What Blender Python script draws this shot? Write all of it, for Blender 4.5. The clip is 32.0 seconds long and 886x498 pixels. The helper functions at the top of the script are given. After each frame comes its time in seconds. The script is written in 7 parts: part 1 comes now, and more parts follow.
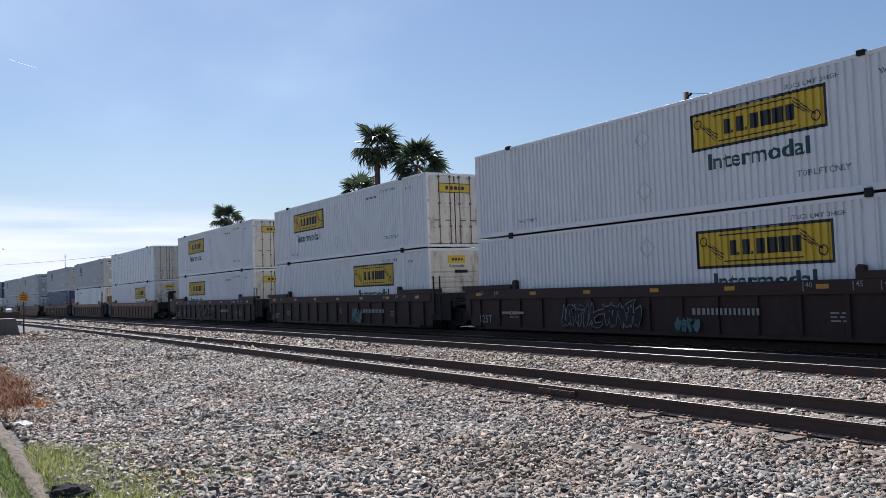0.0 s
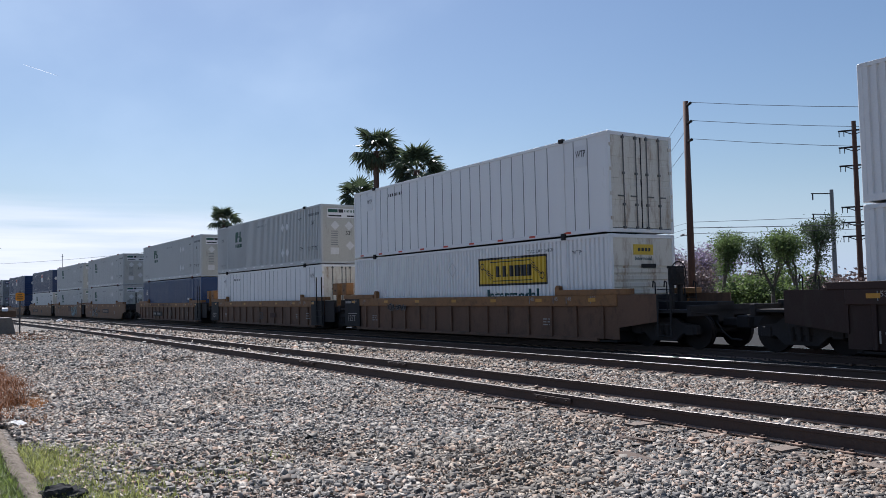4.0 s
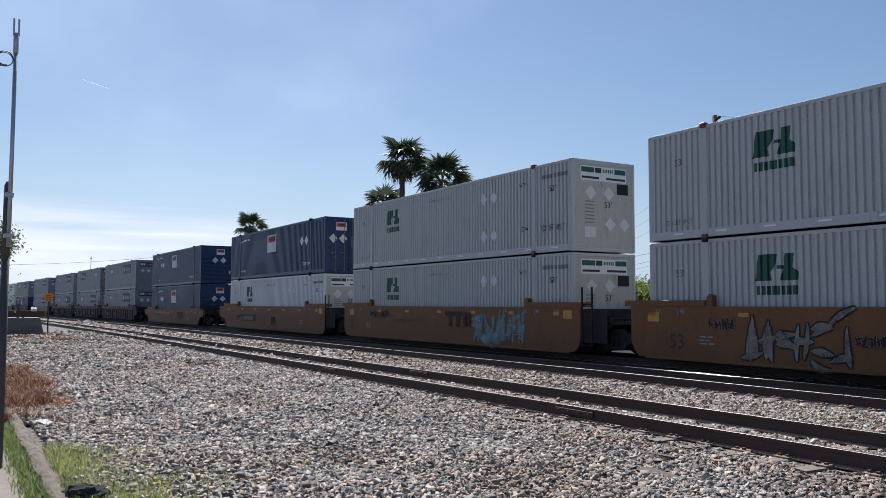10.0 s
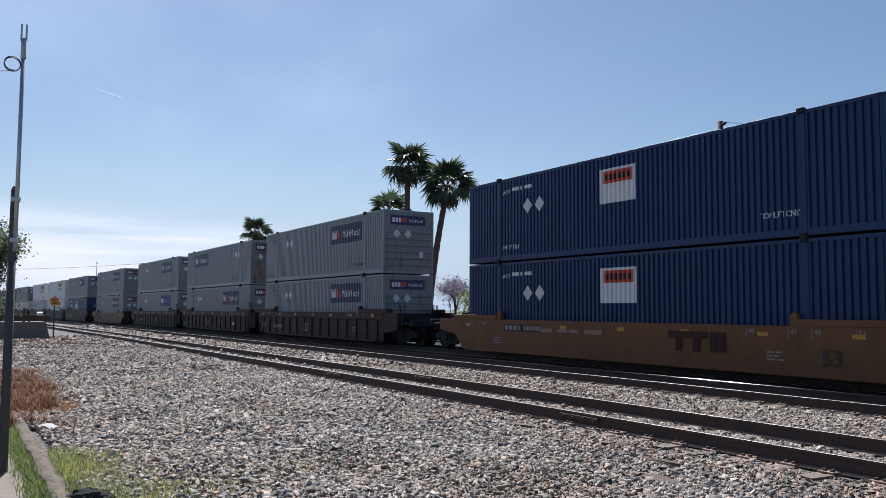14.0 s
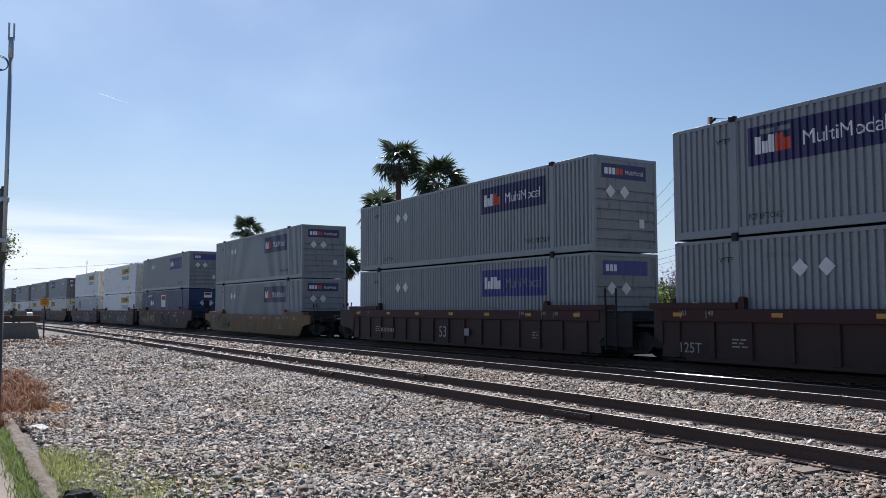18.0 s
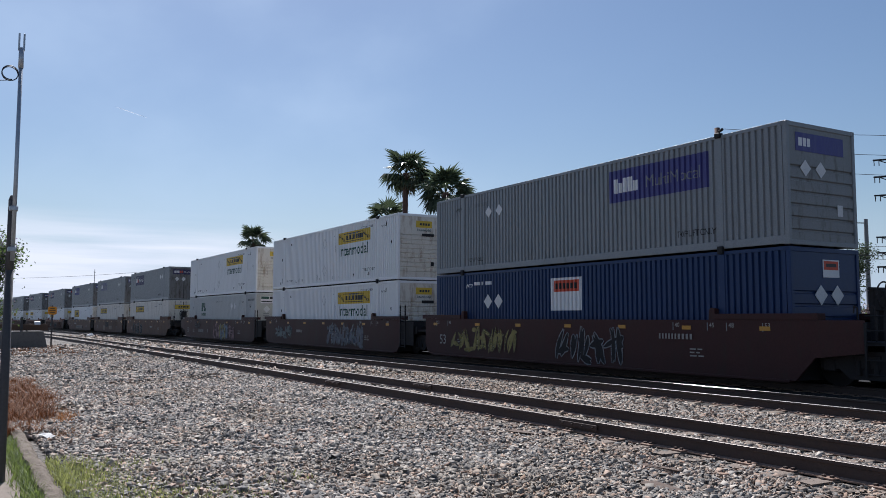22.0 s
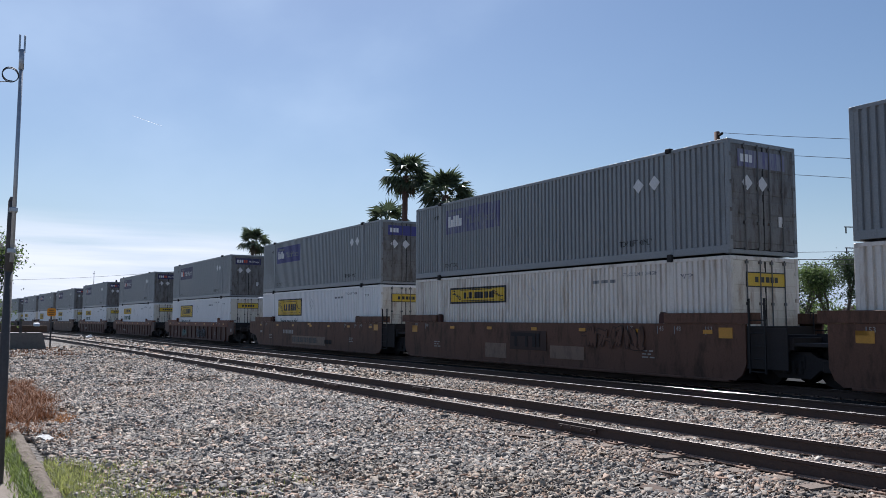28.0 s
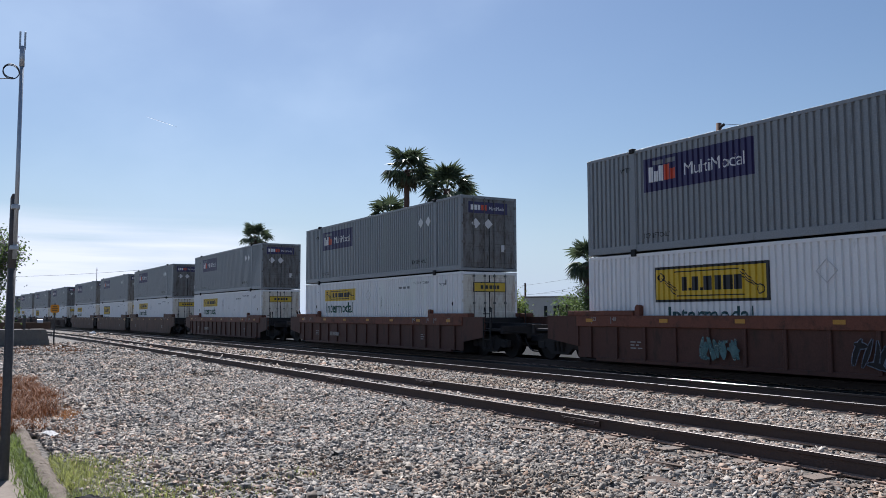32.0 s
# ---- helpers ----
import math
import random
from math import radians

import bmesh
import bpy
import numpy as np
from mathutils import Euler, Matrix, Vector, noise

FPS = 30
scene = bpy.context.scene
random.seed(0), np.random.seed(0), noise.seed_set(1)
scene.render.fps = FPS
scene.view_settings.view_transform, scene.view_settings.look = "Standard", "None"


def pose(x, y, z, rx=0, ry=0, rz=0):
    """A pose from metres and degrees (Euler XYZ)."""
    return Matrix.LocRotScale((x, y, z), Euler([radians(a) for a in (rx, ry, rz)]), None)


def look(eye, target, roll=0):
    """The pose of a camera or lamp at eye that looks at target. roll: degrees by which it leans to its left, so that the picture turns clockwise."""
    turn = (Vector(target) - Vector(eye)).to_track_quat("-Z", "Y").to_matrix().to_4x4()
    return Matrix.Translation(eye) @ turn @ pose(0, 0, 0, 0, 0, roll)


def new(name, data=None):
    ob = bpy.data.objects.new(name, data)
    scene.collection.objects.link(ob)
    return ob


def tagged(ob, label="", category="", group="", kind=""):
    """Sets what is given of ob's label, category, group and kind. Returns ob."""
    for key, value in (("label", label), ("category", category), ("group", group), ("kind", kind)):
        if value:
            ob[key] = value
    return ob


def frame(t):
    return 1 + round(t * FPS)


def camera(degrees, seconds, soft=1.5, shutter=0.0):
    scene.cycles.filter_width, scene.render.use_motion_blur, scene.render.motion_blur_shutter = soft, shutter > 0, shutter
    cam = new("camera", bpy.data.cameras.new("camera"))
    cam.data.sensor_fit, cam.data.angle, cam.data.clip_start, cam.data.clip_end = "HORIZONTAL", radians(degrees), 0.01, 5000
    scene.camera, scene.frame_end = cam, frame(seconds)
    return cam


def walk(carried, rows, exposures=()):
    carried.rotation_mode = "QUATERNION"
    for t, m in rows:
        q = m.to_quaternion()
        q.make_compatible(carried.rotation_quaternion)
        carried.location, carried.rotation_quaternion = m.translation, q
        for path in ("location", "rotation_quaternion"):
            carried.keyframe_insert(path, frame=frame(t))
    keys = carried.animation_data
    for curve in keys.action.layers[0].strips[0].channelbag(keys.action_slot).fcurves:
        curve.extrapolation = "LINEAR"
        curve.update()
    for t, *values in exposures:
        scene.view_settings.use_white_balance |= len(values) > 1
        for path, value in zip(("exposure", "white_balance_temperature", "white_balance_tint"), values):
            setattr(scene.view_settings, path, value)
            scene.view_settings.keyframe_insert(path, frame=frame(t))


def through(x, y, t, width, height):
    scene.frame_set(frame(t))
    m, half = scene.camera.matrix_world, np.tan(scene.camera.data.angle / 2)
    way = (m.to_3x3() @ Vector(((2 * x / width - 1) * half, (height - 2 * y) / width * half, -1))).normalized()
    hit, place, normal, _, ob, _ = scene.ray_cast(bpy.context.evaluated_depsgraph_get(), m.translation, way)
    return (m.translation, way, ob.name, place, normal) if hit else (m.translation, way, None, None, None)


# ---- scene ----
# ---- light settings ----
EXPOSURE = 0.75
KELVIN, TINT = 5890.0, 13.0
SKY = 0.05
SUN_POWER = 4.4
HAZE = (6.05, 7.8, 10.2, 1)
CLOUD = (12.0, 12.1, 12.6, 1)

# ---- the camera, held by hand on the spot ----
EYE = Vector((0.0, 0.0, 1.785))
# seconds, degrees to the left of the way across the tracks, degrees up, lean
TURNS = [
    (0, 57.77, 2.80, -1.97), (0.5, 57.94, 2.71, -1.66), (1, 57.89, 2.84, -1.26), (1.5, 57.83, 3.02, -1.37),
    (2, 57.74, 3.12, -1.67), (2.5, 57.54, 3.30, -1.61), (3, 57.40, 3.27, -1.51), (3.5, 57.48, 3.20, -1.43),
    (5.5, 58.31, 3.32, 0.21), (6, 58.72, 3.45, 0.29), (6.5, 58.80, 3.56, -0.08), (7, 58.78, 3.64, -0.26),
    (7.5, 58.74, 3.73, -0.44), (8, 58.61, 3.76, -0.59), (8.5, 58.69, 3.73, -0.44), (9, 59.10, 3.86, -0.12),
    (9.5, 59.23, 4.00, 0.26), (10, 59.28, 3.84, 0.16), (10.5, 59.26, 3.76, -0.26), (11, 59.24, 3.92, -0.18),
    (11.5, 59.31, 4.05, 0.04), (12, 59.48, 4.11, 0.34), (12.5, 59.64, 4.08, 0.35), (13, 59.76, 4.14, 0.31),
    (13.5, 59.78, 4.19, 0.39), (14, 59.63, 4.21, 0.32), (14.5, 59.57, 4.08, 0.06), (16.5, 59.11, 4.10, 0.13),
    (17, 59.15, 4.03, 0.05), (17.5, 59.14, 3.97, 0.10), (18, 59.04, 4.03, -0.11), (18.5, 58.97, 4.04, -0.43),
    (19, 59.01, 3.80, -0.61), (19.5, 59.20, 3.55, -0.79), (20, 59.40, 3.67, -0.65), (20.5, 59.48, 4.03, -0.31),
    (21, 59.55, 4.35, -0.18), (21.5, 59.46, 4.62, -0.03), (22, 59.50, 4.72, 0.07), (22.5, 59.55, 4.61, 0.07),
    (23, 59.57, 4.66, 0.15), (23.5, 59.54, 4.80, 0.24), (24, 59.44, 4.93, 0.29), (24.5, 59.54, 5.00, 0.46),
    (25, 59.57, 4.96, 0.47), (25.5, 59.57, 4.89, 0.43), (27.5, 59.50, 4.85, 0.27), (28, 59.47, 4.92, 0.26),
    (28.5, 59.77, 4.91, -0.10), (29, 60.42, 4.88, -0.37), (29.5, 60.24, 4.90, -0.47), (30, 59.92, 4.70, -0.42),
    (30.5, 59.68, 4.51, -0.42), (31, 59.63, 4.40, -0.42), (31.5, 59.61, 4.39, -0.24), (32, 59.62, 4.48, -0.16),
]


def aim(yaw, up, lean):
    a, e = radians(yaw), radians(up)
    way = Vector((-math.sin(a) * math.cos(e), math.cos(a) * math.cos(e), math.sin(e)))
    return look(EYE, EYE + way, lean)


cam = camera(56.11, 32.0, soft=0.78)
walk(cam, [(t, aim(a, e, r)) for t, a, e, r in TURNS], exposures=[(t, EXPOSURE + e, KELVIN, TINT) for t, e in ((0.0, 0.02), (3.0, 0.0), (6.0, -0.06), (9.0, -0.03), (12.5, 0.03), (14.0, -0.06), (17.0, 0.02), (18.0, 0.04), (20.0, -0.03), (22.0, -0.14), (23.2, -0.05), (25.0, -0.07), (29.0, -0.05), (32.0, -0.04))])

# ---- sky and sun ----
SUN = Vector((-0.653, 0.15, 0.743)).normalized()


def make_world():
    world = bpy.data.worlds.new("sky")
    scene.world = world
    world.use_nodes = True
    nt = world.node_tree
    nt.nodes.clear()
    out = nt.nodes.new("ShaderNodeOutputWorld")
    bg = nt.nodes.new("ShaderNodeBackground")
    sky = nt.nodes.new("ShaderNodeTexSky")
    sky.sky_type = "NISHITA"
    sky.sun_disc = False
    sky.sun_elevation = math.asin(SUN.z)
    sky.sun_rotation = math.atan2(SUN.x, SUN.y)
    sky.air_density, sky.dust_density, sky.ozone_density = 1.15, 0.6, 2.7
    # thin cirrus low over the horizon, drawn out along it
    co = nt.nodes.new("ShaderNodeTexCoord")
    mp = nt.nodes.new("ShaderNodeMapping")
    mp.inputs["Location"].default_value = (0.3, 0.1, 0.0)
    mp.inputs["Scale"].default_value = (1.3, 1.3, 22.0)
    nz = nt.nodes.new("ShaderNodeTexNoise")
    nz.inputs["Scale"].default_value, nz.inputs["Detail"].default_value = 1.7, 6.0
    nz.inputs["Roughness"].default_value = 0.55
    ramp = nt.nodes.new("ShaderNodeValToRGB")
    ramp.color_ramp.elements[0].position, ramp.color_ramp.elements[1].position = 0.26, 0.52
    sep = nt.nodes.new("ShaderNodeSeparateXYZ")
    band = nt.nodes.new("ShaderNodeMapRange")
    band.inputs["From Min"].default_value, band.inputs["From Max"].default_value = 0.122, 0.08
    mul = nt.nodes.new("ShaderNodeMath")
    mul.operation = "MULTIPLY"
    low = nt.nodes.new("ShaderNodeMath")
    low.operation = "MULTIPLY"
    low.inputs[1].default_value = 0.9
    # pale haze along the horizon
    hz = nt.nodes.new("ShaderNodeMapRange")
    hz.interpolation_type = "SMOOTHSTEP"
    hz.inputs["From Min"].default_value, hz.inputs["From Max"].default_value = 0.16, -0.02
    hz.inputs["To Max"].default_value = 0.8
    pale = nt.nodes.new("ShaderNodeMix")
    pale.data_type = "RGBA"
    pale.inputs["B"].default_value = HAZE
    mix = nt.nodes.new("ShaderNodeMix")
    mix.data_type = "RGBA"
    mix.inputs["B"].default_value = CLOUD
    # the bank lies off to the left, down the line
    dot = nt.nodes.new("ShaderNodeVectorMath")
    dot.operation = "DOT_PRODUCT"
    dot.inputs[1].default_value = (-0.997, 0.07, 0.0)
    bank = nt.nodes.new("ShaderNodeMapRange")
    bank.interpolation_type = "SMOOTHSTEP"
    bank.inputs["From Min"].default_value, bank.inputs["From Max"].default_value = 0.945, 0.99
    bank.inputs["To Min"].default_value = 0.03
    both = nt.nodes.new("ShaderNodeMath")
    both.operation = "MULTIPLY"
    L = nt.links.new
    L(co.outputs["Generated"], dot.inputs[0])
    L(dot.outputs["Value"], bank.inputs["Value"])
    L(bank.outputs["Result"], both.inputs[1])
    L(co.outputs["Generated"], mp.inputs["Vector"])
    L(mp.outputs["Vector"], nz.inputs["Vector"])
    L(nz.outputs["Fac"], ramp.inputs["Fac"])
    L(co.outputs["Generated"], sep.inputs["Vector"])
    L(sep.outputs["Z"], band.inputs["Value"])
    L(ramp.outputs["Color"], mul.inputs[0])
    L(band.outputs["Result"], mul.inputs[1])
    L(mul.outputs["Value"], both.inputs[0])
    L(both.outputs["Value"], low.inputs[0])
    L(low.outputs["Value"], mix.inputs["Factor"])
    L(sep.outputs["Z"], hz.inputs["Value"])
    L(hz.outputs["Result"], pale.inputs["Factor"])
    # a faint high veil
    wide = nt.nodes.new("ShaderNodeMapping")
    wide.inputs["Scale"].default_value = (1.0, 2.2, 3.4)
    wide.inputs["Rotation"].default_value = (0.3, 0.2, 0.5)
    haze_noise = nt.nodes.new("ShaderNodeTexNoise")
    haze_noise.inputs["Scale"].default_value, haze_noise.inputs["Detail"].default_value = 1.6, 5.0
    thin = nt.nodes.new("ShaderNodeMapRange")
    thin.interpolation_type = "SMOOTHSTEP"
    thin.inputs["From Min"].default_value, thin.inputs["From Max"].default_value = 0.35, 0.72
    thin.inputs["To Max"].default_value = 0.44
    lean = nt.nodes.new("ShaderNodeVectorMath")
    lean.operation = "DOT_PRODUCT"
    lean.inputs[1].default_value = (-0.94, 0.0, 0.34)
    part_sky = nt.nodes.new("ShaderNodeMapRange")
    part_sky.interpolation_type = "SMOOTHSTEP"
    part_sky.inputs["From Min"].default_value, part_sky.inputs["From Max"].default_value = 0.66, 1.0
    thick = nt.nodes.new("ShaderNodeMath")
    thick.operation = "MULTIPLY"
    L(co.outputs["Generated"], lean.inputs[0])
    L(lean.outputs["Value"], part_sky.inputs["Value"])
    L(part_sky.outputs["Result"], thick.inputs[1])
    veil = nt.nodes.new("ShaderNodeMix")
    veil.data_type = "RGBA"
    veil.inputs["B"].default_value = (7.6, 9.3, 11.2, 1)
    L(co.outputs["Generated"], wide.inputs["Vector"])
    L(wide.outputs["Vector"], haze_noise.inputs["Vector"])
    L(haze_noise.outputs["Fac"], thin.inputs["Value"])
    L(thin.outputs["Result"], thick.inputs[0])
    L(thick.outputs["Value"], veil.inputs["Factor"])
    L(sky.outputs["Color"], veil.inputs["A"])
    L(veil.outputs["Result"], pale.inputs["A"])
    L(pale.outputs["Result"], mix.inputs["A"])
    L(mix.outputs["Result"], bg.inputs["Color"])
    bg.inputs["Strength"].default_value = SKY
    L(bg.outputs["Background"], out.inputs["Surface"])


def make_sun():
    data = bpy.data.lights.new("sun", "SUN")
    data.energy, data.angle, data.color = SUN_POWER, radians(0.53), (1.0, 0.94, 0.86)
    ob = new("sun", data)
    ob.matrix_world = look(SUN * 200, (0, 0, 0))


make_world()
make_sun()


# ---- materials ----
def tree_of(name):
    m = bpy.data.materials.new(name)
    m.use_nodes = True
    nt = m.node_tree
    return m, nt, nt.nodes["Principled BSDF"], nt.links.new


def shade(c, f):
    return (min(1, c[0] * f), min(1, c[1] * f), min(1, c[2] * f), 1)


def surface(name, col, rough=0.6, metal=0.0, vary=0.15, size=0.6, grain=30.0, bump=0.15, streak=1.0, dirt=None, dirt_at=0.62, spec=0.5, even=0.12):
    """Paint, metal, wood or stone: two scales of colour change, relief, and stains of the dirt colour; streak draws the stains out upright."""
    m, nt, bsdf, L = tree_of(name)
    N = nt.nodes.new
    co, info = N("ShaderNodeTexCoord"), N("ShaderNodeObjectInfo")
    add = N("ShaderNodeVectorMath")
    scl = N("ShaderNodeVectorMath")
    scl.operation = "SCALE"
    scl.inputs[0].default_value = (17.0, 31.0, 13.0)
    L(info.outputs["Random"], scl.inputs["Scale"])
    L(co.outputs["Object"], add.inputs[0])
    L(scl.outputs["Vector"], add.inputs[1])
    mp = N("ShaderNodeMapping")
    mp.inputs["Scale"].default_value = (1.0, 1.0, 1.0 / streak)
    L(add.outputs["Vector"], mp.inputs["Vector"])
    big, fine = N("ShaderNodeTexNoise"), N("ShaderNodeTexNoise")
    big.inputs["Scale"].default_value, big.inputs["Detail"].default_value = 1.0 / size, 5.0
    fine.inputs["Scale"].default_value, fine.inputs["Detail"].default_value = grain, 3.0
    L(mp.outputs["Vector"], big.inputs["Vector"])
    L(add.outputs["Vector"], fine.inputs["Vector"])
    a = N("ShaderNodeMix")
    a.data_type = "RGBA"
    a.inputs["A"].default_value, a.inputs["B"].default_value = shade(col, 1 - vary), shade(col, 1 + vary)
    L(big.outputs["Fac"], a.inputs["Factor"])
    b = N("ShaderNodeMix")
    b.data_type, b.blend_type = "RGBA", "OVERLAY"
    b.inputs["Factor"].default_value = 0.25
    L(a.outputs["Result"], b.inputs["A"])
    L(fine.outputs["Fac"], b.inputs["B"])
    last = b
    if dirt:
        st = N("ShaderNodeTexNoise")
        st.inputs["Scale"].default_value, st.inputs["Detail"].default_value, st.inputs["Roughness"].default_value = 2.6 / size, 8.0, 0.7
        L(mp.outputs["Vector"], st.inputs["Vector"])
        r = N("ShaderNodeMapRange")
        r.inputs["From Min"].default_value, r.inputs["From Max"].default_value = dirt_at - 0.08, dirt_at + 0.14
        L(st.outputs["Fac"], r.inputs["Value"])
        last = N("ShaderNodeMix")
        last.data_type = "RGBA"
        last.inputs["B"].default_value = (*dirt, 1)
        L(b.outputs["Result"], last.inputs["A"])
        L(r.outputs["Result"], last.inputs["Factor"])
    L(last.outputs["Result"], bsdf.inputs["Base Color"])
    rr = N("ShaderNodeMapRange")
    rr.inputs["To Min"].default_value, rr.inputs["To Max"].default_value = max(0.05, rough - even), min(1, rough + even)
    L(big.outputs["Fac"], rr.inputs["Value"])
    L(rr.outputs["Result"], bsdf.inputs["Roughness"])
    bsdf.inputs["Metallic"].default_value = metal
    bsdf.inputs["Specular IOR Level"].default_value = spec
    bp = N("ShaderNodeBump")
    bp.inputs["Strength"].default_value, bp.inputs["Distance"].default_value = bump, 0.02
    L(fine.outputs["Fac"], bp.inputs["Height"])
    L(bp.outputs["Normal"], bsdf.inputs["Normal"])
    return m


def worn_through(m):
    """Lets the ground below show through the paint where it is thin."""
    nt = m.node_tree
    N, L = nt.nodes.new, nt.links.new
    co, nz, r = N("ShaderNodeTexCoord"), N("ShaderNodeTexNoise"), N("ShaderNodeMapRange")
    nz.inputs["Scale"].default_value, nz.inputs["Detail"].default_value, nz.inputs["Roughness"].default_value = 2.2, 6.0, 0.65
    r.inputs["From Min"].default_value, r.inputs["From Max"].default_value = 0.35, 0.62
    r.inputs["To Min"].default_value, r.inputs["To Max"].default_value = 0.35, 0.95
    clear, mix = N("ShaderNodeBsdfTransparent"), N("ShaderNodeMixShader")
    L(co.outputs["Object"], nz.inputs["Vector"])
    L(nz.outputs["Fac"], r.inputs["Value"])
    L(r.outputs["Result"], mix.inputs["Fac"])
    L(clear.outputs["BSDF"], mix.inputs[1])
    L(nt.nodes["Principled BSDF"].outputs["BSDF"], mix.inputs[2])
    L(mix.outputs["Shader"], nt.nodes["Material Output"].inputs["Surface"])
    return m


def leafy(name, col, vary=0.45, through=0.35, rough=0.5):
    """Leaves: each leaf of its own tone, some light coming through."""
    m, nt, bsdf, L = tree_of(name)
    N = nt.nodes.new
    geo = N("ShaderNodeNewGeometry")
    mix = N("ShaderNodeMix")
    mix.data_type = "RGBA"
    mix.inputs["A"].default_value, mix.inputs["B"].default_value = shade(col, 1 - vary), shade(col, 1 + vary)
    L(geo.outputs["Random Per Island"], mix.inputs["Factor"])
    L(mix.outputs["Result"], bsdf.inputs["Base Color"])
    bsdf.inputs["Roughness"].default_value = rough
    tr = N("ShaderNodeBsdfTranslucent")
    L(mix.outputs["Result"], tr.inputs["Color"])
    ms = N("ShaderNodeMixShader")
    ms.inputs["Fac"].default_value = through
    L(bsdf.outputs["BSDF"], ms.inputs[1])
    L(tr.outputs["BSDF"], ms.inputs[2])
    L(ms.outputs["Shader"], nt.nodes["Material Output"].inputs["Surface"])
    return m


def stony(name, a, b, c, islands=True):
    """Crushed stone: each stone its own grey, some rusty; on the sheet below the loose stones, cells stand in for them."""
    m, nt, bsdf, L = tree_of(name)
    N = nt.nodes.new
    ramp = N("ShaderNodeValToRGB")
    e = ramp.color_ramp.elements
    e[0].color, e[0].position = (*a, 1), 0.0
    e[1].color, e[1].position = (*b, 1), 0.72
    n = e.new(0.36)
    n.color = (a[0] * 0.55 + b[0] * 0.3, a[1] * 0.55 + b[1] * 0.31, a[2] * 0.55 + b[2] * 0.32, 1)
    n = e.new(0.86)
    n.color = (*c, 1)
    n = e.new(1.0)
    n.color = shade(b, 1.15)
    co = N("ShaderNodeTexCoord")
    patch = N("ShaderNodeTexNoise")
    patch.inputs["Scale"].default_value, patch.inputs["Detail"].default_value = 0.35, 4.0
    L(co.outputs["Object"], patch.inputs["Vector"])
    if islands:
        geo = N("ShaderNodeNewGeometry")
        L(geo.outputs["Random Per Island"], ramp.inputs["Fac"])
    else:
        vor = N("ShaderNodeTexVoronoi")
        vor.inputs["Scale"].default_value = 16.0
        L(co.outputs["Object"], vor.inputs["Vector"])
        sx = N("ShaderNodeSeparateColor")
        L(vor.outputs["Color"], sx.inputs["Color"])
        L(sx.outputs["Red"], ramp.inputs["Fac"])
        bp = N("ShaderNodeBump")
        bp.inputs["Strength"].default_value, bp.inputs["Distance"].default_value = 1.0, 0.05
        bp.invert = True
        L(vor.outputs["Distance"], bp.inputs["Height"])
        L(bp.outputs["Normal"], bsdf.inputs["Normal"])
    tint = N("ShaderNodeMix")
    tint.data_type, tint.blend_type = "RGBA", "MULTIPLY"
    pr = N("ShaderNodeMapRange")
    pr.inputs["From Min"].default_value, pr.inputs["From Max"].default_value = 0.48, 0.68
    pr.inputs["To Max"].default_value = 0.7
    L(patch.outputs["Fac"], pr.inputs["Value"])
    L(pr.outputs["Result"], tint.inputs["Factor"])
    L(ramp.outputs["Color"], tint.inputs["A"])
    tint.inputs["B"].default_value = (0.86, 0.76, 0.64, 1)
    L(tint.outputs["Result"], bsdf.inputs["Base Color"])
    bsdf.inputs["Roughness"].default_value = 0.85
    return m


M = {}
M["white"] = surface("white container paint", (0.77, 0.77, 0.765), 0.45, vary=0.07, size=0.8, streak=5, dirt=(0.36, 0.33, 0.29), dirt_at=0.7, bump=0.05)
M["white_end"] = surface("weathered cream paint", (0.66, 0.62, 0.54), 0.5, vary=0.12, size=0.7, streak=4, dirt=(0.3, 0.2, 0.12), dirt_at=0.58, bump=0.08)
M["pale"] = surface("pale grey container paint", (0.45, 0.46, 0.455), 0.45, vary=0.07, size=0.8, streak=6, dirt=(0.24, 0.23, 0.21), dirt_at=0.66, bump=0.05)
M["pale_end"] = surface("warm grey end paint", (0.43, 0.425, 0.39), 0.5, vary=0.08, size=0.7, streak=4, dirt=(0.2, 0.17, 0.14), dirt_at=0.64)
M["pale_white"] = surface("chalky white container paint", (0.6, 0.615, 0.61), 0.45, vary=0.07, size=0.8, streak=6, dirt=(0.3, 0.29, 0.27), dirt_at=0.66, bump=0.05)
M["grey"] = surface("grey container paint", (0.222, 0.238, 0.25), 0.45, vary=0.08, size=0.8, streak=6, dirt=(0.1, 0.095, 0.09), dirt_at=0.66, bump=0.05)
M["grey_end"] = surface("stained grey end paint", (0.205, 0.212, 0.215), 0.5, vary=0.15, size=0.6, streak=4, dirt=(0.06, 0.045, 0.034), dirt_at=0.61)
M["navy"] = surface("navy container paint", (0.013, 0.035, 0.105), 0.4, vary=0.15, size=0.8, streak=6, dirt=(0.04, 0.05, 0.08), dirt_at=0.68, bump=0.05, spec=0.3)
M["blue"] = surface("blue container paint", (0.018, 0.05, 0.14), 0.42, vary=0.12, size=0.8, streak=6, dirt=(0.045, 0.06, 0.085), dirt_at=0.68, bump=0.05, spec=0.3)
M["cream"] = surface("dirty cream-white container paint", (0.7, 0.66, 0.6), 0.5, vary=0.1, size=0.8, streak=6, dirt=(0.42, 0.35, 0.28), dirt_at=0.58, bump=0.06)
M["chord_ochre"] = surface("orange-yellow chord paint", (0.24, 0.125, 0.055), 0.6, vary=0.2, size=0.7, streak=1, dirt=(0.1, 0.06, 0.035), dirt_at=0.6, bump=0.1, spec=0.2)
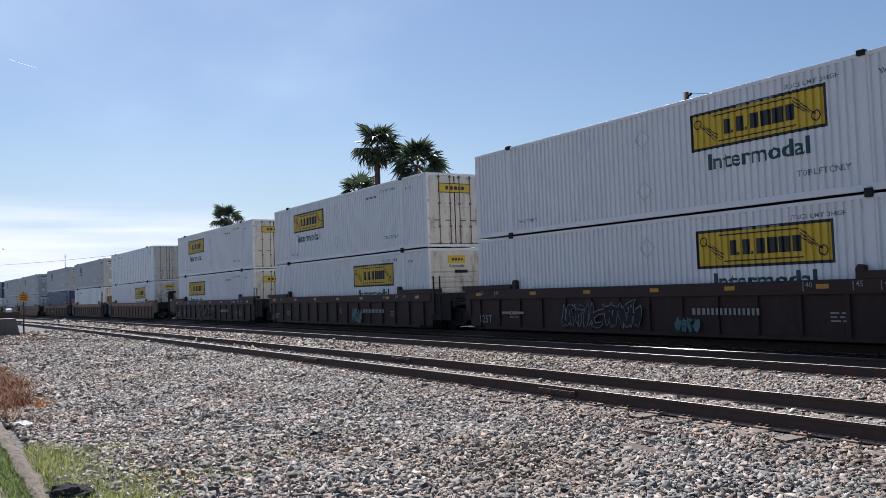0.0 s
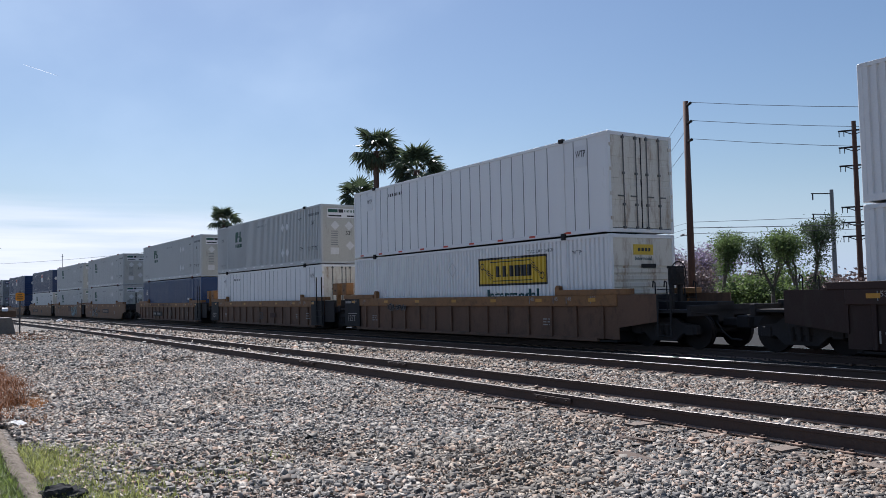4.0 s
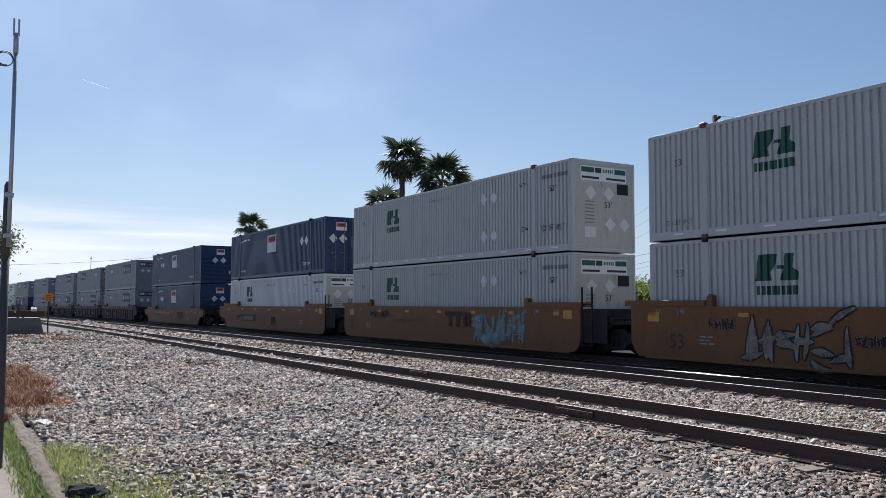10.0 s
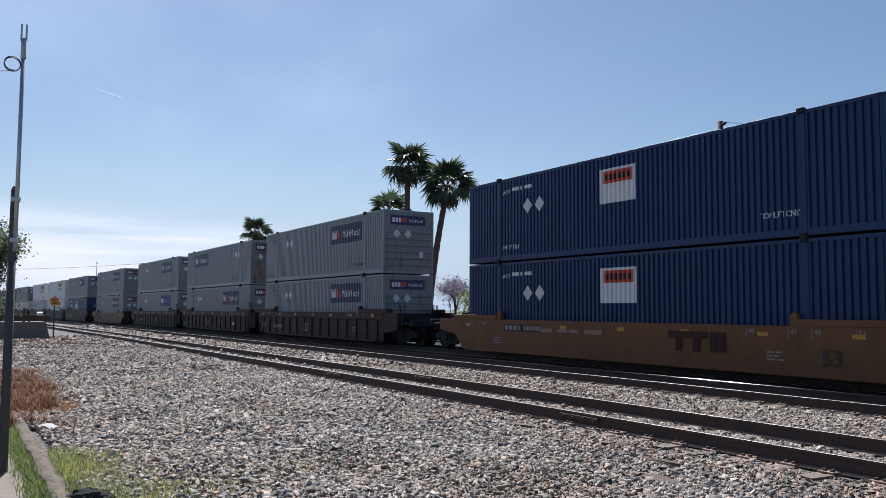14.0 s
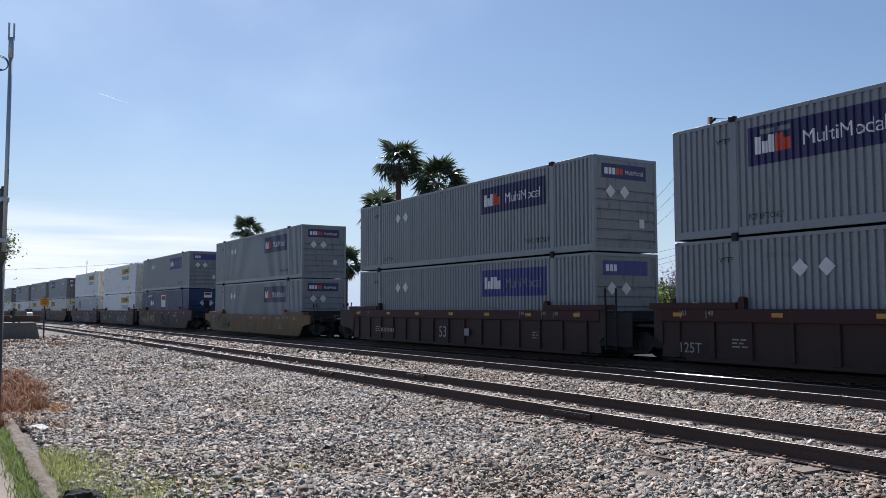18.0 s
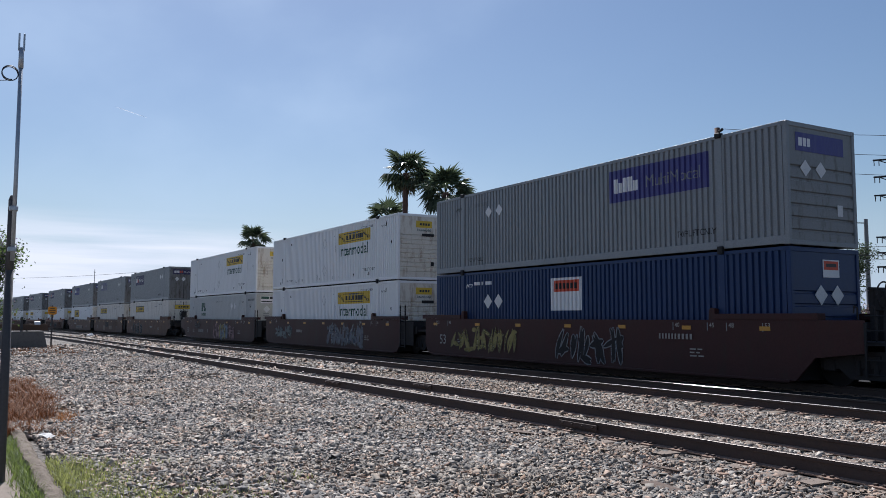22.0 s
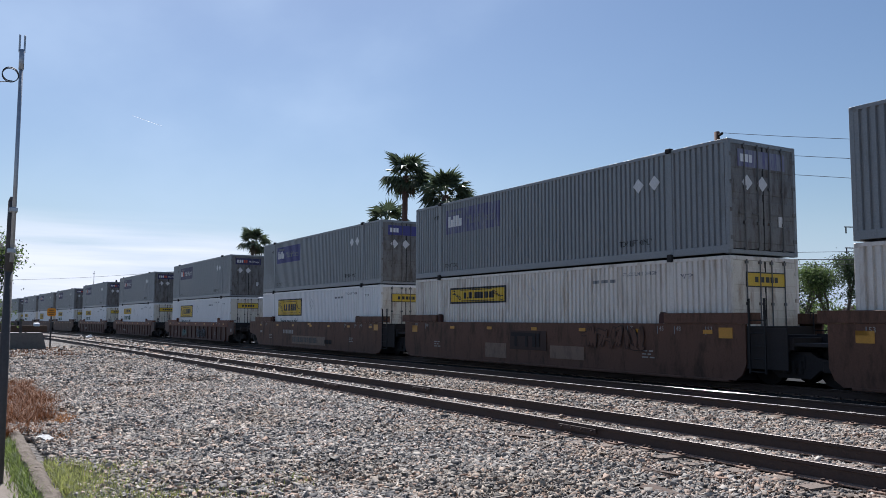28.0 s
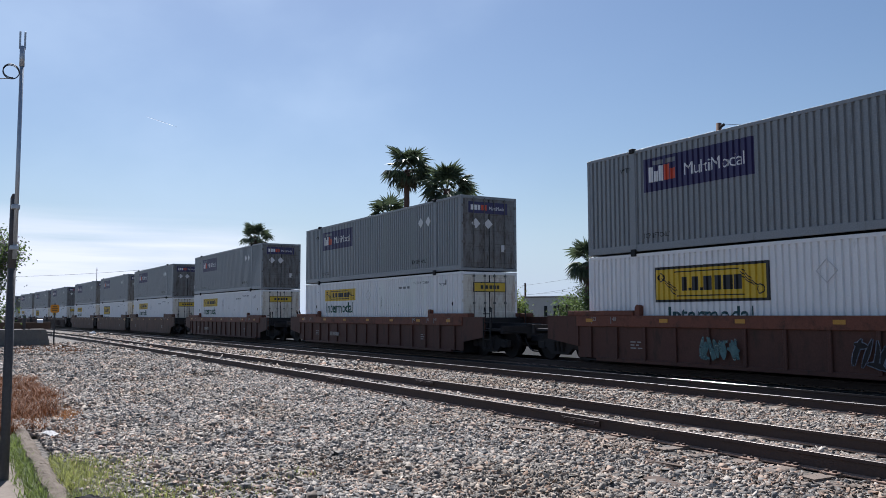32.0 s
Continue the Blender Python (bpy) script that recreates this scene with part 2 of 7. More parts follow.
M["chord_rust"] = surface("rust-stained chord paint", (0.17, 0.065, 0.042), 0.6, vary=0.25, size=0.7, streak=1, dirt=(0.06, 0.035, 0.026), dirt_at=0.56, bump=0.1, spec=0.2)
M["end_black"] = surface("grimy blue-black end paint", (0.02, 0.02, 0.023), 0.6, vary=0.25, size=0.5, streak=2, dirt=(0.045, 0.035, 0.03), dirt_at=0.62, bump=0.1, spec=0.12)
M["sign_yellow"] = surface("yellow sign film", (0.62, 0.42, 0.03), 0.5, vary=0.06, bump=0.02)
M["sign_black"] = surface("black print", (0.02, 0.02, 0.022), 0.5, vary=0.1, bump=0.02)
M["sign_green"] = surface("green print", (0.012, 0.075, 0.05), 0.5, vary=0.1, bump=0.02)
M["sign_teal"] = surface("dark teal print", (0.015, 0.07, 0.075), 0.5, vary=0.1, bump=0.02)
M["sign_purple"] = surface("dark violet sign film", (0.03, 0.024, 0.09), 0.45, vary=0.2, size=0.4, streak=6, dirt=(0.1, 0.1, 0.13), dirt_at=0.66, bump=0.02)
M["sign_violet"] = surface("violet-blue sign film", (0.05, 0.048, 0.2), 0.5, vary=0.2, size=0.3, streak=8, dirt=(0.1, 0.1, 0.22), dirt_at=0.6, bump=0.02)
M["sign_faded"] = surface("sun-bleached violet sign film", (0.1, 0.095, 0.22), 0.5, vary=0.3, size=0.3, streak=9, dirt=(0.26, 0.265, 0.29), dirt_at=0.48, bump=0.02)
M["sign_white"] = surface("white print", (0.72, 0.72, 0.72), 0.5, vary=0.06, bump=0.02)
M["sign_grey"] = surface("faint grey print", (0.2, 0.21, 0.22), 0.55, vary=0.1, bump=0.02)
M["sign_dust"] = surface("dusty pale print", (0.3, 0.275, 0.25), 0.6, vary=0.25, size=0.15, bump=0.02)
M["sign_red"] = surface("red-orange print", (0.55, 0.07, 0.03), 0.5, vary=0.06, bump=0.02)
M["sign_orange"] = surface("orange-yellow reflector", (0.5, 0.24, 0.02), 0.4, vary=0.12, bump=0.02)
M["placard"] = surface("white placard plate", (0.6, 0.6, 0.6), 0.4, vary=0.12, size=0.2, dirt=(0.4, 0.4, 0.4), dirt_at=0.66)
M["casting"] = surface("dark cast steel", (0.03, 0.03, 0.031), 0.6, metal=0.3, vary=0.3, spec=0.12)
M["red_latch"] = surface("red painted latch", (0.2, 0.025, 0.02), 0.5, vary=0.2)
M["grey_door"] = surface("rust-stained grey door paint", (0.17, 0.168, 0.165), 0.55, vary=0.2, size=0.5, streak=4, dirt=(0.055, 0.038, 0.028), dirt_at=0.54)
M["rod"] = surface("grimy rod", (0.13, 0.125, 0.12), 0.5, metal=0.3, vary=0.15)
M["maroon"] = surface("dark maroon car paint", (0.052, 0.031, 0.027), 0.6, vary=0.25, size=0.7, streak=3, dirt=(0.05, 0.035, 0.026), dirt_at=0.58, bump=0.1, spec=0.2)
M["dark_maroon"] = surface("sooty dark maroon car paint", (0.042, 0.025, 0.022), 0.6, vary=0.3, size=0.7, streak=3, dirt=(0.05, 0.038, 0.03), dirt_at=0.56, bump=0.1, spec=0.2)
M["mineral"] = surface("mineral red car paint", (0.055, 0.022, 0.02), 0.6, vary=0.22, size=0.7, streak=3, dirt=(0.045, 0.028, 0.022), dirt_at=0.6, bump=0.1, spec=0.2)
M["redbrown"] = surface("red-brown car paint", (0.095, 0.045, 0.034), 0.6, vary=0.2, size=0.7, streak=3, dirt=(0.045, 0.03, 0.022), dirt_at=0.6, bump=0.1, spec=0.2)
M["orange"] = surface("orange-yellow car paint", (0.19, 0.087, 0.037), 0.6, vary=0.18, size=0.8, streak=3, dirt=(0.12, 0.06, 0.03), dirt_at=0.6, bump=0.1, spec=0.2)
M["ochre"] = surface("grimy ochre car paint", (0.15, 0.086, 0.056), 0.65, vary=0.2, size=0.9, streak=2, dirt=(0.075, 0.05, 0.036), dirt_at=0.58, bump=0.1, spec=0.2)
M["yellow"] = surface("yellow car paint", (0.2, 0.115, 0.042), 0.6, vary=0.18, size=0.8, streak=3, dirt=(0.11, 0.062, 0.036), dirt_at=0.54, bump=0.1, spec=0.2)
M["brown"] = surface("grimy brown car paint", (0.128, 0.068, 0.047), 0.65, vary=0.22, size=0.8, streak=3, dirt=(0.05, 0.03, 0.02), dirt_at=0.56, bump=0.1, spec=0.2)
M["sooty"] = surface("sooty black steel", (0.034, 0.031, 0.031), 0.7, vary=0.3, bump=0.2, spec=0.12)
M["wheel"] = surface("brown worn wheel steel", (0.024, 0.02, 0.019), 0.6, metal=0.3, vary=0.2, spec=0.12)
M["rail_side"] = surface("rusty rail steel", (0.065, 0.042, 0.034), 0.75, metal=0.2, vary=0.25, size=0.3, bump=0.3)
M["rail_top"] = surface("polished rail steel", (0.36, 0.35, 0.34), 0.09, metal=1.0, vary=0.1, size=0.3, bump=0.0, even=0.0)
# rust paled to stand in for sun on rail feet and tie plates
M["lit_rust"] = surface("rust on steel, paled as if sunlit", (0.26, 0.17, 0.125), 0.85, vary=0.3, size=0.2, bump=0.3)
M["rail_dull"] = surface("dull rail head", (0.17, 0.145, 0.13), 0.46, metal=0.5, vary=0.2, size=0.3, bump=0.05)
M["rail_worn"] = surface("worn rail head", (0.16, 0.15, 0.145), 0.44, metal=0.6, vary=0.15, size=0.3, bump=0.03)
M["asphalt"] = surface("worn asphalt", (0.045, 0.045, 0.045), 1.0, vary=0.2, size=1.2, grain=80, bump=0.3, spec=0.05)
M["pale_concrete"] = surface("pale concrete", (0.19, 0.18, 0.165), 0.9, vary=0.15, size=0.5, grain=50, bump=0.4, dirt=(0.12, 0.11, 0.1), dirt_at=0.58)
M["sign_tan"] = surface("faded tan patch", (0.28, 0.18, 0.12), 0.6, vary=0.1)
M["patch"] = surface("pale tan repaint patch", (0.2, 0.13, 0.09), 0.65, vary=0.2, size=0.5, streak=2, dirt=(0.1, 0.06, 0.045), dirt_at=0.56)
M["tie_main"] = surface("sun-bleached tie timber", (0.2, 0.165, 0.13), 0.9, vary=0.3, size=0.2, grain=50, bump=0.6, dirt=(0.16, 0.11, 0.08), dirt_at=0.56)
M["tie"] = surface("weathered timber", (0.19, 0.15, 0.12), 0.9, vary=0.3, size=0.2, grain=50, bump=0.6)
M["concrete"] = surface("old concrete", (0.22, 0.185, 0.15), 0.95, vary=0.2, size=0.4, grain=60, bump=0.9, spec=0.1, dirt=(0.11, 0.09, 0.068), dirt_at=0.56)
M["dirt"] = surface("pale packed dirt", (0.22, 0.185, 0.15), 0.95, vary=0.22, size=0.5, grain=40, bump=0.6, dirt=(0.16, 0.12, 0.09), dirt_at=0.6)
M["timber"] = surface("brown boards", (0.1, 0.066, 0.047), 0.85, vary=0.25, size=0.3, bump=0.4)
M["galv"] = surface("galvanised steel tube", (0.42, 0.46, 0.5), 0.45, metal=0.6, vary=0.12)
M["dark_post"] = surface("dark weathered post", (0.08, 0.078, 0.08), 0.8, vary=0.3, size=0.3, streak=5, bump=0.4)
M["pole_wood"] = surface("brown utility pole timber", (0.1, 0.05, 0.035), 0.85, vary=0.25, size=0.4, streak=8, bump=0.3)
M["pole_grey"] = surface("weathered grey pole", (0.2, 0.2, 0.2), 0.7, vary=0.15, streak=6)
M["cable"] = surface("black cable", (0.04, 0.045, 0.055), 0.6)
M["trunk"] = surface("palm trunk fibre", (0.13, 0.078, 0.062), 0.9, vary=0.3, size=0.15, grain=25, bump=0.8)
M["bark"] = surface("grey-brown bark", (0.1, 0.085, 0.07), 0.9, vary=0.3, size=0.2, bump=0.6)
M["frond"] = leafy("palm frond", (0.075, 0.1, 0.055), 0.45, 0.35, 0.42)
M["dead_frond"] = leafy("dry palm frond", (0.11, 0.09, 0.06), 0.4, 0.35)
M["leaf"] = leafy("broad green leaf", (0.115, 0.165, 0.055), 0.5, 0.5, 0.7)
M["leaf_dark"] = leafy("dark green leaf", (0.06, 0.088, 0.04), 0.45, 0.4, 0.7)
M["leaf_black"] = leafy("very dark evergreen leaf", (0.026, 0.036, 0.02), 0.4, 0.2)
M["leaf_lime"] = leafy("yellow-green leaf", (0.18, 0.23, 0.048), 0.4, 0.5, 0.7)
M["leaf_mauve"] = leafy("mauve blossom", (0.27, 0.22, 0.32), 0.4, 0.4, 0.7)
M["twig"] = leafy("bare grey twig", (0.2, 0.15, 0.14), 0.35, 0.15)
M["grass_green"] = leafy("dark green grass blade", (0.16, 0.21, 0.055), 0.45, 0.45)
M["grass"] = leafy("green grass blade", (0.29, 0.31, 0.1), 0.45, 0.5)
M["straw_pale"] = leafy("pale orange dry grass", (0.3, 0.135, 0.045), 0.45, 0.35)
M["straw"] = leafy("rust-brown dry weed", (0.19, 0.071, 0.021), 0.55, 0.15, 0.8)
M["gravel"] = stony("crushed grey stone", (0.11, 0.106, 0.102), (0.41, 0.372, 0.322), (0.31, 0.205, 0.145))
M["rusty_gravel"] = stony("rust-stained stone", (0.1, 0.078, 0.062), (0.34, 0.268, 0.208), (0.27, 0.165, 0.112))
# the next two are near black: shade by the train put into the colour
M["oily_gravel"] = stony("stone coloured dark for shade", (0.012, 0.011, 0.01), (0.055, 0.05, 0.045), (0.05, 0.035, 0.028))
M["shadow_sheet"] = stony("ballast bed coloured dark for shade", (0.014, 0.013, 0.012), (0.04, 0.037, 0.034), (0.035, 0.027, 0.022), islands=False)
M["gravel_sheet"] = stony("grey ballast bed", (0.065, 0.058, 0.051), (0.165, 0.148, 0.127), (0.13, 0.09, 0.066), islands=False)
M["lamp_glass"] = surface("white lamp globe", (0.8, 0.8, 0.78), 0.3, vary=0.03)
M["stucco"] = surface("pale stucco", (0.6, 0.58, 0.54), 0.9, vary=0.06, bump=0.3)
M["roof"] = surface("grey roofing", (0.16, 0.15, 0.15), 0.9, vary=0.2)
M["window_glass"] = surface("dark window glass", (0.03, 0.035, 0.04), 0.1, vary=0.05, bump=0.0)
M["sign_amber"] = surface("amber warning plate", (0.75, 0.3, 0.01), 0.45, vary=0.05)
M["litter"] = surface("white litter", (0.75, 0.75, 0.74), 0.6)
M["vapour"] = leafy("white vapour", (0.8, 0.83, 0.88), 0.05, 0.5)
for i, c in enumerate([(0.27, 0.27, 0.28), (0.3, 0.24, 0.07), (0.1, 0.2, 0.2), (0.28, 0.15, 0.16), (0.17, 0.2, 0.25), (0.14, 0.165, 0.165), (0.13, 0.115, 0.06), (0.16, 0.155, 0.19), (0.27, 0.23, 0.2), (0.22, 0.29, 0.3)]):
    M["spray%d" % i] = worn_through(surface("faded spray paint", c, 0.55, vary=0.2, size=0.3))


# ---- mesh helpers ----
def mesh_from(name, verts, faces, material, smooth=False):
    me = bpy.data.meshes.new(name)
    me.from_pydata(verts, [], faces)
    me.materials.append(material)
    if smooth:
        me.polygons.foreach_set("use_smooth", [True] * len(me.polygons))
    me.update()
    return me


def mesh_of(name, bm, material, smooth=False):
    me = bpy.data.meshes.new(name)
    bmesh.ops.recalc_face_normals(bm, faces=bm.faces[:])
    bm.to_mesh(me)
    bm.free()
    me.materials.append(material)
    if smooth:
        me.polygons.foreach_set("use_smooth", [True] * len(me.polygons))
    return me


def piece(name, me, parent, m=None, label=""):
    """One mesh object under a thing or a part, sharing its mesh data."""
    ob = new(name, me)
    ob.parent = parent
    if m is not None:
        ob.matrix_basis = m
    return tagged(ob, label)


def part(name, bm, material, parent, label="", smooth=False, m=None):
    return piece(name, mesh_of(name, bm, material, smooth), parent, m, label)


def box(bm, x0, x1, y0, y1, z0, z1, bevel=0.0):
    made = bmesh.ops.create_cube(bm, size=1.0, matrix=Matrix.Translation(((x0 + x1) / 2, (y0 + y1) / 2, (z0 + z1) / 2)) @ Matrix.Diagonal((abs(x1 - x0), abs(y1 - y0), abs(z1 - z0), 1)))
    if bevel:
        edges = list({e for v in made["verts"] for e in v.link_edges})
        bmesh.ops.bevel(bm, geom=edges, offset=bevel, segments=1, affect="EDGES")
    return bm


def boxes(*rows, bevel=0.0):
    bm = bmesh.new()
    for r in rows:
        box(bm, *r, bevel=bevel)
    return bm


def tube(bm, a, b, r0, r1=None, seg=10, caps=True):
    a, b = Vector(a), Vector(b)
    d = b - a
    q = d.to_track_quat("Z", "Y").to_matrix().to_4x4()
    bmesh.ops.create_cone(bm, cap_ends=caps, segments=seg, radius1=r0, radius2=r0 if r1 is None else r1, depth=d.length, matrix=Matrix.Translation((a + b) / 2) @ q)
    return bm


def sweep(bm, pts, r, seg=6):
    """A round bar along a line of points, in one piece."""
    pts = [Vector(p) for p in pts]
    rings = []
    for i, p in enumerate(pts):
        d = (pts[min(i + 1, len(pts) - 1)] - pts[max(i - 1, 0)]).normalized()
        a = d.cross(Vector((0.3, 0.2, 0.93)) if abs(d.z) < 0.9 else Vector((1, 0, 0))).normalized()
        b = d.cross(a)
        rings.append([bm.verts.new(p + (a * math.cos(6.2832 * k / seg) + b * math.sin(6.2832 * k / seg)) * r) for k in range(seg)])
    for q, w in zip(rings, rings[1:]):
        for k in range(seg):
            bm.faces.new((q[k], q[(k + 1) % seg], w[(k + 1) % seg], w[k]))
    bm.faces.new(rings[0])
    bm.faces.new(rings[-1][::-1])
    return bm


def plate(bm, outline, y0, y1):
    """An outline in x and z, drawn out from y0 to y1."""
    front = [bm.verts.new((x, y0, z)) for x, z in outline]
    back = [bm.verts.new((x, y1, z)) for x, z in outline]
    n = len(outline)
    bm.faces.new(front)
    bm.faces.new(back[::-1])
    for i in range(n):
        bm.faces.new((front[i], back[i], back[(i + 1) % n], front[(i + 1) % n]))
    return bm


STORE = {}


def stored(key, make):
    if key not in STORE:
        STORE[key] = make()
    return STORE[key]


def word_mesh(text, height, width=None):
    """Flat letters in x and z, lower left corner at the origin, read from the -y side."""
    data = bpy.data.curves.new("lettering", "FONT")
    data.body, data.size = text, 1.0
    data.resolution_u = 2
    data.offset = 0.016 if text == "Intermodal" else 0.0 if text == "MultiModal" else 0.006
    ob = bpy.data.objects.new("lettering", data)
    me = bpy.data.meshes.new_from_object(ob)
    bpy.data.objects.remove(ob)
    n = len(me.vertices)
    co = np.empty(n * 3)
    me.vertices.foreach_get("co", co)
    co = co.reshape(-1, 3)
    lo, hi = co.min(0), co.max(0)
    s = height / (hi[1] - lo[1])
    sx = s if width is None else width / (hi[0] - lo[0])
    out = np.zeros_like(co)
    out[:, 0], out[:, 2] = (co[:, 0] - lo[0]) * sx, (co[:, 1] - lo[1]) * s
    me.vertices.foreach_set("co", out.ravel())
    me.materials.clear()
    me.update()
    return me


# ---- the lie of the land ----
RAIL = 0.215         # rail head over the ballast
TRAIN_Y = 17.77      # middle of the train's track
SPEED = 13.32
RAISED = 0.09        # the train's track stands a little higher than the other main track
AHEAD = 0.2          # the train's place along the line


def bend(x):
    d = min(x + 35.0, 0.0)
    if x > -200:
        return -0.0002 * d * d, -0.0004 * d
    return -5.445 + 0.066 * (x + 200.0), 0.066


def fall(x):
    return -0.0025 * min(max(-x - 10.0, 0.0), 400.0)


def on_track(x, y, z=0.0):
    b, s = bend(x)
    return pose(x, y + b, RAIL + fall(x) + z, 0, 0, math.degrees(math.atan(s)))


def make_ground():
    xs = [-3000, -1500, -800, -410, -300, -200, -120, -70, -40, -25, -10, 0, 10, 40, 200, 800, 3000]
    ys = [-3000, -600, -100, -20, 0, 6, 12, 20, 30, 60, 150, 600, 3000]
    verts = [(x, y, fall(x)) for x in xs for y in ys]
    n = len(ys)
    faces = [(i * n + j, (i + 1) * n + j, (i + 1) * n + j + 1, i * n + j + 1) for i in range(len(xs) - 1) for j in range(n - 1)]
    tagged(new("ground", mesh_from("ground", verts, faces, M["gravel_sheet"])), "grey ballast and packed ground beside the railway", "ground", kind="structure")


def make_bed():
    """The bed under the two main tracks, coloured near black for the shade there."""
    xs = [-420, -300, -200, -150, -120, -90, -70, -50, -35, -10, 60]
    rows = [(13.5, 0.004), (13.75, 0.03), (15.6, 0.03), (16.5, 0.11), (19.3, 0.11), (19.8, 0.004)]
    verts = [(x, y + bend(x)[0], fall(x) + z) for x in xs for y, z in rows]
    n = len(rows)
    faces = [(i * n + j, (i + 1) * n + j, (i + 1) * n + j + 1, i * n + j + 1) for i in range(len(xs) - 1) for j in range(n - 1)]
    tagged(new("ballast_bed", mesh_from("ballast_bed", verts, faces, M["shadow_sheet"])), "ballast under the main tracks, with shade put into its colour", "ballast", kind="structure")


def stones(name, spots, label, material="gravel"):
    """Loose crushed stones: small angular blocks, each bent its own way, joined."""
    rng = np.random.default_rng(7)
    base = np.array([(x, y, z) for x in (-0.7, 0.7) for y in (-0.7, 0.7) for z in (-0.7, 0.7)])
    tri = np.array([(0, 1, 3), (0, 3, 2), (4, 6, 7), (4, 7, 5), (0, 4, 5), (0, 5, 1), (2, 3, 7), (2, 7, 6), (1, 5, 7), (1, 7, 3)])
    n, k = len(spots), len(base)
    shape = base[None] * rng.uniform(0.5, 1.35, (n, k, 1)) + rng.uniform(-0.3, 0.3, (n, k, 3))
    shape *= rng.uniform(0.5, 1.5, (n, 1, 3)) * np.array([1.0, 1.0, 0.62])
    a, b = rng.uniform(0, 6.283, n), rng.normal(0, 0.85, n)
    ca, sa, cb, sb = np.cos(a)[:, None], np.sin(a)[:, None], np.cos(b)[:, None], np.sin(b)[:, None]
    x, y, z = shape[..., 0], shape[..., 1], shape[..., 2]
    y, z = y * cb - z * sb, y * sb + z * cb
    x, y = x * ca - y * sa, x * sa + y * ca
    co = np.stack([x, y, z], -1) * spots[:, None, 3:4] + spots[:, None, :3]
    me = bpy.data.meshes.new(name)
    me.vertices.add(n * k)
    me.vertices.foreach_set("co", co.ravel())
    t = (tri[None] + (np.arange(n) * k)[:, None, None]).reshape(-1, 3)
    me.loops.add(t.size)
    me.loops.foreach_set("vertex_index", t.ravel().astype(np.int32))
    me.polygons.add(len(t))
    me.polygons.foreach_set("loop_start", np.arange(0, t.size, 3, dtype=np.int32))
    me.update(calc_edges=True)
    me.materials.append(M[material])
    tagged(new(name, me), label, "gravel", kind="stuff")


def clear_of_rails(x, y):
    """True where stones may lie: off the rail heads and feet."""
    b = np.where(x > -200, -0.0002 * np.minimum(x + 35, 0) ** 2, 0)
    ok = np.ones(len(x), bool)
    for r in RAILS:
        ok &= np.abs(y - (r + b)) > 0.15
    return ok


def make_gravel():
    rng = np.random.default_rng(3)
    spots = []

    def lay(x0, x1, y0, y1, per, size):
        n = int((x1 - x0) * (y1 - y0) * per)
        x, y = rng.uniform(x0, x1, n), rng.uniform(y0, y1, n)
        keep = (np.hypot(x, y) > 6.6) & (y < 1.9 * np.abs(x) + 1.0)
        x, y = x[keep], y[keep]
        if y1 > 7:
            # the ends of the siding's ties lie bare on the near side
            keep = clear_of_rails(x, y) & ((x < -13) | (np.abs(y - 8.02) > 0.36) | (rng.uniform(0, 1, len(x)) < 0.5 + 0.4 * np.sin(3.1 * x + 2 * y)))
            x, y = x[keep], y[keep]
        if y0 < 1.1:
            keep = (y > 1.12) | (x < -13.6)
            x, y = x[keep], y[keep]
        s = np.clip(rng.lognormal(0.0, 0.34, len(x)), 0.5, 2.0) * size
        z = -0.0025 * np.clip(-x - 10, 0, 400) + s * rng.uniform(-0.1, 0.55, len(x)) + 0.022 * (np.sin(x * 2.1 + y) + np.sin(y * 2.7 - x * 0.8) + 1.6) * (y < 7.6)
        spots.append(np.stack([x, y, z, s], -1))

    lay(-10.5, -3.6, 0.9, 8.3, 1280, 0.0205)
    lay(-16, -10.5, 0.9, 8.3, 1000, 0.0215)
    lay(-24, -16, 0.4, 8.3, 800, 0.0235)
    lay(-42, -24, -1.0, 8.3, 260, 0.031)
    lay(-60, -42, 0.0, 8.3, 55, 0.052)
    lay(-95, -50, 8.3, 13.0, 26, 0.075)
    lay(-12, -4, 8.3, 13.3, 1000, 0.0215)
    lay(-24, -12, 8.3, 13.3, 560, 0.0265)
    lay(-50, -24, 8.3, 13.3, 75, 0.05)
    every = np.concatenate(spots)
    x, y = every[:, 0], every[:, 1]
    near = np.exp(-((y - 7.7) / 0.8) ** 2) * np.clip((x + 15) / 5, 0, 1) * 0.75 + np.exp(-((y - 2.6) / 1.1) ** 2) * np.clip((x + 11) / 3, 0, 1) * 0.4 + np.exp(-((y - 11.8) / 1.6) ** 2) * 0.5
    blot = 0.5 + 0.5 * np.sin(x * 1.7 + 2 * np.sin(y * 1.3)) * np.sin(y * 2.2 + x * 0.6)
    rusty = rng.uniform(0, 1, len(x)) < near * (0.35 + 0.9 * blot)
    stones("gravel", every[~rusty], "loose crushed grey stones spread between the tracks")
    stones("rusty_gravel", every[rusty], "rust-stained crushed stones along the rails", "rusty_gravel")
    spots.clear()
    # stones between the main rails, their shade given by dark colour
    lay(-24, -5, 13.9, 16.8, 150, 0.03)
    stones("oily_gravel", np.concatenate(spots), "crushed stones between the main rails, coloured dark for shade", "oily_gravel")


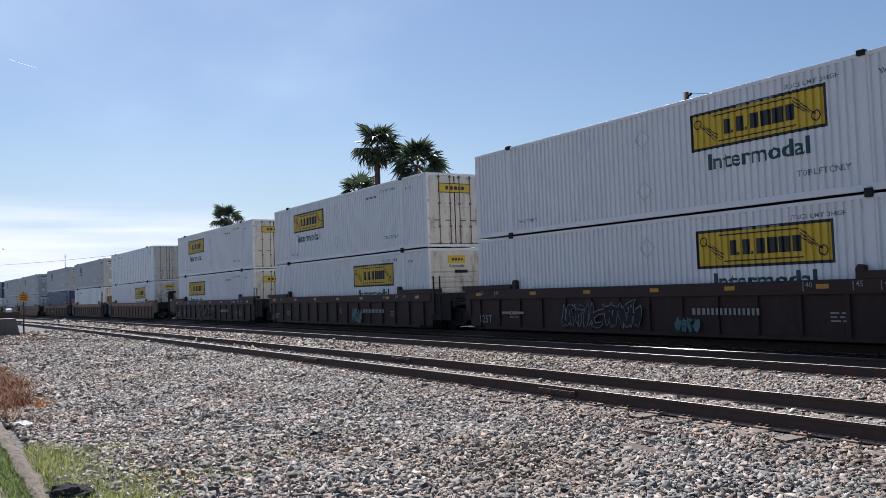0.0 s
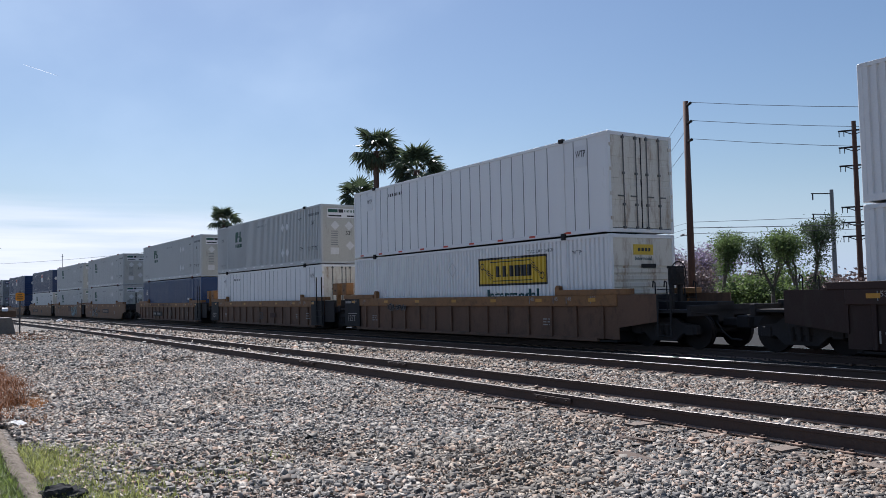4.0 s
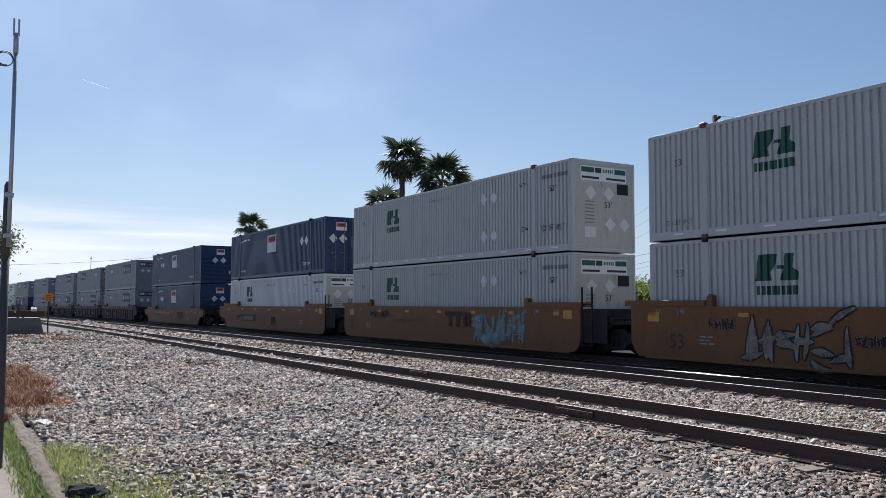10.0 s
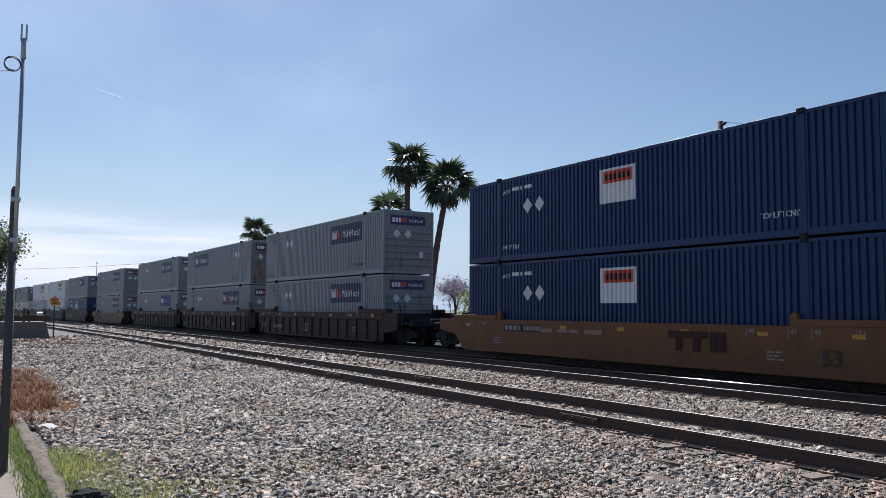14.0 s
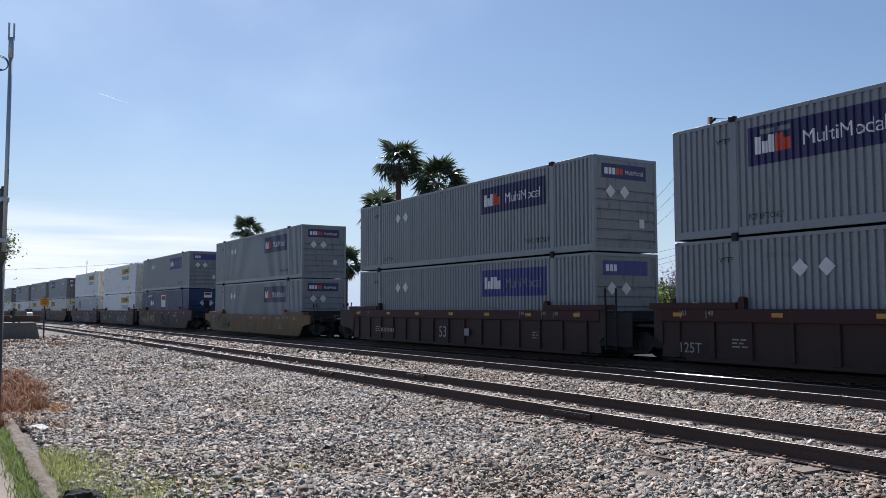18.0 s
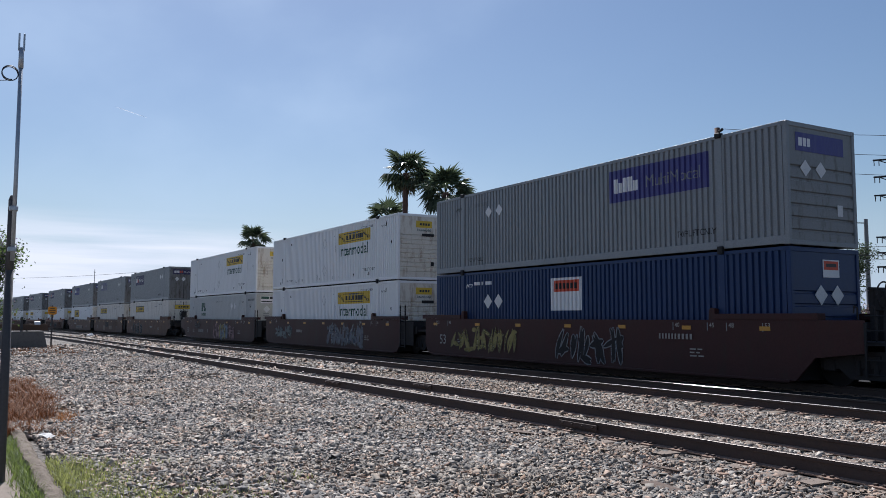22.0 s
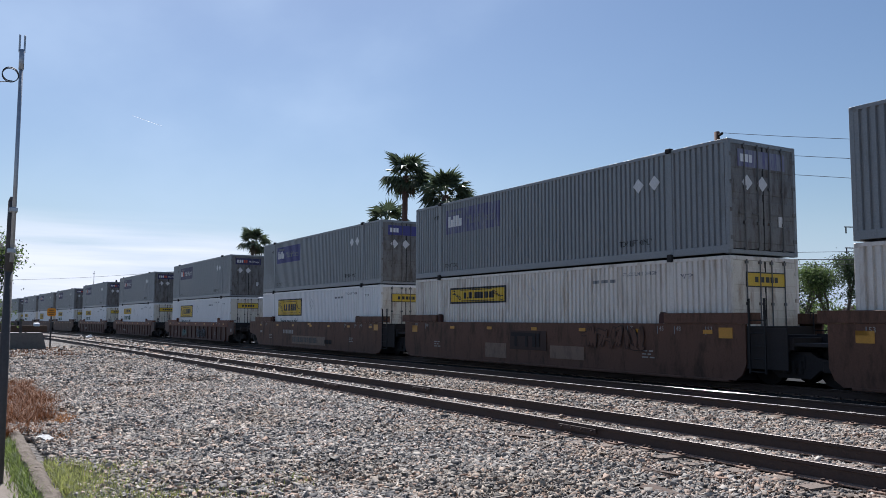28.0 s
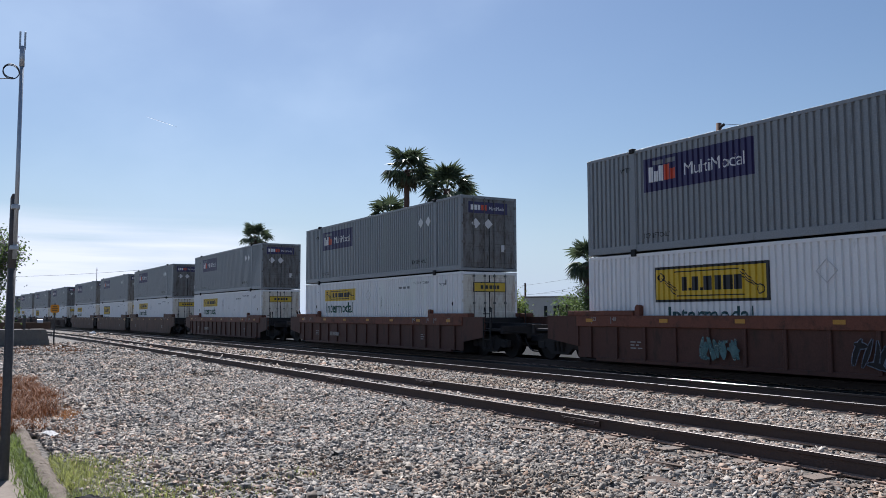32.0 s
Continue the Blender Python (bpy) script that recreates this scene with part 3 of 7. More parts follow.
# ---- tracks ----
SIDING = (8.48, 9.99)
LIGHT = 1.03         # the siding rails, a little taller
RAILS = (*SIDING, 13.72, 15.23, TRAIN_Y - 0.755, TRAIN_Y + 0.755)
RAIL_OUTLINE = [(-0.075, -0.195), (0.075, -0.195), (0.075, -0.18), (0.018, -0.165), (0.012, -0.05), (0.036, -0.04), (0.036, -0.006), (0.03, 0.0), (-0.033, 0.0), (-0.036, -0.0021), (-0.036, -0.04), (-0.012, -0.05), (-0.018, -0.165), (-0.075, -0.18)]


def rail_mesh(y, top, f=1.0, lift=0.0):
    xs = [-420, -330, -260] + list(np.arange(-200, -30, 10.0)) + [-25, -15, -5, 10, 30, 60]
    verts, faces, n = [], [], len(RAIL_OUTLINE)
    for x in xs:
        b = bend(x)[0]
        verts += [(x, y + b + dy, RAIL * f + lift + fall(x) + dz * f) for dy, dz in RAIL_OUTLINE]
    mats = []
    for i in range(len(xs) - 1):
        for j in range(n):
            faces.append((i * n + j, i * n + (j + 1) % n, (i + 1) * n + (j + 1) % n, (i + 1) * n + j))
            # near faces of the foot get the paler rust, a painted sunlit line
            mats.append(1 if j in (6, 7, 8) else 2 if j in (12, 13) else 0)
    me = mesh_from("rail", verts, faces, M["rail_side"])
    me.materials.append(M[top])
    me.materials.append(M["lit_rust"])
    me.polygons.foreach_set("material_index", mats)
    return me


def make_track(name, ya, yb, top, label, first, last, step, sink, lift=0.0):
    track = tagged(new(name), label, "railway track", kind="structure")
    piece("rail", rail_mesh(ya, "rail_worn" if top == "rail_top" else top, LIGHT if top == "rail_dull" else 1.0, lift), track, label="rusty steel rail with a worn bright head")
    piece("rail", rail_mesh(yb, top, LIGHT if top == "rail_dull" else 1.0, lift), track)
    rng = random.Random(name)
    mid = (ya + yb) / 2
    shapes = []
    for k in range(4):
        bm = boxes((-0.115, 0.115, -1.3, 1.3, -0.18, 0.0), bevel=0.012)
        for v in bm.verts:
            v.co.x += rng.uniform(-0.012, 0.012)
            v.co.y += rng.uniform(-0.05, 0.05)
        shapes.append(mesh_of("tie", bm, M["tie" if top == "rail_dull" else "tie_main"]))
    x = first
    pm = stored("tie_plate", lambda: mesh_of("tie_plate", boxes((-0.1, 0.1, -0.19, 0.17, 0, 0.018), bevel=0.003), M["lit_rust"]))
    spike = stored("spike", lambda: mesh_of("spike", boxes((-0.02, 0.02, -0.02, 0.02, 0, 0.035), bevel=0.004), M["rail_side"]))
    while x < last:
        b = bend(x)[0]
        tie = piece("tie", rng.choice(shapes), track, pose(x, mid + b + rng.uniform(-0.06, 0.06), fall(x) - sink + rng.uniform(-0.012, 0.012), 0, 0, rng.uniform(-1.5, 1.5)))
        if x > -24:
            piece("tie_plate", pm, tie, pose(0, ya - mid, 0.004))
            piece("spike", spike, tie, pose(0.05, ya - mid - 0.13, 0.012))
            piece("spike", spike, tie, pose(-0.05, ya - mid - 0.13, 0.012))
        x += step
    return track


def make_tracks():
    t = make_track("siding_track", *SIDING, "rail_dull", "rusty siding track half buried in grey ballast", -40, 6, 0.56, -0.022)
    bar = boxes((-0.45, 0.45, -0.055, -0.03, -0.135, -0.055), bevel=0.006)
    for x in (-0.36, -0.12, 0.12, 0.36):
        tube(bar, (x, -0.055, -0.095), (x, -0.085, -0.095), 0.017, seg=6)
    me = mesh_of("joint_bar", bar, M["rail_side"])
    for x, y in ((-10.2, SIDING[0]), (-17.9, SIDING[1]), (-19.9, SIDING[0])):
        piece("joint_bar", me, t, pose(x, y, RAIL * LIGHT), "bolted splice bar on the rail joint")
    make_track("near_main_track", 13.72, 15.23, "rail_top", "main track with polished rails in the train's shade", -60, 6, 0.5, -0.02)
    make_track("far_main_track", TRAIN_Y - 0.755, TRAIN_Y + 0.755, "rail_top", "main track under the passing freight train", -60, 10, 0.5, -0.098, RAISED)


# ---- containers ----
LONG, WIDE, TALL = 16.154, 2.591, 2.896
HALF = LONG / 2
RIB = 0.188


def rib_points(u0, u1):
    """Breaks of the side's corrugation between two distances from the end, with the depth at each."""
    def depth(u):
        p = (u - 0.12) % RIB
        if p < 0.1:
            return 0.0
        if p < 0.118:
            return 0.048 * (p - 0.1) / 0.018
        if p < 0.17:
            return 0.048
        return 0.048 * (RIB - p) / 0.018
    us = {u0, u1}
    k = math.floor((u0 - 0.12) / RIB) - 1
    while 0.12 + k * RIB < u1:
        for p in (0.0, 0.1, 0.118, 0.17):
            u = 0.12 + k * RIB + p
            if u0 < u < u1:
                us.add(u)
        k += 1
    us = sorted(us)
    return us, [max(0.0, depth(u - 1e-5) if u == u1 else depth(u + 1e-6)) for u in us]


def ribbed_sheet(u0, u1, z0, z1, out, side):
    """A sheet that follows the corrugation, lifted off it by out; side is -1 or 1."""
    us, ds = rib_points(u0, u1)
    verts, faces = [], []
    for u, d in zip(us, ds):
        y = side * (WIDE / 2 - 0.012 - d + out)
        verts += [(u - HALF, y, z0), (u - HALF, y, z1)]
    for i in range(len(us) - 1):
        f = (2 * i, 2 * i + 2, 2 * i + 3, 2 * i + 1)
        faces.append(f if side < 0 else f[::-1])
    return verts, faces


def sheet_part(name, u0, u1, z0, z1, out, mat, parent, label=""):
    key = ("sheet", name, round(u0, 3), round(u1, 3), round(z0, 3), round(z1, 3), out, mat)
    me = stored(key, lambda: mesh_from(name, *ribbed_sheet(u0, u1, z0, z1, out, -1), M[mat]))
    return piece(name, me, parent, label=label)


def lettering(name, text, u, z, height, mat, parent, width=None, out=0.006, flat=False):
    """Letters painted on the corrugated side; the strokes follow the ribs."""
    def make():
        me = word_mesh(text, height, width)
        if flat:
            me.materials.append(M[mat])
            return me
        bm = bmesh.new()
        bm.from_mesh(me)
        bm.transform(Matrix.Translation((u - HALF, 0, z)))
        w = max(v.co.x for v in bm.verts) - (u - HALF)
        us, _ = rib_points(u, u + w)
        for c in us[1:-1]:
            bmesh.ops.bisect_plane(bm, geom=bm.verts[:] + bm.edges[:] + bm.faces[:], plane_co=(c - HALF, 0, 0), plane_no=(1, 0, 0))
        us, ds = rib_points(u - 0.3, u + w + 0.3)
        for v in bm.verts:
            v.co.y = -(WIDE / 2 - 0.012 - float(np.interp(v.co.x + HALF, us, ds)) + out)
        res = bpy.data.meshes.new(name)
        bm.to_mesh(res)
        bm.free()
        res.materials.append(M[mat])
        return res
    key = ("word", text, round(u, 3), round(z, 3), height, mat, width, out, flat)
    me = stored(key, make)
    return piece(name, me, parent, pose(u - HALF, -(WIDE / 2 + out), z) if flat else None)


def bars(name, u, z, widths, height, mat, parent, gap=0.08, out=0.006):
    """Writing that cannot be read: a row of plain bars."""
    key = ("bars", round(u, 3), round(z, 3), tuple(widths), height, mat, gap)

    def make():
        verts, faces = [], []
        at = u
        for w in widths:
            v, f = ribbed_sheet(at, at + w, z, z + height, out, -1)
            faces += [tuple(i + len(verts) for i in q) for q in f]
            verts += v
            at += w + gap
        return mesh_from(name, verts, faces, M[mat])
    return piece(name, stored(key, make), parent)


def painted(name, key, polys, u, z, mat, parent, out=0.006, label=""):
    """Flat shapes in x and z, painted on the corrugated side from (u, z) on."""
    def make():
        bm = bmesh.new()
        for poly in polys:
            bm.faces.new([bm.verts.new((u - HALF + x, 0, z + h)) for x, h in poly])
        x0, x1 = min(v.co.x for v in bm.verts) + HALF, max(v.co.x for v in bm.verts) + HALF
        us, _ = rib_points(x0, x1)
        for c in us[1:-1]:
            bmesh.ops.bisect_plane(bm, geom=bm.verts[:] + bm.edges[:] + bm.faces[:], plane_co=(c - HALF, 0, 0), plane_no=(1, 0, 0))
        us, ds = rib_points(x0 - 0.3, x1 + 0.3)
        for v in bm.verts:
            v.co.y = -(WIDE / 2 - 0.012 - float(np.interp(v.co.x + HALF, us, ds)) + out)
        for f in bm.faces:
            f.normal_update()
            if f.normal.y > 0:
                f.normal_flip()
        me = bpy.data.meshes.new(name)
        bm.to_mesh(me)
        bm.free()
        me.materials.append(M[mat])
        return me
    return piece(name, stored(("painted", key, round(u, 3), round(z, 3), mat, out), make), parent, label=label)


def stroke(x0, z0, x1, z1, w):
    """A straight painted stroke of width w."""
    d = math.hypot(x1 - x0, z1 - z0)
    nx, nz = -(z1 - z0) / d * w / 2, (x1 - x0) / d * w / 2
    return [(x0 - nx, z0 - nz), (x1 - nx, z1 - nz), (x1 + nx, z1 + nz), (x0 + nx, z0 + nz)]


def loop_strokes(cx, cz, rx, rz, w, n=10):
    pts = [(cx + rx * math.cos(6.2832 * k / n), cz + rz * math.sin(6.2832 * k / n)) for k in range(n + 1)]
    return [stroke(*a, *b, w) for a, b in zip(pts, pts[1:])]


def block(x0, z0, w, h):
    return [(x0, z0), (x0 + w, z0), (x0 + w, z0 + h), (x0, z0 + h)]


def diamond(u, z, parent, r=0.26, mat="placard"):
    def make():
        bm = bmesh.new()
        plate(bm, [(-r, 0), (0, -r), (r, 0), (0, r)], -0.008, 0.0)
        return mesh_of("placard", bm, M[mat])
    piece("placard", stored(("diamond", r, mat), make), parent, pose(u - HALF, -(WIDE / 2 - 0.006), z), "white diamond placard holder")


def holder(u, z, parent):
    """An empty diamond frame."""
    def make():
        bm = bmesh.new()
        for a, b in (((-0.26, 0), (0, -0.26)), ((0, -0.26), (0.26, 0)), ((0.26, 0), (0, 0.26)), ((0, 0.26), (-0.26, 0))):
            tube(bm, (a[0], 0, a[1]), (b[0], 0, b[1]), 0.014, seg=4)
        return mesh_of("placard_frame", bm, M["placard"])
    piece("placard_frame", stored("holder", make), parent, pose(u - HALF, -(WIDE / 2 - 0.004), z))


def add_shell(thing, mat, panels):
    """Both long sides, roof and floor."""
    def side(s):
        if panels:
            y = s * (WIDE / 2 - 0.02)
            q = [(-HALF + 0.1, y, 0.12), (HALF - 0.1, y, 0.12), (HALF - 0.1, y, TALL - 0.09), (-HALF + 0.1, y, TALL - 0.09)]
            return mesh_from("side_panel", q, [(0, 1, 2, 3) if s < 0 else (3, 2, 1, 0)], M[mat])
        return mesh_from("side_panel", *ribbed_sheet(0.1, LONG - 0.1, 0.12, TALL - 0.08, 0.0, s), M[mat])

    def roof():
        verts, n = [], 58
        for i in range(n + 1):
            x = -HALF + 0.06 + (LONG - 0.12) * i / n
            z = TALL - 0.035 - (0.016 if i % 2 else 0)
            verts.extend([(x, -WIDE / 2 + 0.06, z), (x, WIDE / 2 - 0.06, z)])
        return mesh_from("roof", verts, [(2 * i, 2 * i + 2, 2 * i + 3, 2 * i + 1) for i in range(n)], M[mat])

    def floor():
        return mesh_of("floor", boxes((-HALF + 0.1, HALF - 0.1, -WIDE / 2 + 0.08, WIDE / 2 - 0.08, 0.1, 0.14)), M["sooty"])
    for s in (-1, 1):
        piece("side_panel", stored(("side", mat, panels, s), lambda: side(s)), thing)
    piece("roof", stored(("roof", mat), roof), thing)
    piece("floor", stored("box_floor", floor), thing)


def end_front(thing, style, m, mat):
    """The closed end: a sheet with sideways ribs, or flat."""
    def make():
        verts, faces = [], []
        prof = [(0.1, 0.03)]
        if style != "flat":
            z = 0.3
            step = 0.2 if style == "ribs" else 0.3
            while z + step < 2.2:
                prof += [(z, 0.03), (z + 0.015, 0.07), (z + 0.06, 0.07), (z + 0.085, 0.03)]
                z += step
        prof.append((TALL - 0.1, 0.03))
        for z, d in prof:
            verts += [(HALF - d, -WIDE / 2 + 0.1, z), (HALF - d, WIDE / 2 - 0.1, z)]
        faces = [(2 * i, 2 * i + 1, 2 * i + 3, 2 * i + 2) for i in range(len(prof) - 1)]
        return mesh_from("end_panel", verts, faces, M[mat])
    piece("end_panel", stored(("front", style, mat), make), thing, m)


def end_doors(thing, m, mat, rods=True):
    def leaf():
        edge = [(HALF - 0.06, 0.14), (HALF - 0.022, 0.14)]
        for k in range(4):
            z = 0.3 + k * 0.62
            edge += [(HALF - 0.022, z), (HALF - 0.012, z + 0.02), (HALF - 0.012, z + 0.44), (HALF - 0.022, z + 0.46)]
        edge += [(HALF - 0.022, TALL - 0.12), (HALF - 0.06, TALL - 0.12)]
        bm = plate(bmesh.new(), edge, 0.01, WIDE / 2 - 0.1)
        return mesh_of("door", bm, M[mat])

    def rod():
        bm = tube(bmesh.new(), (HALF + 0.015, 0, 0.1), (HALF + 0.015, 0, TALL - 0.08), 0.017, seg=6)
        for z in (0.14, 0.8, 1.7, TALL - 0.16):
            box(bm, HALF - 0.02, HALF + 0.03, -0.045, 0.045, z - 0.035, z + 0.035)
        box(bm, HALF + 0.012, HALF + 0.032, 0.0, 0.24, 1.02, 1.06)
        return mesh_of("lock_rod", bm, M["rod"])

    def hinge():
        return mesh_of("hinge", boxes((HALF - 0.03, HALF + 0.012, -0.06, 0.06, -0.05, 0.05), bevel=0.008), M[mat])
    if rods:
        piece("door_gasket", stored("gasket", lambda: mesh_of("door_gasket", boxes((HALF - 0.03, HALF - 0.008, -0.022, 0.022, 0.14, TALL - 0.12)), M["casting"])), thing, m)
    for s in (1, -1):
        flip = Matrix.Diagonal((1, s, 1, 1))
        d = piece("door", stored(("door", mat), leaf), thing, m @ flip)
        if rods:
            for y in (0.22, 0.72):
                piece("lock_rod", stored("rod", rod), d, pose(0, y, 0))
        for z in (0.4, 1.1, 1.8, 2.5) if rods else ():
            piece("hinge", stored(("hinge", mat), hinge), d, pose(0, WIDE / 2 - 0.1, z))


def end_sign(name, y0, y1, z0, z1, mat, thing, m, out=0.012, label=""):
    key = (name, y0, y1, z0, z1, mat, out)
    me = stored(key, lambda: mesh_of(name, boxes((HALF + out - 0.006, HALF + out, y0, y1, z0, z1)), M[mat]))
    return piece(name, me, thing, m, label)


def end_word(text, y, z, height, mat, thing, m, out, width=None):
    def make():
        me = word_mesh(text, height, width)
        me.transform(Matrix.Translation((HALF + out, y, z)) @ Matrix.Rotation(radians(90), 4, "Z"))
        me.materials.append(M[mat])
        return me
    return piece("lettering", stored(("endword", text, y, z, height, mat, out, width), make), thing, m)


def frame_of(thing, mat, latch, deep):
    """Corner posts, rails, lift posts and castings."""
    def post():
        return mesh_of("corner_post", boxes((-0.06, 0.06, -0.055, 0.055, 0.1, TALL - 0.1), bevel=0.012), M[mat])

    def top():
        return mesh_of("top_rail", boxes((-HALF + 0.06, HALF - 0.06, -0.045, 0.045, -0.085, 0.0), bevel=0.002), M[mat])

    def low():
        return mesh_of("bottom_rail", boxes((-HALF + 0.06, HALF - 0.06, -0.04, 0.04, 0.022, deep), bevel=0.008), M[mat])

    def cross():
        return mesh_of("end_rail", boxes((-0.05, 0.05, -WIDE / 2 + 0.06, WIDE / 2 - 0.06, -0.055, 0.055), bevel=0.01), M[mat])

    def lift():
        bm = boxes((-0.09, 0.09, -0.03, 0.022, 0.1, TALL - 0.08), bevel=0.01)
        return mesh_of("lift_post", bm, M[mat])

    def cast():
        return mesh_of("corner_casting", boxes((-0.085, 0.085, -0.08, 0.08, -0.059, 0.059), bevel=0.014), M[mat])

    def clip():
        bm = boxes((-0.085, 0.085, -0.09, 0.06, -0.062, 0.062), bevel=0.012)
        return mesh_of("lift_casting", bm, M[latch])
    for x in (-1, 1):
        for y in (-1, 1):
            piece("corner_post", stored(("post", mat), post), thing, pose(x * (HALF - 0.062), y * (WIDE / 2 - 0.056), 0))
            for z in (0.059, TALL - 0.059):
                piece("corner_casting", stored(("cast", mat), cast), thing, pose(x * (HALF - 0.085), y * (WIDE / 2 - 0.08), z))
        for z in (0.06, TALL - 0.06):
            piece("end_rail", stored(("cross", mat), cross), thing, pose(x * (HALF - 0.055), 0, z))
        for y in (-1, 1):
            r = pose(0, 0, 0, 0, 0, 180) if y > 0 else Matrix.Identity(4)
            p = piece("lift_post", stored(("lift", mat), lift), thing, pose(x * 6.1, y * (WIDE / 2 - 0.02), 0) @ r)
            for z in (0.02, TALL - 0.01):
                piece("lift_casting", stored(("clip", latch), clip), p, pose(0, 0, z), "dark latch at the lifting point")
    for y in (-1, 1):
        piece("top_rail", stored(("top", mat), top), thing, pose(0, y * (WIDE / 2 - 0.045), TALL - 0.002))
        piece("bottom_rail", stored(("low", mat, deep), low), thing, pose(0, y * (WIDE / 2 - 0.042), 0))


def turned(flip):
    return pose(0, 0, 0, 0, 0, 180) if flip else Matrix.Identity(4)


def both_ends(thing, doors_right, mat, style, door_mat=None):
    a, b = Matrix.Identity(4), turned(True)
    end_doors(thing, a if doors_right else b, door_mat or mat, doors_right)
    end_front(thing, style, b if doors_right else a, mat)
    return a


def haulage_panel(thing, u, z, tall, framed):
    """The yellow name panel: black frame, dark shapes standing for its mark."""
    w = 3.72
    if framed:
        p = sheet_part("name_panel", u, u + w, z, z + tall, 0.004, "sign_black", thing, "yellow panel in a black frame with a black emblem")
        sheet_part("panel_field", u + 0.07, u + w - 0.07, z + 0.07, z + tall - 0.07, 0.007, "sign_yellow", p)
    else:
        p = sheet_part("name_panel", u, u + w, z, z + tall, 0.004, "sign_yellow", thing, "weathered yellow panel with a black emblem")
    t = tall
    # a row of plain blocks on a scroll with curled ends
    marks, at = [], w * 0.27
    for wide, high in ((0.17, 1), (0.06, 0.2), (0.22, 1), (0.06, 0.2), (0.27, 1), (0.25, 1), (0.28, 1), (0.24, 1)):
        marks.append(block(at, t * 0.31, wide, t * 0.38 * high))
        at += wide + 0.055
    painted("emblem", ("blocks", t), marks, u, z, "sign_black", p, 0.011)
    line = 0.03
    scroll = [stroke(w * 0.22, t * 0.17, w * 0.8, t * 0.17, line), stroke(w * 0.19, t * 0.84, w * 0.77, t * 0.84, line)]
    for k in range(3):
        scroll.append(stroke(w * (0.075 + 0.03 * k), t * (0.68 - 0.05 * k), w * (0.2 + 0.012 * k), t * (0.2 + 0.06 * k), line * 0.8))
        scroll.append(stroke(w * (0.79 - 0.012 * k), t * (0.82 - 0.06 * k), w * (0.92 - 0.03 * k), t * (0.34 + 0.05 * k), line * 0.8))
    scroll += loop_strokes(w * 0.065, t * 0.7, w * 0.028, t * 0.12, line) + loop_strokes(w * 0.93, t * 0.3, w * 0.028, t * 0.12, line)
    painted("emblem_scroll", ("scroll", t), scroll, u, z, "sign_black", p, 0.011)
    return p


def white_hauler(thing, doors_right, style="A", shift=0.0):
    paint = "cream" if style == "C" else "white"
    add_shell(thing, paint, False)
    frame_of(thing, paint, "casting", 0.17)
    m = both_ends(thing, doors_right, "white_end", "ribs")
    u = (2.72 if doors_right else 9.62) + shift
    if style == "A":
        haulage_panel(thing, u, 1.52, 0.95, True)
        lettering("lettering", "Intermodal", u + 0.5, 1.0, 0.4, "sign_teal", thing, 2.75)
    elif style == "C":
        haulage_panel(thing, u + 0.03, 1.88, 0.6, True)
    else:
        haulage_panel(thing, u + 0.03, 1.95, 0.57, False)
        lettering("lettering", "Intermodal", u + 0.2, 1.36, 0.52, "sign_green", thing, 3.28)
        rng = random.Random(4)
        scuffs = []
        for _ in range(26):
            x, h = rng.uniform(0.3, 15.5), rng.uniform(0.12, 0.5) * rng.choice((0.4, 0.6, 1))
            w, q = rng.uniform(0.02, 0.06), rng.choice((0.25, 0.3, 0.3, 1.6, 2.4))
            scuffs.append([(x, q), (x + w, q + 0.1 * h), (x + 1.3 * w, q + 0.7 * h), (x + 0.4 * w, q + h), (x - 0.3 * w, q + 0.5 * h)])
        tagged(painted("scuff", "scuffs", scuffs, 0.0, 0.0, "sooty", thing, 0.003, "dark scuffs and chips in the paint"), kind="stuff")
    lettering("lettering", "TOP LIFT ONLY", 12.55, 0.52, 0.14, "sign_grey", thing, 1.25)
    lettering("lettering", "TOP LIFT ONLY", 2.3, 0.36, 0.1, "sign_grey", thing, 1.0)
    bars("fleet_number", 11.0, 2.36, [0.3, 0.3, 0.25], 0.09, "sign_grey", thing)
    lettering("lettering", "STACK LIMIT 3 HIGH", 12.3, 2.52, 0.1, "sign_grey", thing, 1.35)
    lettering("lettering", "WTP", 14.5, 2.36, 0.13, "sign_grey", thing)
    holder(7.95, 2.15, thing)
    holder(7.95, 0.75, thing)
    if doors_right:
        p = end_sign("door_sign", -0.75, 0.75, 2.12, 2.5, "sign_black", thing, m, 0.004, "yellow sign across the doors")
        end_sign("sign_field", -0.72, 0.72, 2.15, 2.47, "sign_yellow", p, None, 0.008)
        for k, (a, b) in enumerate(((-0.42, -0.3), (-0.22, -0.08), (-0.02, 0.12), (0.16, 0.28), (0.32, 0.44))):
            end_sign("emblem", a, b, 2.24, 2.38, "sign_black", p, None, 0.012)
    else:
        p = end_sign("end_sign", -0.4, 0.4, 2.3, 2.6, "sign_yellow", thing, m, -0.018, "small yellow sign on the end panel")
        for a, b in ((-0.22, -0.12), (-0.08, 0.02), (0.06, 0.16), (0.2, 0.28)):
            end_sign("emblem", a, b, 2.4, 2.5, "sign_black", p, None, -0.014)
        end_word("Intermodal", -0.34, 2.14, 0.11, "sign_teal", thing, m, -0.02, 0.68)
        end_sign("data_plate", -0.1, 0.5, 1.92, 2.04, "casting", thing, m, -0.015)
        end_sign("small_vent", 0.35, 0.5, 0.62, 0.8, "casting", thing, m, -0.02)


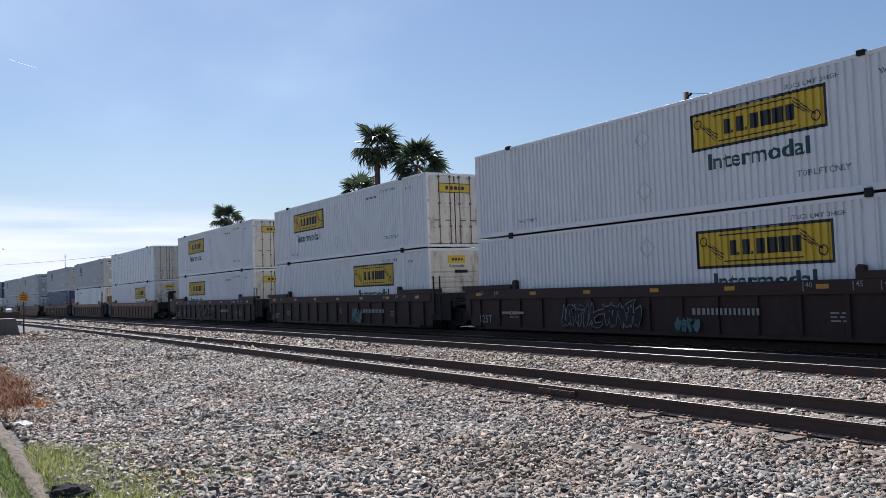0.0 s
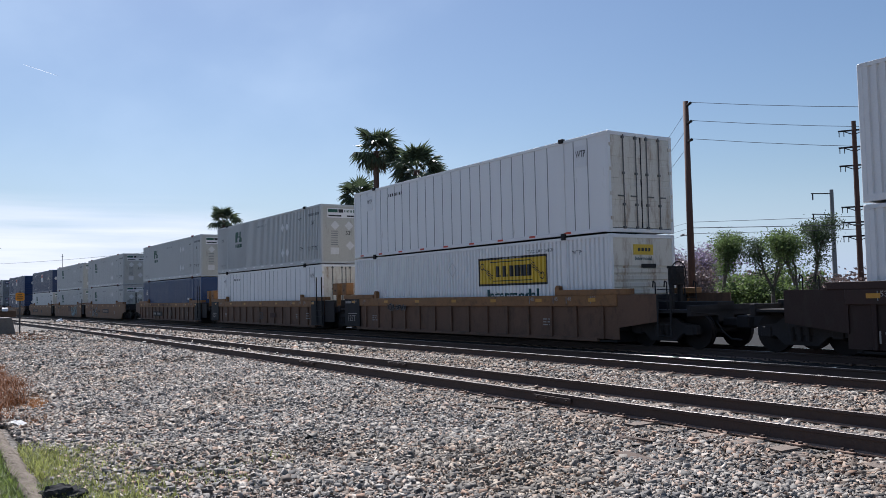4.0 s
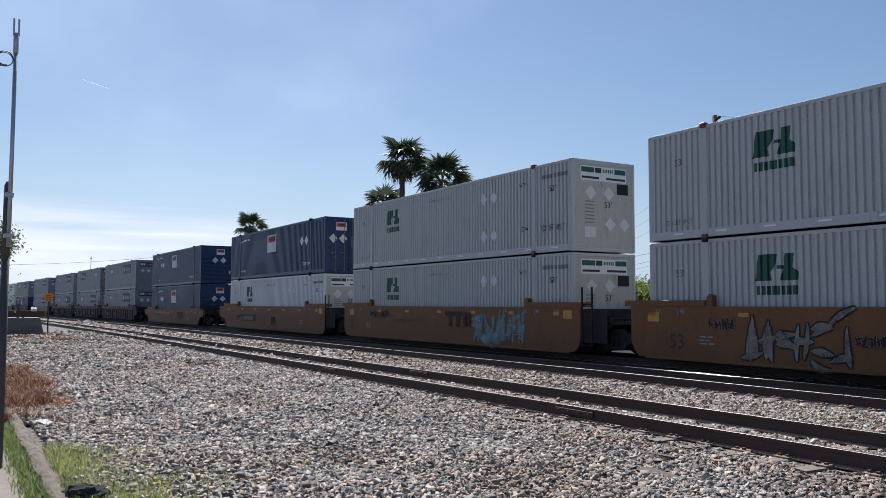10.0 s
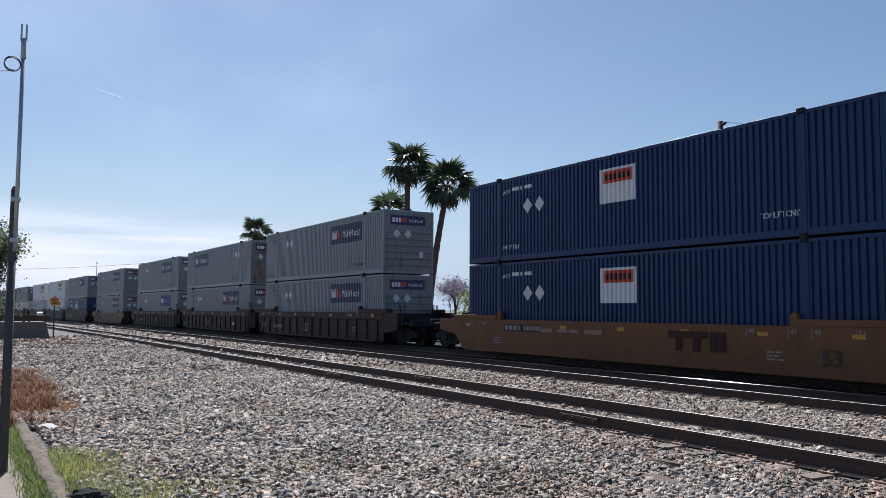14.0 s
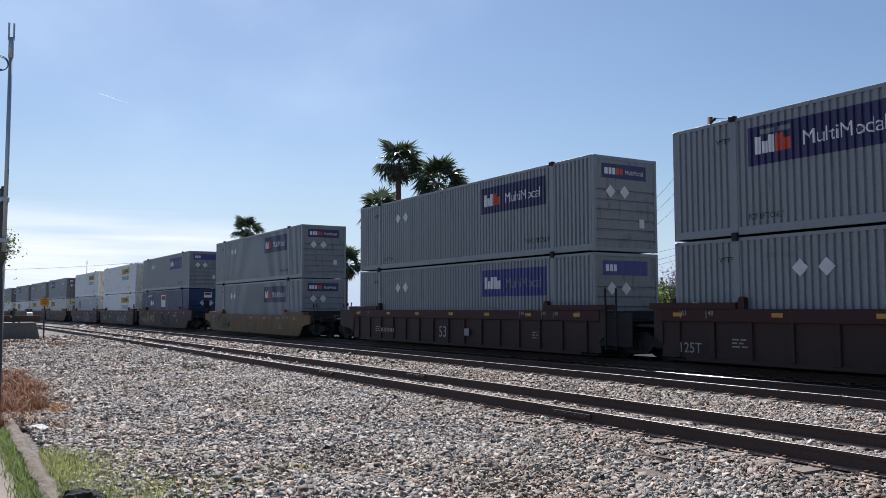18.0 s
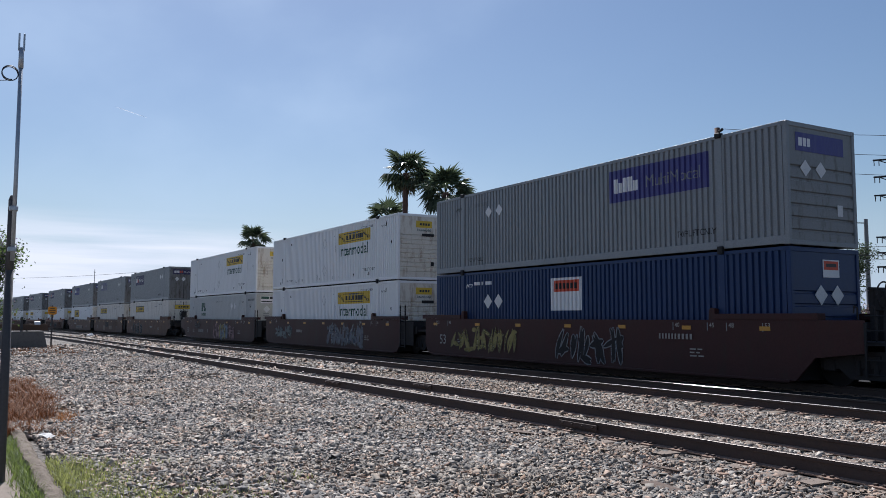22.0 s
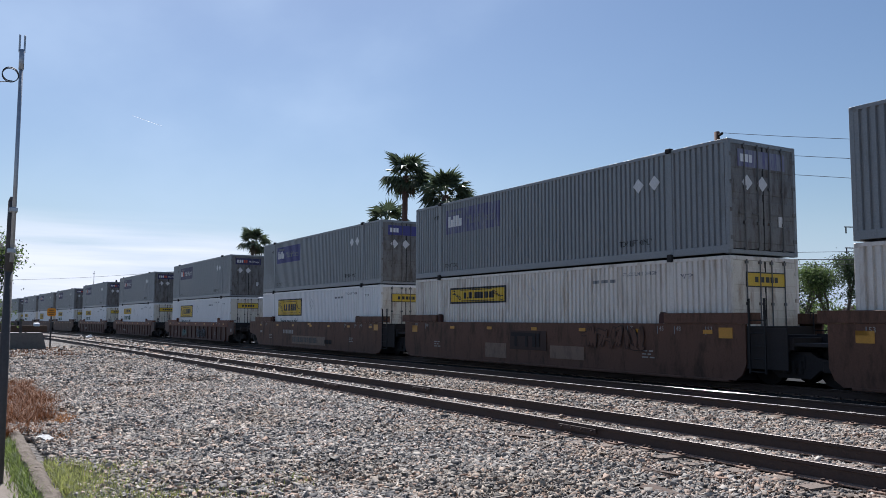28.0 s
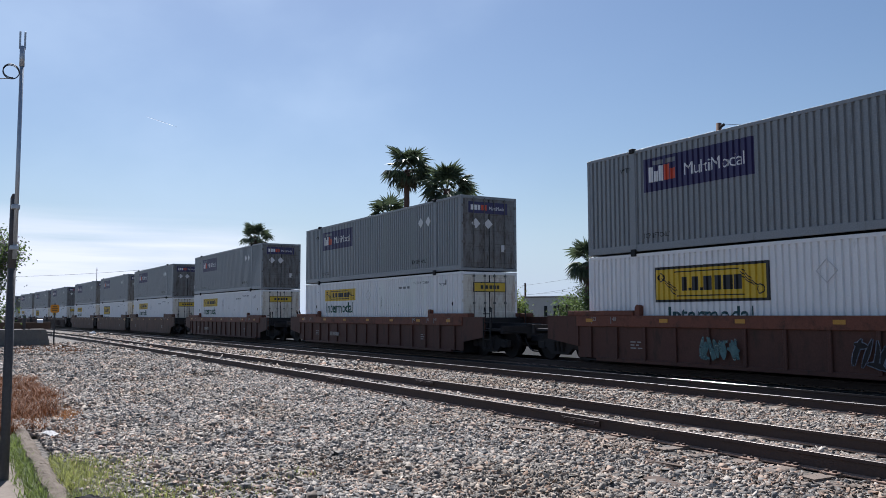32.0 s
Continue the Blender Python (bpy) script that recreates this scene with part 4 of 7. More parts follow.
def parcel_box(thing, doors_right, faded=False, low_logo=False):
    add_shell(thing, "grey", False)
    frame_of(thing, "grey", "casting", 0.22)
    m = both_ends(thing, doors_right, "grey_end", "fine", "grey_door")
    u = 2.4 if doors_right else 10.1
    sign = "sign_violet" if faded == "blue" else "sign_faded" if faded else "sign_purple"
    p = sheet_part("name_panel", u, u + 3.7, 1.64, 2.57, 0.004, sign, thing, "faded violet name panel with pale marks" if faded else "dark violet name panel with white and red marks")
    # plain blocks for the mark, thin letters for the plain word
    painted("emblem", "parcel_a", [block(0.0, 0, 0.17, 0.42), block(0.2, 0, 0.16, 0.29), block(0.38, 0, 0.16, 0.42)], u + 0.2, 1.9, "sign_white", p, 0.008)
    painted("emblem", "parcel_b", [block(0.0, 0, 0.2, 0.42), block(0.22, 0, 0.19, 0.29)], u + 0.77, 1.9, "sign_white" if faded else "sign_red", p, 0.008)
    lettering("lettering", "MultiModal", u + 1.5, 1.92, 0.33, "sign_grey" if faded else "sign_white", p, 1.95, 0.008)
    d = (13.0, 13.62) if doors_right else (3.72, 4.38)
    for x in d:
        diamond(x, 2.1, thing, 0.21)
    lettering("lettering", "TOP LIFT ONLY", 12.7 if not doors_right else 12.2, 0.42, 0.17, "sign_black", thing, 1.3)
    lettering("lettering", "TOP LIFT ONLY", 2.35, 0.36, 0.14, "sign_black", thing, 1.0)
    bars("fleet_number", 2.75, 2.36, [0.4, 0.35], 0.12, "sign_grey", thing)
    lettering("lettering", "WTP", 1.45, 2.3, 0.14, "sign_black", thing)
    out = 0.004 if doors_right else -0.018
    s = end_sign("end_sign", -0.95, 0.85, 2.22, 2.66, sign, thing, m, out, "violet sign across the top of the end")
    for a, b in ((-0.85, -0.72), (-0.68, -0.57), (-0.53, -0.42)):
        end_sign("emblem", a, b, 2.34, 2.54, "sign_white", s, None, out + 0.004)
    if not faded:
        for a, b in ((-0.38, -0.26), (-0.23, -0.12)):
            end_sign("emblem", a, b, 2.34, 2.54, "sign_red", s, None, out + 0.004)
        end_word("MultiModal", 0.0, 2.36, 0.14, "sign_white", s, None, out + 0.006, 0.72)
    for y in (-0.62, -0.05):
        end_diamond(y, 1.82, thing, m, out, 0.2)
    end_sign("data_plate", 0.55, 0.75, 0.75, 1.02, "placard", thing, m, out)


def end_diamond(y, z, thing, m, out, r=0.24):
    def make():
        bm = bmesh.new()
        plate(bm, [(-r, 0), (0, -r), (r, 0), (0, r)], -0.006, 0.0)
        return mesh_of("placard", bm, M["placard"])
    piece("placard", stored(("diamond_end", r), make), thing, m @ Matrix.Translation((HALF + out, y, z)) @ Matrix.Rotation(radians(90), 4, "Z"))


def freight_box(thing, paint="pale"):
    """Pale grey with a green emblem; closed end to the right."""
    add_shell(thing, paint, False)
    frame_of(thing, paint, "red_latch" if thing.name.endswith(("1", "3", "5")) else "casting", 0.24)
    m = both_ends(thing, False, "pale_end", "flat")
    painted("emblem", "freight", [[(0.0, 0), (0.5, 0.0), (0.46, 0.2), (0.56, 0.3), (0.62, 0.62), (0.14, 0.62)], block(0.6, 0.27, 0.2, 0.08), [(0.72, 0.0), (1.16, 0.0), (1.2, 0.18), (1.06, 0.3), (1.1, 0.62), (0.86, 0.62)]], 3.42, 1.8, "sign_green", thing, 0.006, "dark green emblem of slanted blocks")
    bars("emblem_line", 3.46, 1.47, [0.12, 0.13, 0.12, 0.12, 0.06, 0.11, 0.12, 0.11], 0.21, "sign_green", thing, 0.032)
    for x in (11.2, 11.84):
        diamond(x, 2.1, thing, 0.23)
        diamond(x, 0.76, thing, 0.23)
    dash = stored("dash", lambda: mesh_of("marking_dash", boxes((0, 0.34, -0.004, 0, 0, 0.05)), M["sign_white"]))
    for k in range(11):
        piece("marking_dash", dash, thing, pose(0.9 + 1.42 * k - HALF, -(WIDE / 2 + 0.003), 0.13))
    lettering("lettering", "53'", 15.0, 1.96, 0.2, "sign_black", thing)
    lettering("lettering", "53'", 0.95, 1.96, 0.2, "sign_grey", thing)
    lettering("lettering", "TOP LIFT ONLY", 14.5, 0.7, 0.2, "sign_black", thing, 1.25)
    lettering("lettering", "TOP LIFT ONLY", 0.6, 0.4, 0.14, "sign_grey", thing, 0.95)
    bars("fleet_number", 14.6, 2.4, [0.55, 0.1, 0.45], 0.13, "sign_grey", thing)
    lettering("lettering", "WARNING HIGH CUBE", 7.2, 2.4, 0.1, "sign_grey", thing, 1.5)
    lettering("lettering", "WTP", 13.35, 2.28, 0.13, "sign_black", thing)
    lettering("lettering", "DA", 13.5, 0.78, 0.16, "sign_black", thing)
    out = -0.018
    s = end_sign("end_sign", -0.95, 0.95, 2.24, 2.7, "sign_white", thing, m, out, "white sign with a green band on the end")
    for a, b in ((-0.92, -0.4), (0.45, 0.92)):
        end_sign("sign_band", a, b, 2.5, 2.66, "sign_green", s, None, out + 0.004)
    end_sign("emblem", -0.36, -0.1, 2.5, 2.66, "sign_black", s, None, out + 0.004)
    for k in range(6):
        end_sign("emblem_line", -0.04 + 0.075 * k, 0.0 + 0.075 * k, 2.52, 2.63, "sign_green", s, None, out + 0.004)
    for a, b in ((-0.9, -0.2), (0.1, 0.9)):
        end_sign("sign_line", a, b, 2.3, 2.37, "sign_black", s, None, out + 0.004)
    for y, z in ((-0.55, 1.86), (0.2, 1.86), (0.25, 0.88), (0.85, 0.88)):
        end_diamond(y, z, thing, m, out, 0.23)
    end_word("53'", 0.02, 1.4, 0.2, "sign_black", thing, m, -0.02)
    end_sign("data_plate", -0.8, -0.35, 0.45, 0.78, "placard", thing, m, out)
    end_sign("recess", 0.55, 1.02, 1.86, 2.2, "casting", thing, m, out)
    for k in range(7):
        end_sign("data_line", -0.76, -0.4, 0.9 + 0.11 * k, 0.94 + 0.11 * k, "sign_grey", thing, m, out)


def navy_box(thing, doors_right):
    add_shell(thing, "navy", False)
    frame_of(thing, "navy", "casting", 0.2)
    m = both_ends(thing, doors_right, "navy", "fine")
    p = sheet_part("name_panel", 7.28, 8.8, 1.47, 2.5, 0.004, "sign_white", thing, "white panel with a red-orange plaque")
    sheet_part("plaque", 7.4, 8.68, 2.06, 2.42, 0.007, "sign_red", p)
    bars("emblem", 7.52, 2.15, [0.13, 0.13, 0.13, 0.13, 0.13, 0.13], 0.18, "sign_black", p, 0.055, 0.01)
    d = (12.92, 13.57) if doors_right else (3.66, 4.32)
    for x in d:
        diamond(x, 1.82, thing, 0.26)
    lettering("lettering", "TOP LIFT ONLY", 13.0, 0.5, 0.14, "sign_white", thing, 1.15)
    lettering("lettering", "TOP LIFT ONLY", 2.2, 0.42, 0.14, "sign_white", thing, 1.0)
    bars("fleet_number", 2.75, 2.42, [0.4, 0.12, 0.4], 0.12, "sign_white", thing)
    lettering("lettering", "WTP", 2.15, 2.32, 0.16, "sign_white", thing)
    out = 0.004 if doors_right else -0.018
    for y in ((-0.72, 0.32) if doors_right else (-0.1,)):
        s = end_sign("end_sign", y, y + 0.62, 2.2, 2.62, "sign_white", thing, m, out, "white sign with a red-orange plaque")
        end_sign("plaque", y + 0.04, y + 0.58, 2.38, 2.59, "sign_red", s, None, out + 0.004)
        end_sign("emblem", y + 0.12, y + 0.5, 2.45, 2.53, "sign_black", s, None, out + 0.008)
    for y in ((-0.85, -0.3) if doors_right else (-0.2, 0.42)):
        end_diamond(y, 1.78, thing, m, out)
    if doors_right:
        end_sign("data_plate", 0.3, 0.75, 0.95, 1.2, "placard", thing, m, out)
        for k in range(5):
            end_sign("data_line", 0.15, 0.4 + 0.1 * (k % 3), 1.35 + 0.12 * k, 1.4 + 0.12 * k, "sign_grey", thing, m, out)
    else:
        end_sign("data_plate", 0.88, 0.98, 0.75, 1.0, "placard", thing, m, out)


def blue_box(thing):
    add_shell(thing, "blue", False)
    frame_of(thing, "blue", "casting", 0.2)
    both_ends(thing, False, "blue", "fine")
    lettering("lettering", "53", 1.0, 1.86, 0.35, "sign_white", thing)
    bars("fleet_number", 12.9, 1.36, [0.45, 0.12, 0.4], 0.14, "sign_white", thing)


def panel_box(thing):
    """White van-type box with wide smooth side panels and dark seams."""
    add_shell(thing, "white", True)
    frame_of(thing, "white", "casting", 0.12)
    m = both_ends(thing, True, "white_end", "flat")
    seam = stored("seam", lambda: mesh_of("seam", boxes((-0.012, 0.012, -0.006, 0.006, 0.14, TALL - 0.1)), M["sign_grey"]))
    u = 0.65
    while u < LONG - 0.3:
        if abs(u - 1.977) > 0.15 and abs(u - 14.177) > 0.15:
            piece("seam", seam, thing, pose(u - HALF, -(WIDE / 2 - 0.018), 0))
        u += 0.61
    for u in (1.25, 14.75):
        p = piece("marking_plate", stored("wtp", lambda: mesh_of("marking_plate", boxes((0, 0.5, -0.012, 0, 0, 0.62)), M["sign_white"])), thing, pose(u - HALF, -(WIDE / 2 - 0.02), 2.0))
        lettering("lettering", "WTP", u + 0.04, 2.28, 0.2, "sign_black", thing, 0.42, -0.002, True)
    bars("fleet_number", 3.2, 2.4, [0.4, 0.25, 0.25], 0.12, "sign_black", thing, 0.1, 0.002)
    mark = stored("marker", lambda: mesh_of("marker", boxes((0, 0.3, -0.004, 0, 0, 0.06)), M["sign_red"]))
    for k in range(9):
        piece("marker", mark, thing, pose(0.6 + 1.7 * k - HALF, -(WIDE / 2 + 0.004), 0.06))


# ---- well cars ----
def graffiti_mesh(seed, width, height, mat, grow):
    """Sprayed shapes: bent, tapering, pointed strokes that cross one another, no letters. grow widens them for the outline."""
    rng = random.Random(seed)
    bm = bmesh.new()
    x, k = 0.0, 0
    while x < width - 0.15:
        w = min(width - x, height * rng.uniform(0.4, 0.62))
        lean = rng.uniform(-0.25, 0.35) * w
        for _ in range(rng.choice((3, 4, 4))):
            flat = rng.random() < 0.35
            if flat:
                h0 = rng.uniform(0.1, 0.9) * height
                a, c = Vector((x - 0.1 * w, h0)), Vector((x + w * rng.uniform(0.8, 1.15), h0 + rng.uniform(-0.3, 0.3) * height))
            else:
                f = rng.uniform(0.1, 0.8) * w
                a, c = Vector((x + f - lean, rng.uniform(0.0, 0.15) * height)), Vector((x + f + lean + rng.uniform(-0.2, 0.2) * w, rng.uniform(0.75, 1.0) * height))
            mid = (a + c) / 2 + Vector((rng.uniform(-0.3, 0.3) * w, rng.uniform(-0.12, 0.12) * height))
            r = height * rng.uniform(0.05, 0.1)
            fat = rng.uniform(0.25, 0.6)
            left, right, n = [], [], 7
            for q in range(n + 1):
                f = q / n
                p = a * (1 - f) ** 2 + mid * 2 * f * (1 - f) + c * f * f
                d = ((mid - a) * (1 - f) + (c - mid) * f).normalized()
                wide = r * min(1.0, f / fat, (1 - f) / (1 - fat)) ** 0.6 + grow + 0.004
                left.append((p.x - d.y * wide, p.y + d.x * wide))
                right.append((p.x + d.y * wide, p.y - d.x * wide))
            k += 1
            y = -0.0004 * (k % 5)
            lv = [bm.verts.new((px, y, pz)) for px, pz in left]
            rv = [bm.verts.new((px, y, pz)) for px, pz in right]
            for q in range(n):
                bm.faces.new((lv[q], rv[q], rv[q + 1], lv[q + 1]))
        x += w * 0.9
    me = bpy.data.meshes.new("graffiti")
    bm.to_mesh(me)
    bm.free()
    me.materials.append(M[mat])
    return me


def side_word(text, u, z, height, mat, parent, y, width=None):
    mat = "sign_dust" if mat in ("sign_white", "sign_grey") else mat
    key = ("carword", text, height, mat, width)

    def make():
        me = word_mesh(text, height, width)
        me.materials.append(M[mat])
        return me
    piece("lettering", stored(key, make), parent, pose(u - HALF, y, z))


def side_bars(u, z, widths, height, mat, parent, y, gap=0.06):
    mat = "sign_dust" if mat in ("sign_white", "sign_grey") else mat
    def make():
        bm, at = bmesh.new(), 0.0
        rows = []
        for w in widths:
            n = max(1, round(w / (0.85 * height)))
            if mat in ("sign_dust", "sign_tan") and 0.135 < height < 0.3 and n > 1:
                rows += [w / n - 0.35 * height] * n
            else:
                rows.append(w)
        for w in rows:
            plate(bm, [(at, 0), (at + w, 0), (at + w, height), (at, height)], -0.003, 0.0)
            at += w + gap
        return mesh_of("car_number", bm, M[mat])
    piece("car_number", stored(("carbars", tuple(widths), height, mat, gap), make), parent, pose(u - HALF, y, z))


FILLS = {16: "spray8", 17: "spray9", 20: "spray6", 23: "spray1", 24: "sooty", 25: "spray7", 26: "spray5", 27: "spray3", 28: "spray1", 31: "spray4", 29: "spray3", 12: "spray2", 13: "spray2", 35: "spray2", 34: "brown", 22: "sooty"}
WHEEL_R = 0.46


def wheelset_mesh():
    bm = bmesh.new()
    for y in (-0.755, 0.755):
        s = 1 if y > 0 else -1
        tube(bm, (0, y - 0.06, 0), (0, y + 0.06, 0), WHEEL_R, WHEEL_R, 28)
        tube(bm, (0, y - s * 0.075, 0), (0, y - s * 0.05, 0), WHEEL_R + 0.027, WHEEL_R + 0.027, 28)
        tube(bm, (0, y + s * 0.06, 0), (0, y + s * 0.1, 0), 0.17, 0.12, 14)
        tube(bm, (0, y + s * 0.1, 0), (0, y + s * 0.32, 0), 0.085, 0.085, 12)
        for k in range(3):
            a = k * 2.094
            tube(bm, (0.05 * math.cos(a), y + s * 0.32, 0.05 * math.sin(a)), (0.05 * math.cos(a), y + s * 0.345, 0.05 * math.sin(a)), 0.02, seg=6)
    tube(bm, (0, -0.75, 0), (0, 0.75, 0), 0.08, seg=12)
    return mesh_of("wheelset", bm, M["wheel"])


def frame_mesh():
    bm = bmesh.new()
    plate(bm, [(-1.12, 0.4), (-1.12, 0.62), (-0.62, 0.68), (-0.45, 0.8), (0.45, 0.8), (0.62, 0.68), (1.12, 0.62), (1.12, 0.4), (0.66, 0.4), (0.42, 0.2), (-0.42, 0.2), (-0.66, 0.4)], -0.07, 0.07)
    for x in (-0.89, 0.89):
        box(bm, x - 0.14, x + 0.14, -0.1, 0.1, 0.36, 0.6, bevel=0.02)
    for x in (-0.2, 0.0, 0.2):
        tube(bm, (x, -0.1, 0.3), (x, -0.1, 0.6), 0.06, seg=8)
    return mesh_of("side_frame", bm, M["sooty"])


WHEELSETS = []


def add_truck(car, x):
    bol = stored("bolster", lambda: mesh_of("truck", boxes((-0.3, 0.3, -1.15, 1.15, 0.42, 0.72), (-0.12, 0.12, -0.2, 0.2, 0.7, 0.95), bevel=0.02), M["sooty"]))
    t = piece("truck", bol, car, pose(x, 0, RAISED), "sooty two-axle truck")
    side = stored("side_frame", frame_mesh)
    for y in (-1.05, 1.05):
        piece("side_frame", side, t, pose(0, y, 0))
    ws = stored("wheelset", wheelset_mesh)
    for k, dx in enumerate((-0.89, 0.89)):
        w = piece("wheelset", ws, t, pose(dx, 0, WHEEL_R), "wheels on their axle")
        WHEELSETS.append((k, w))


def ribbed_sides(car, paint, far_l, far_r):
    for s in (-1, 1):
        flip = turned(s > 0)
        wall = stored(("rib_wall", paint), lambda: mesh_of("side_wall", boxes((-8.45, 8.45, -1.43, -1.4, 0.28, 1.22), bevel=0.004), M[paint]))
        w = piece("side_wall", wall, car, flip)
        chord = stored(("chord", paint), lambda: mesh_of("top_chord", boxes((-8.45, 8.45, -1.5, -1.36, 1.2, 1.52), bevel=0.015), M[{"dark_maroon": "maroon", "maroon": "mineral", "ochre": "chord_ochre", "redbrown": "chord_rust"}[paint]]))
        piece("top_chord", chord, car, flip)
        sill = stored(("sill", paint), lambda: mesh_of("bottom_sill", boxes((-7.6, 7.6, -1.47, -1.3, 0.2, 0.31), bevel=0.01), M[paint]))
        piece("bottom_sill", sill, car, flip)
        rib = stored(("stiffener", paint), lambda: mesh_of("stiffener", boxes((-0.05, 0.05, -1.49, -1.43, 0.28, 1.21), bevel=0.012), M[paint]))
        for k in range(15):
            piece("stiffener", rib, w, pose((k - 7) * 1.12, 0, 0))
        ledge(car, flip, {"dark_maroon": "maroon", "maroon": "mineral", "ochre": "chord_ochre", "redbrown": "chord_rust"}[paint], 1.52, 0.16 if paint != "redbrown" else 0.14)
        if paint == "ochre":
            dark = stored("end_plate", lambda: mesh_of("end_plate", boxes((7.25, 8.72, -1.508, -1.46, 0.32, 1.5), bevel=0.01), M["end_black"]))
            for far, turn in ((far_r if s < 0 else far_l, 1), (far_l if s < 0 else far_r, -1)):
                if not far:
                    piece("end_plate", dark, car, flip @ Matrix.Diagonal((turn, 1, 1, 1)), "blue-black painted end panel")


def ledge(car, flip, paint, z, tall):
    def make():
        bm = boxes((6.0, 8.85, -1.5, -1.2, z, z + tall), bevel=0.008)
        return mesh_of("end_ledge", bm, M[paint])

    def stop():
        bm = bmesh.new()
        plate(bm, [(-0.09, 0.0), (0.1, 0.0), (0.1, 0.27), (-0.02, 0.3), (-0.08, 0.22)], -1.46, -1.31)
        return mesh_of("guide_block", bm, M["mineral" if paint == "brown" else paint])
    for x in (0, 1):
        m = flip @ (Matrix.Identity(4) if x else Matrix.Diagonal((-1, 1, 1, 1)))
        piece("end_ledge", stored(("ledge", paint, z, tall), make), car, m)
        piece("guide_block", stored(("guide", paint), stop), car, flip @ pose((5.88 if x else -5.88), 0, z))


def smooth_sides(car, paint, left_end, right_end):
    low = left_end.startswith("end") and right_end.startswith("end")
    top = 1.28 if low else 1.55
    far_l, far_r = left_end.startswith("end"), right_end.startswith("end")

    def make():
        bm = bmesh.new()
        right = [(8.25, 0.2), (8.75, 0.72), (9.9, 0.86), (9.9, top)] if far_r else [(8.3, 0.2), (8.5, 0.34), (8.62, 0.6), (8.62, top)]
        left = [(-9.9, top), (-9.9, 0.86), (-8.75, 0.72), (-8.25, 0.2)] if far_l else [(-8.62, top), (-8.62, 0.6), (-8.5, 0.34), (-8.3, 0.2)]
        plate(bm, right + left, -1.48, -1.42)
        return mesh_of("side_wall", bm, M[paint])
    lip = stored(("lip", paint), lambda: mesh_of("bottom_lip", boxes((-8.1, 8.1, -1.495, -1.3, 0.15, 0.215), bevel=0.01), M[paint]))
    for s in (-1, 1):
        m = Matrix.Identity(4) if s < 0 else Matrix.Diagonal((1, -1, 1, 1))
        w = piece("side_wall", stored(("smooth", paint, far_l, far_r), make), car, m)
        piece("bottom_lip", lip, w)
        ledge(car, turned(s > 0), paint, top + 0.002, 0.27 if paint == "brown" else 0.15)


def car_end(car, x, far, paint, wheel, kind):
    """The platform over a truck at one end; far: a coupled end with draft gear and steps."""
    s = 1 if x > 0 else -1
    m = Matrix.Identity(4) if s > 0 else turned(True)
    reach = 10.9 if far else 9.72
    deck = stored(("deck", far), lambda: mesh_of("end_platform", boxes((8.3, reach, -1.3, 1.3, 1.02, 1.1), (8.3, reach, -0.32, 0.32, 0.78, 1.3), (8.28, 8.42, -1.42, 1.42, 0.5, 1.5), (reach - 0.14, reach, -1.35, 1.35, 0.94, 1.22), bevel=0.012), M["sooty"]))
    piece("end_platform", deck, car, m)
    if kind == "ribbed":
        # end shear plate in the car's paint
        fin = stored(("fin", paint, far), lambda: mesh_of("end_wing", plate(bmesh.new(), [(8.4, 0.6), (9.9 if far else 8.7, 0.8), (9.9 if far else 8.7, 1.52), (8.4, 1.52)], -1.47, -1.41), M[paint]))
        for y in (0, 1):
            piece("end_wing", fin, car, m @ (Matrix.Identity(4) if y == 0 else Matrix.Diagonal((1, -1, 1, 1))))
    if not far:
        skirt = stored("end_skirt", lambda: mesh_of("end_skirt", boxes((8.4, 9.74, -1.44, -1.4, 0.5, 1.46), bevel=0.01), M["sooty"]))
        piece("end_skirt", skirt, car, m)
    if s > 0:
        wide = paint == "ochre" and not far
        x = 10.2 if far else (8.28 if wide else 9.0)
        piece("ladder", stored(("ladder", wide, far), lambda: make_ladder(0.3 if wide else 0.22, 2.62 if wide else 1.5 if far else 2.15)), car, pose(x, -1.54, 0), "black steel ladder and grab irons")
    elif far and paint == "ochre":
        piece("ladder", stored("tall_ladder", lambda: make_ladder(0.24, 2.45)), car, pose(-10.3, -1.4, 0), "tall steel ladder and grab irons")
    if s < 0 and paint == "ochre" and not far:
        for x in (-10.2, -9.25):
            piece("bracket_box", stored("bracket_box", bracket_box), car, pose(x, -1.2, 1.1), "orange steel bracket with a dark cut-out")
    rail_m = stored("stanchion", make_stanchion)
    if far:
        piece("stanchion", rail_m, car, pose(s * 9.6, -1.2, 1.1))
    piece("stanchion", rail_m, car, pose(s * 8.75, 0.9, 1.1))
    if far:
        coup = stored("coupler", make_coupler)
        piece("coupler", coup, car, m, "sooty knuckle coupler")
        hose = stored("hose", make_hose)
        piece("air_hose", hose, car, m)
    if wheel:
        piece("brake_stand", stored("brake_stand", lambda: mesh_of("brake_stand", boxes((-0.06, 0.06, -0.22, -0.1, 1.1, 2.25), (-0.06, 0.06, 0.1, 0.22, 1.1, 2.25), (-0.1, 0.22, -0.2, 0.12, 1.75, 2.2), (-0.05, 0.05, -0.3, 0.3, 2.2, 2.27), bevel=0.02), M["sooty"])), car, pose(s * 9.5, -0.3, 0) @ turned(s < 0))
        piece("hand_wheel", stored("hand_wheel", make_hand_wheel), car, pose(s * 9.75, -0.45, 2.1), "spoked brake hand wheel")


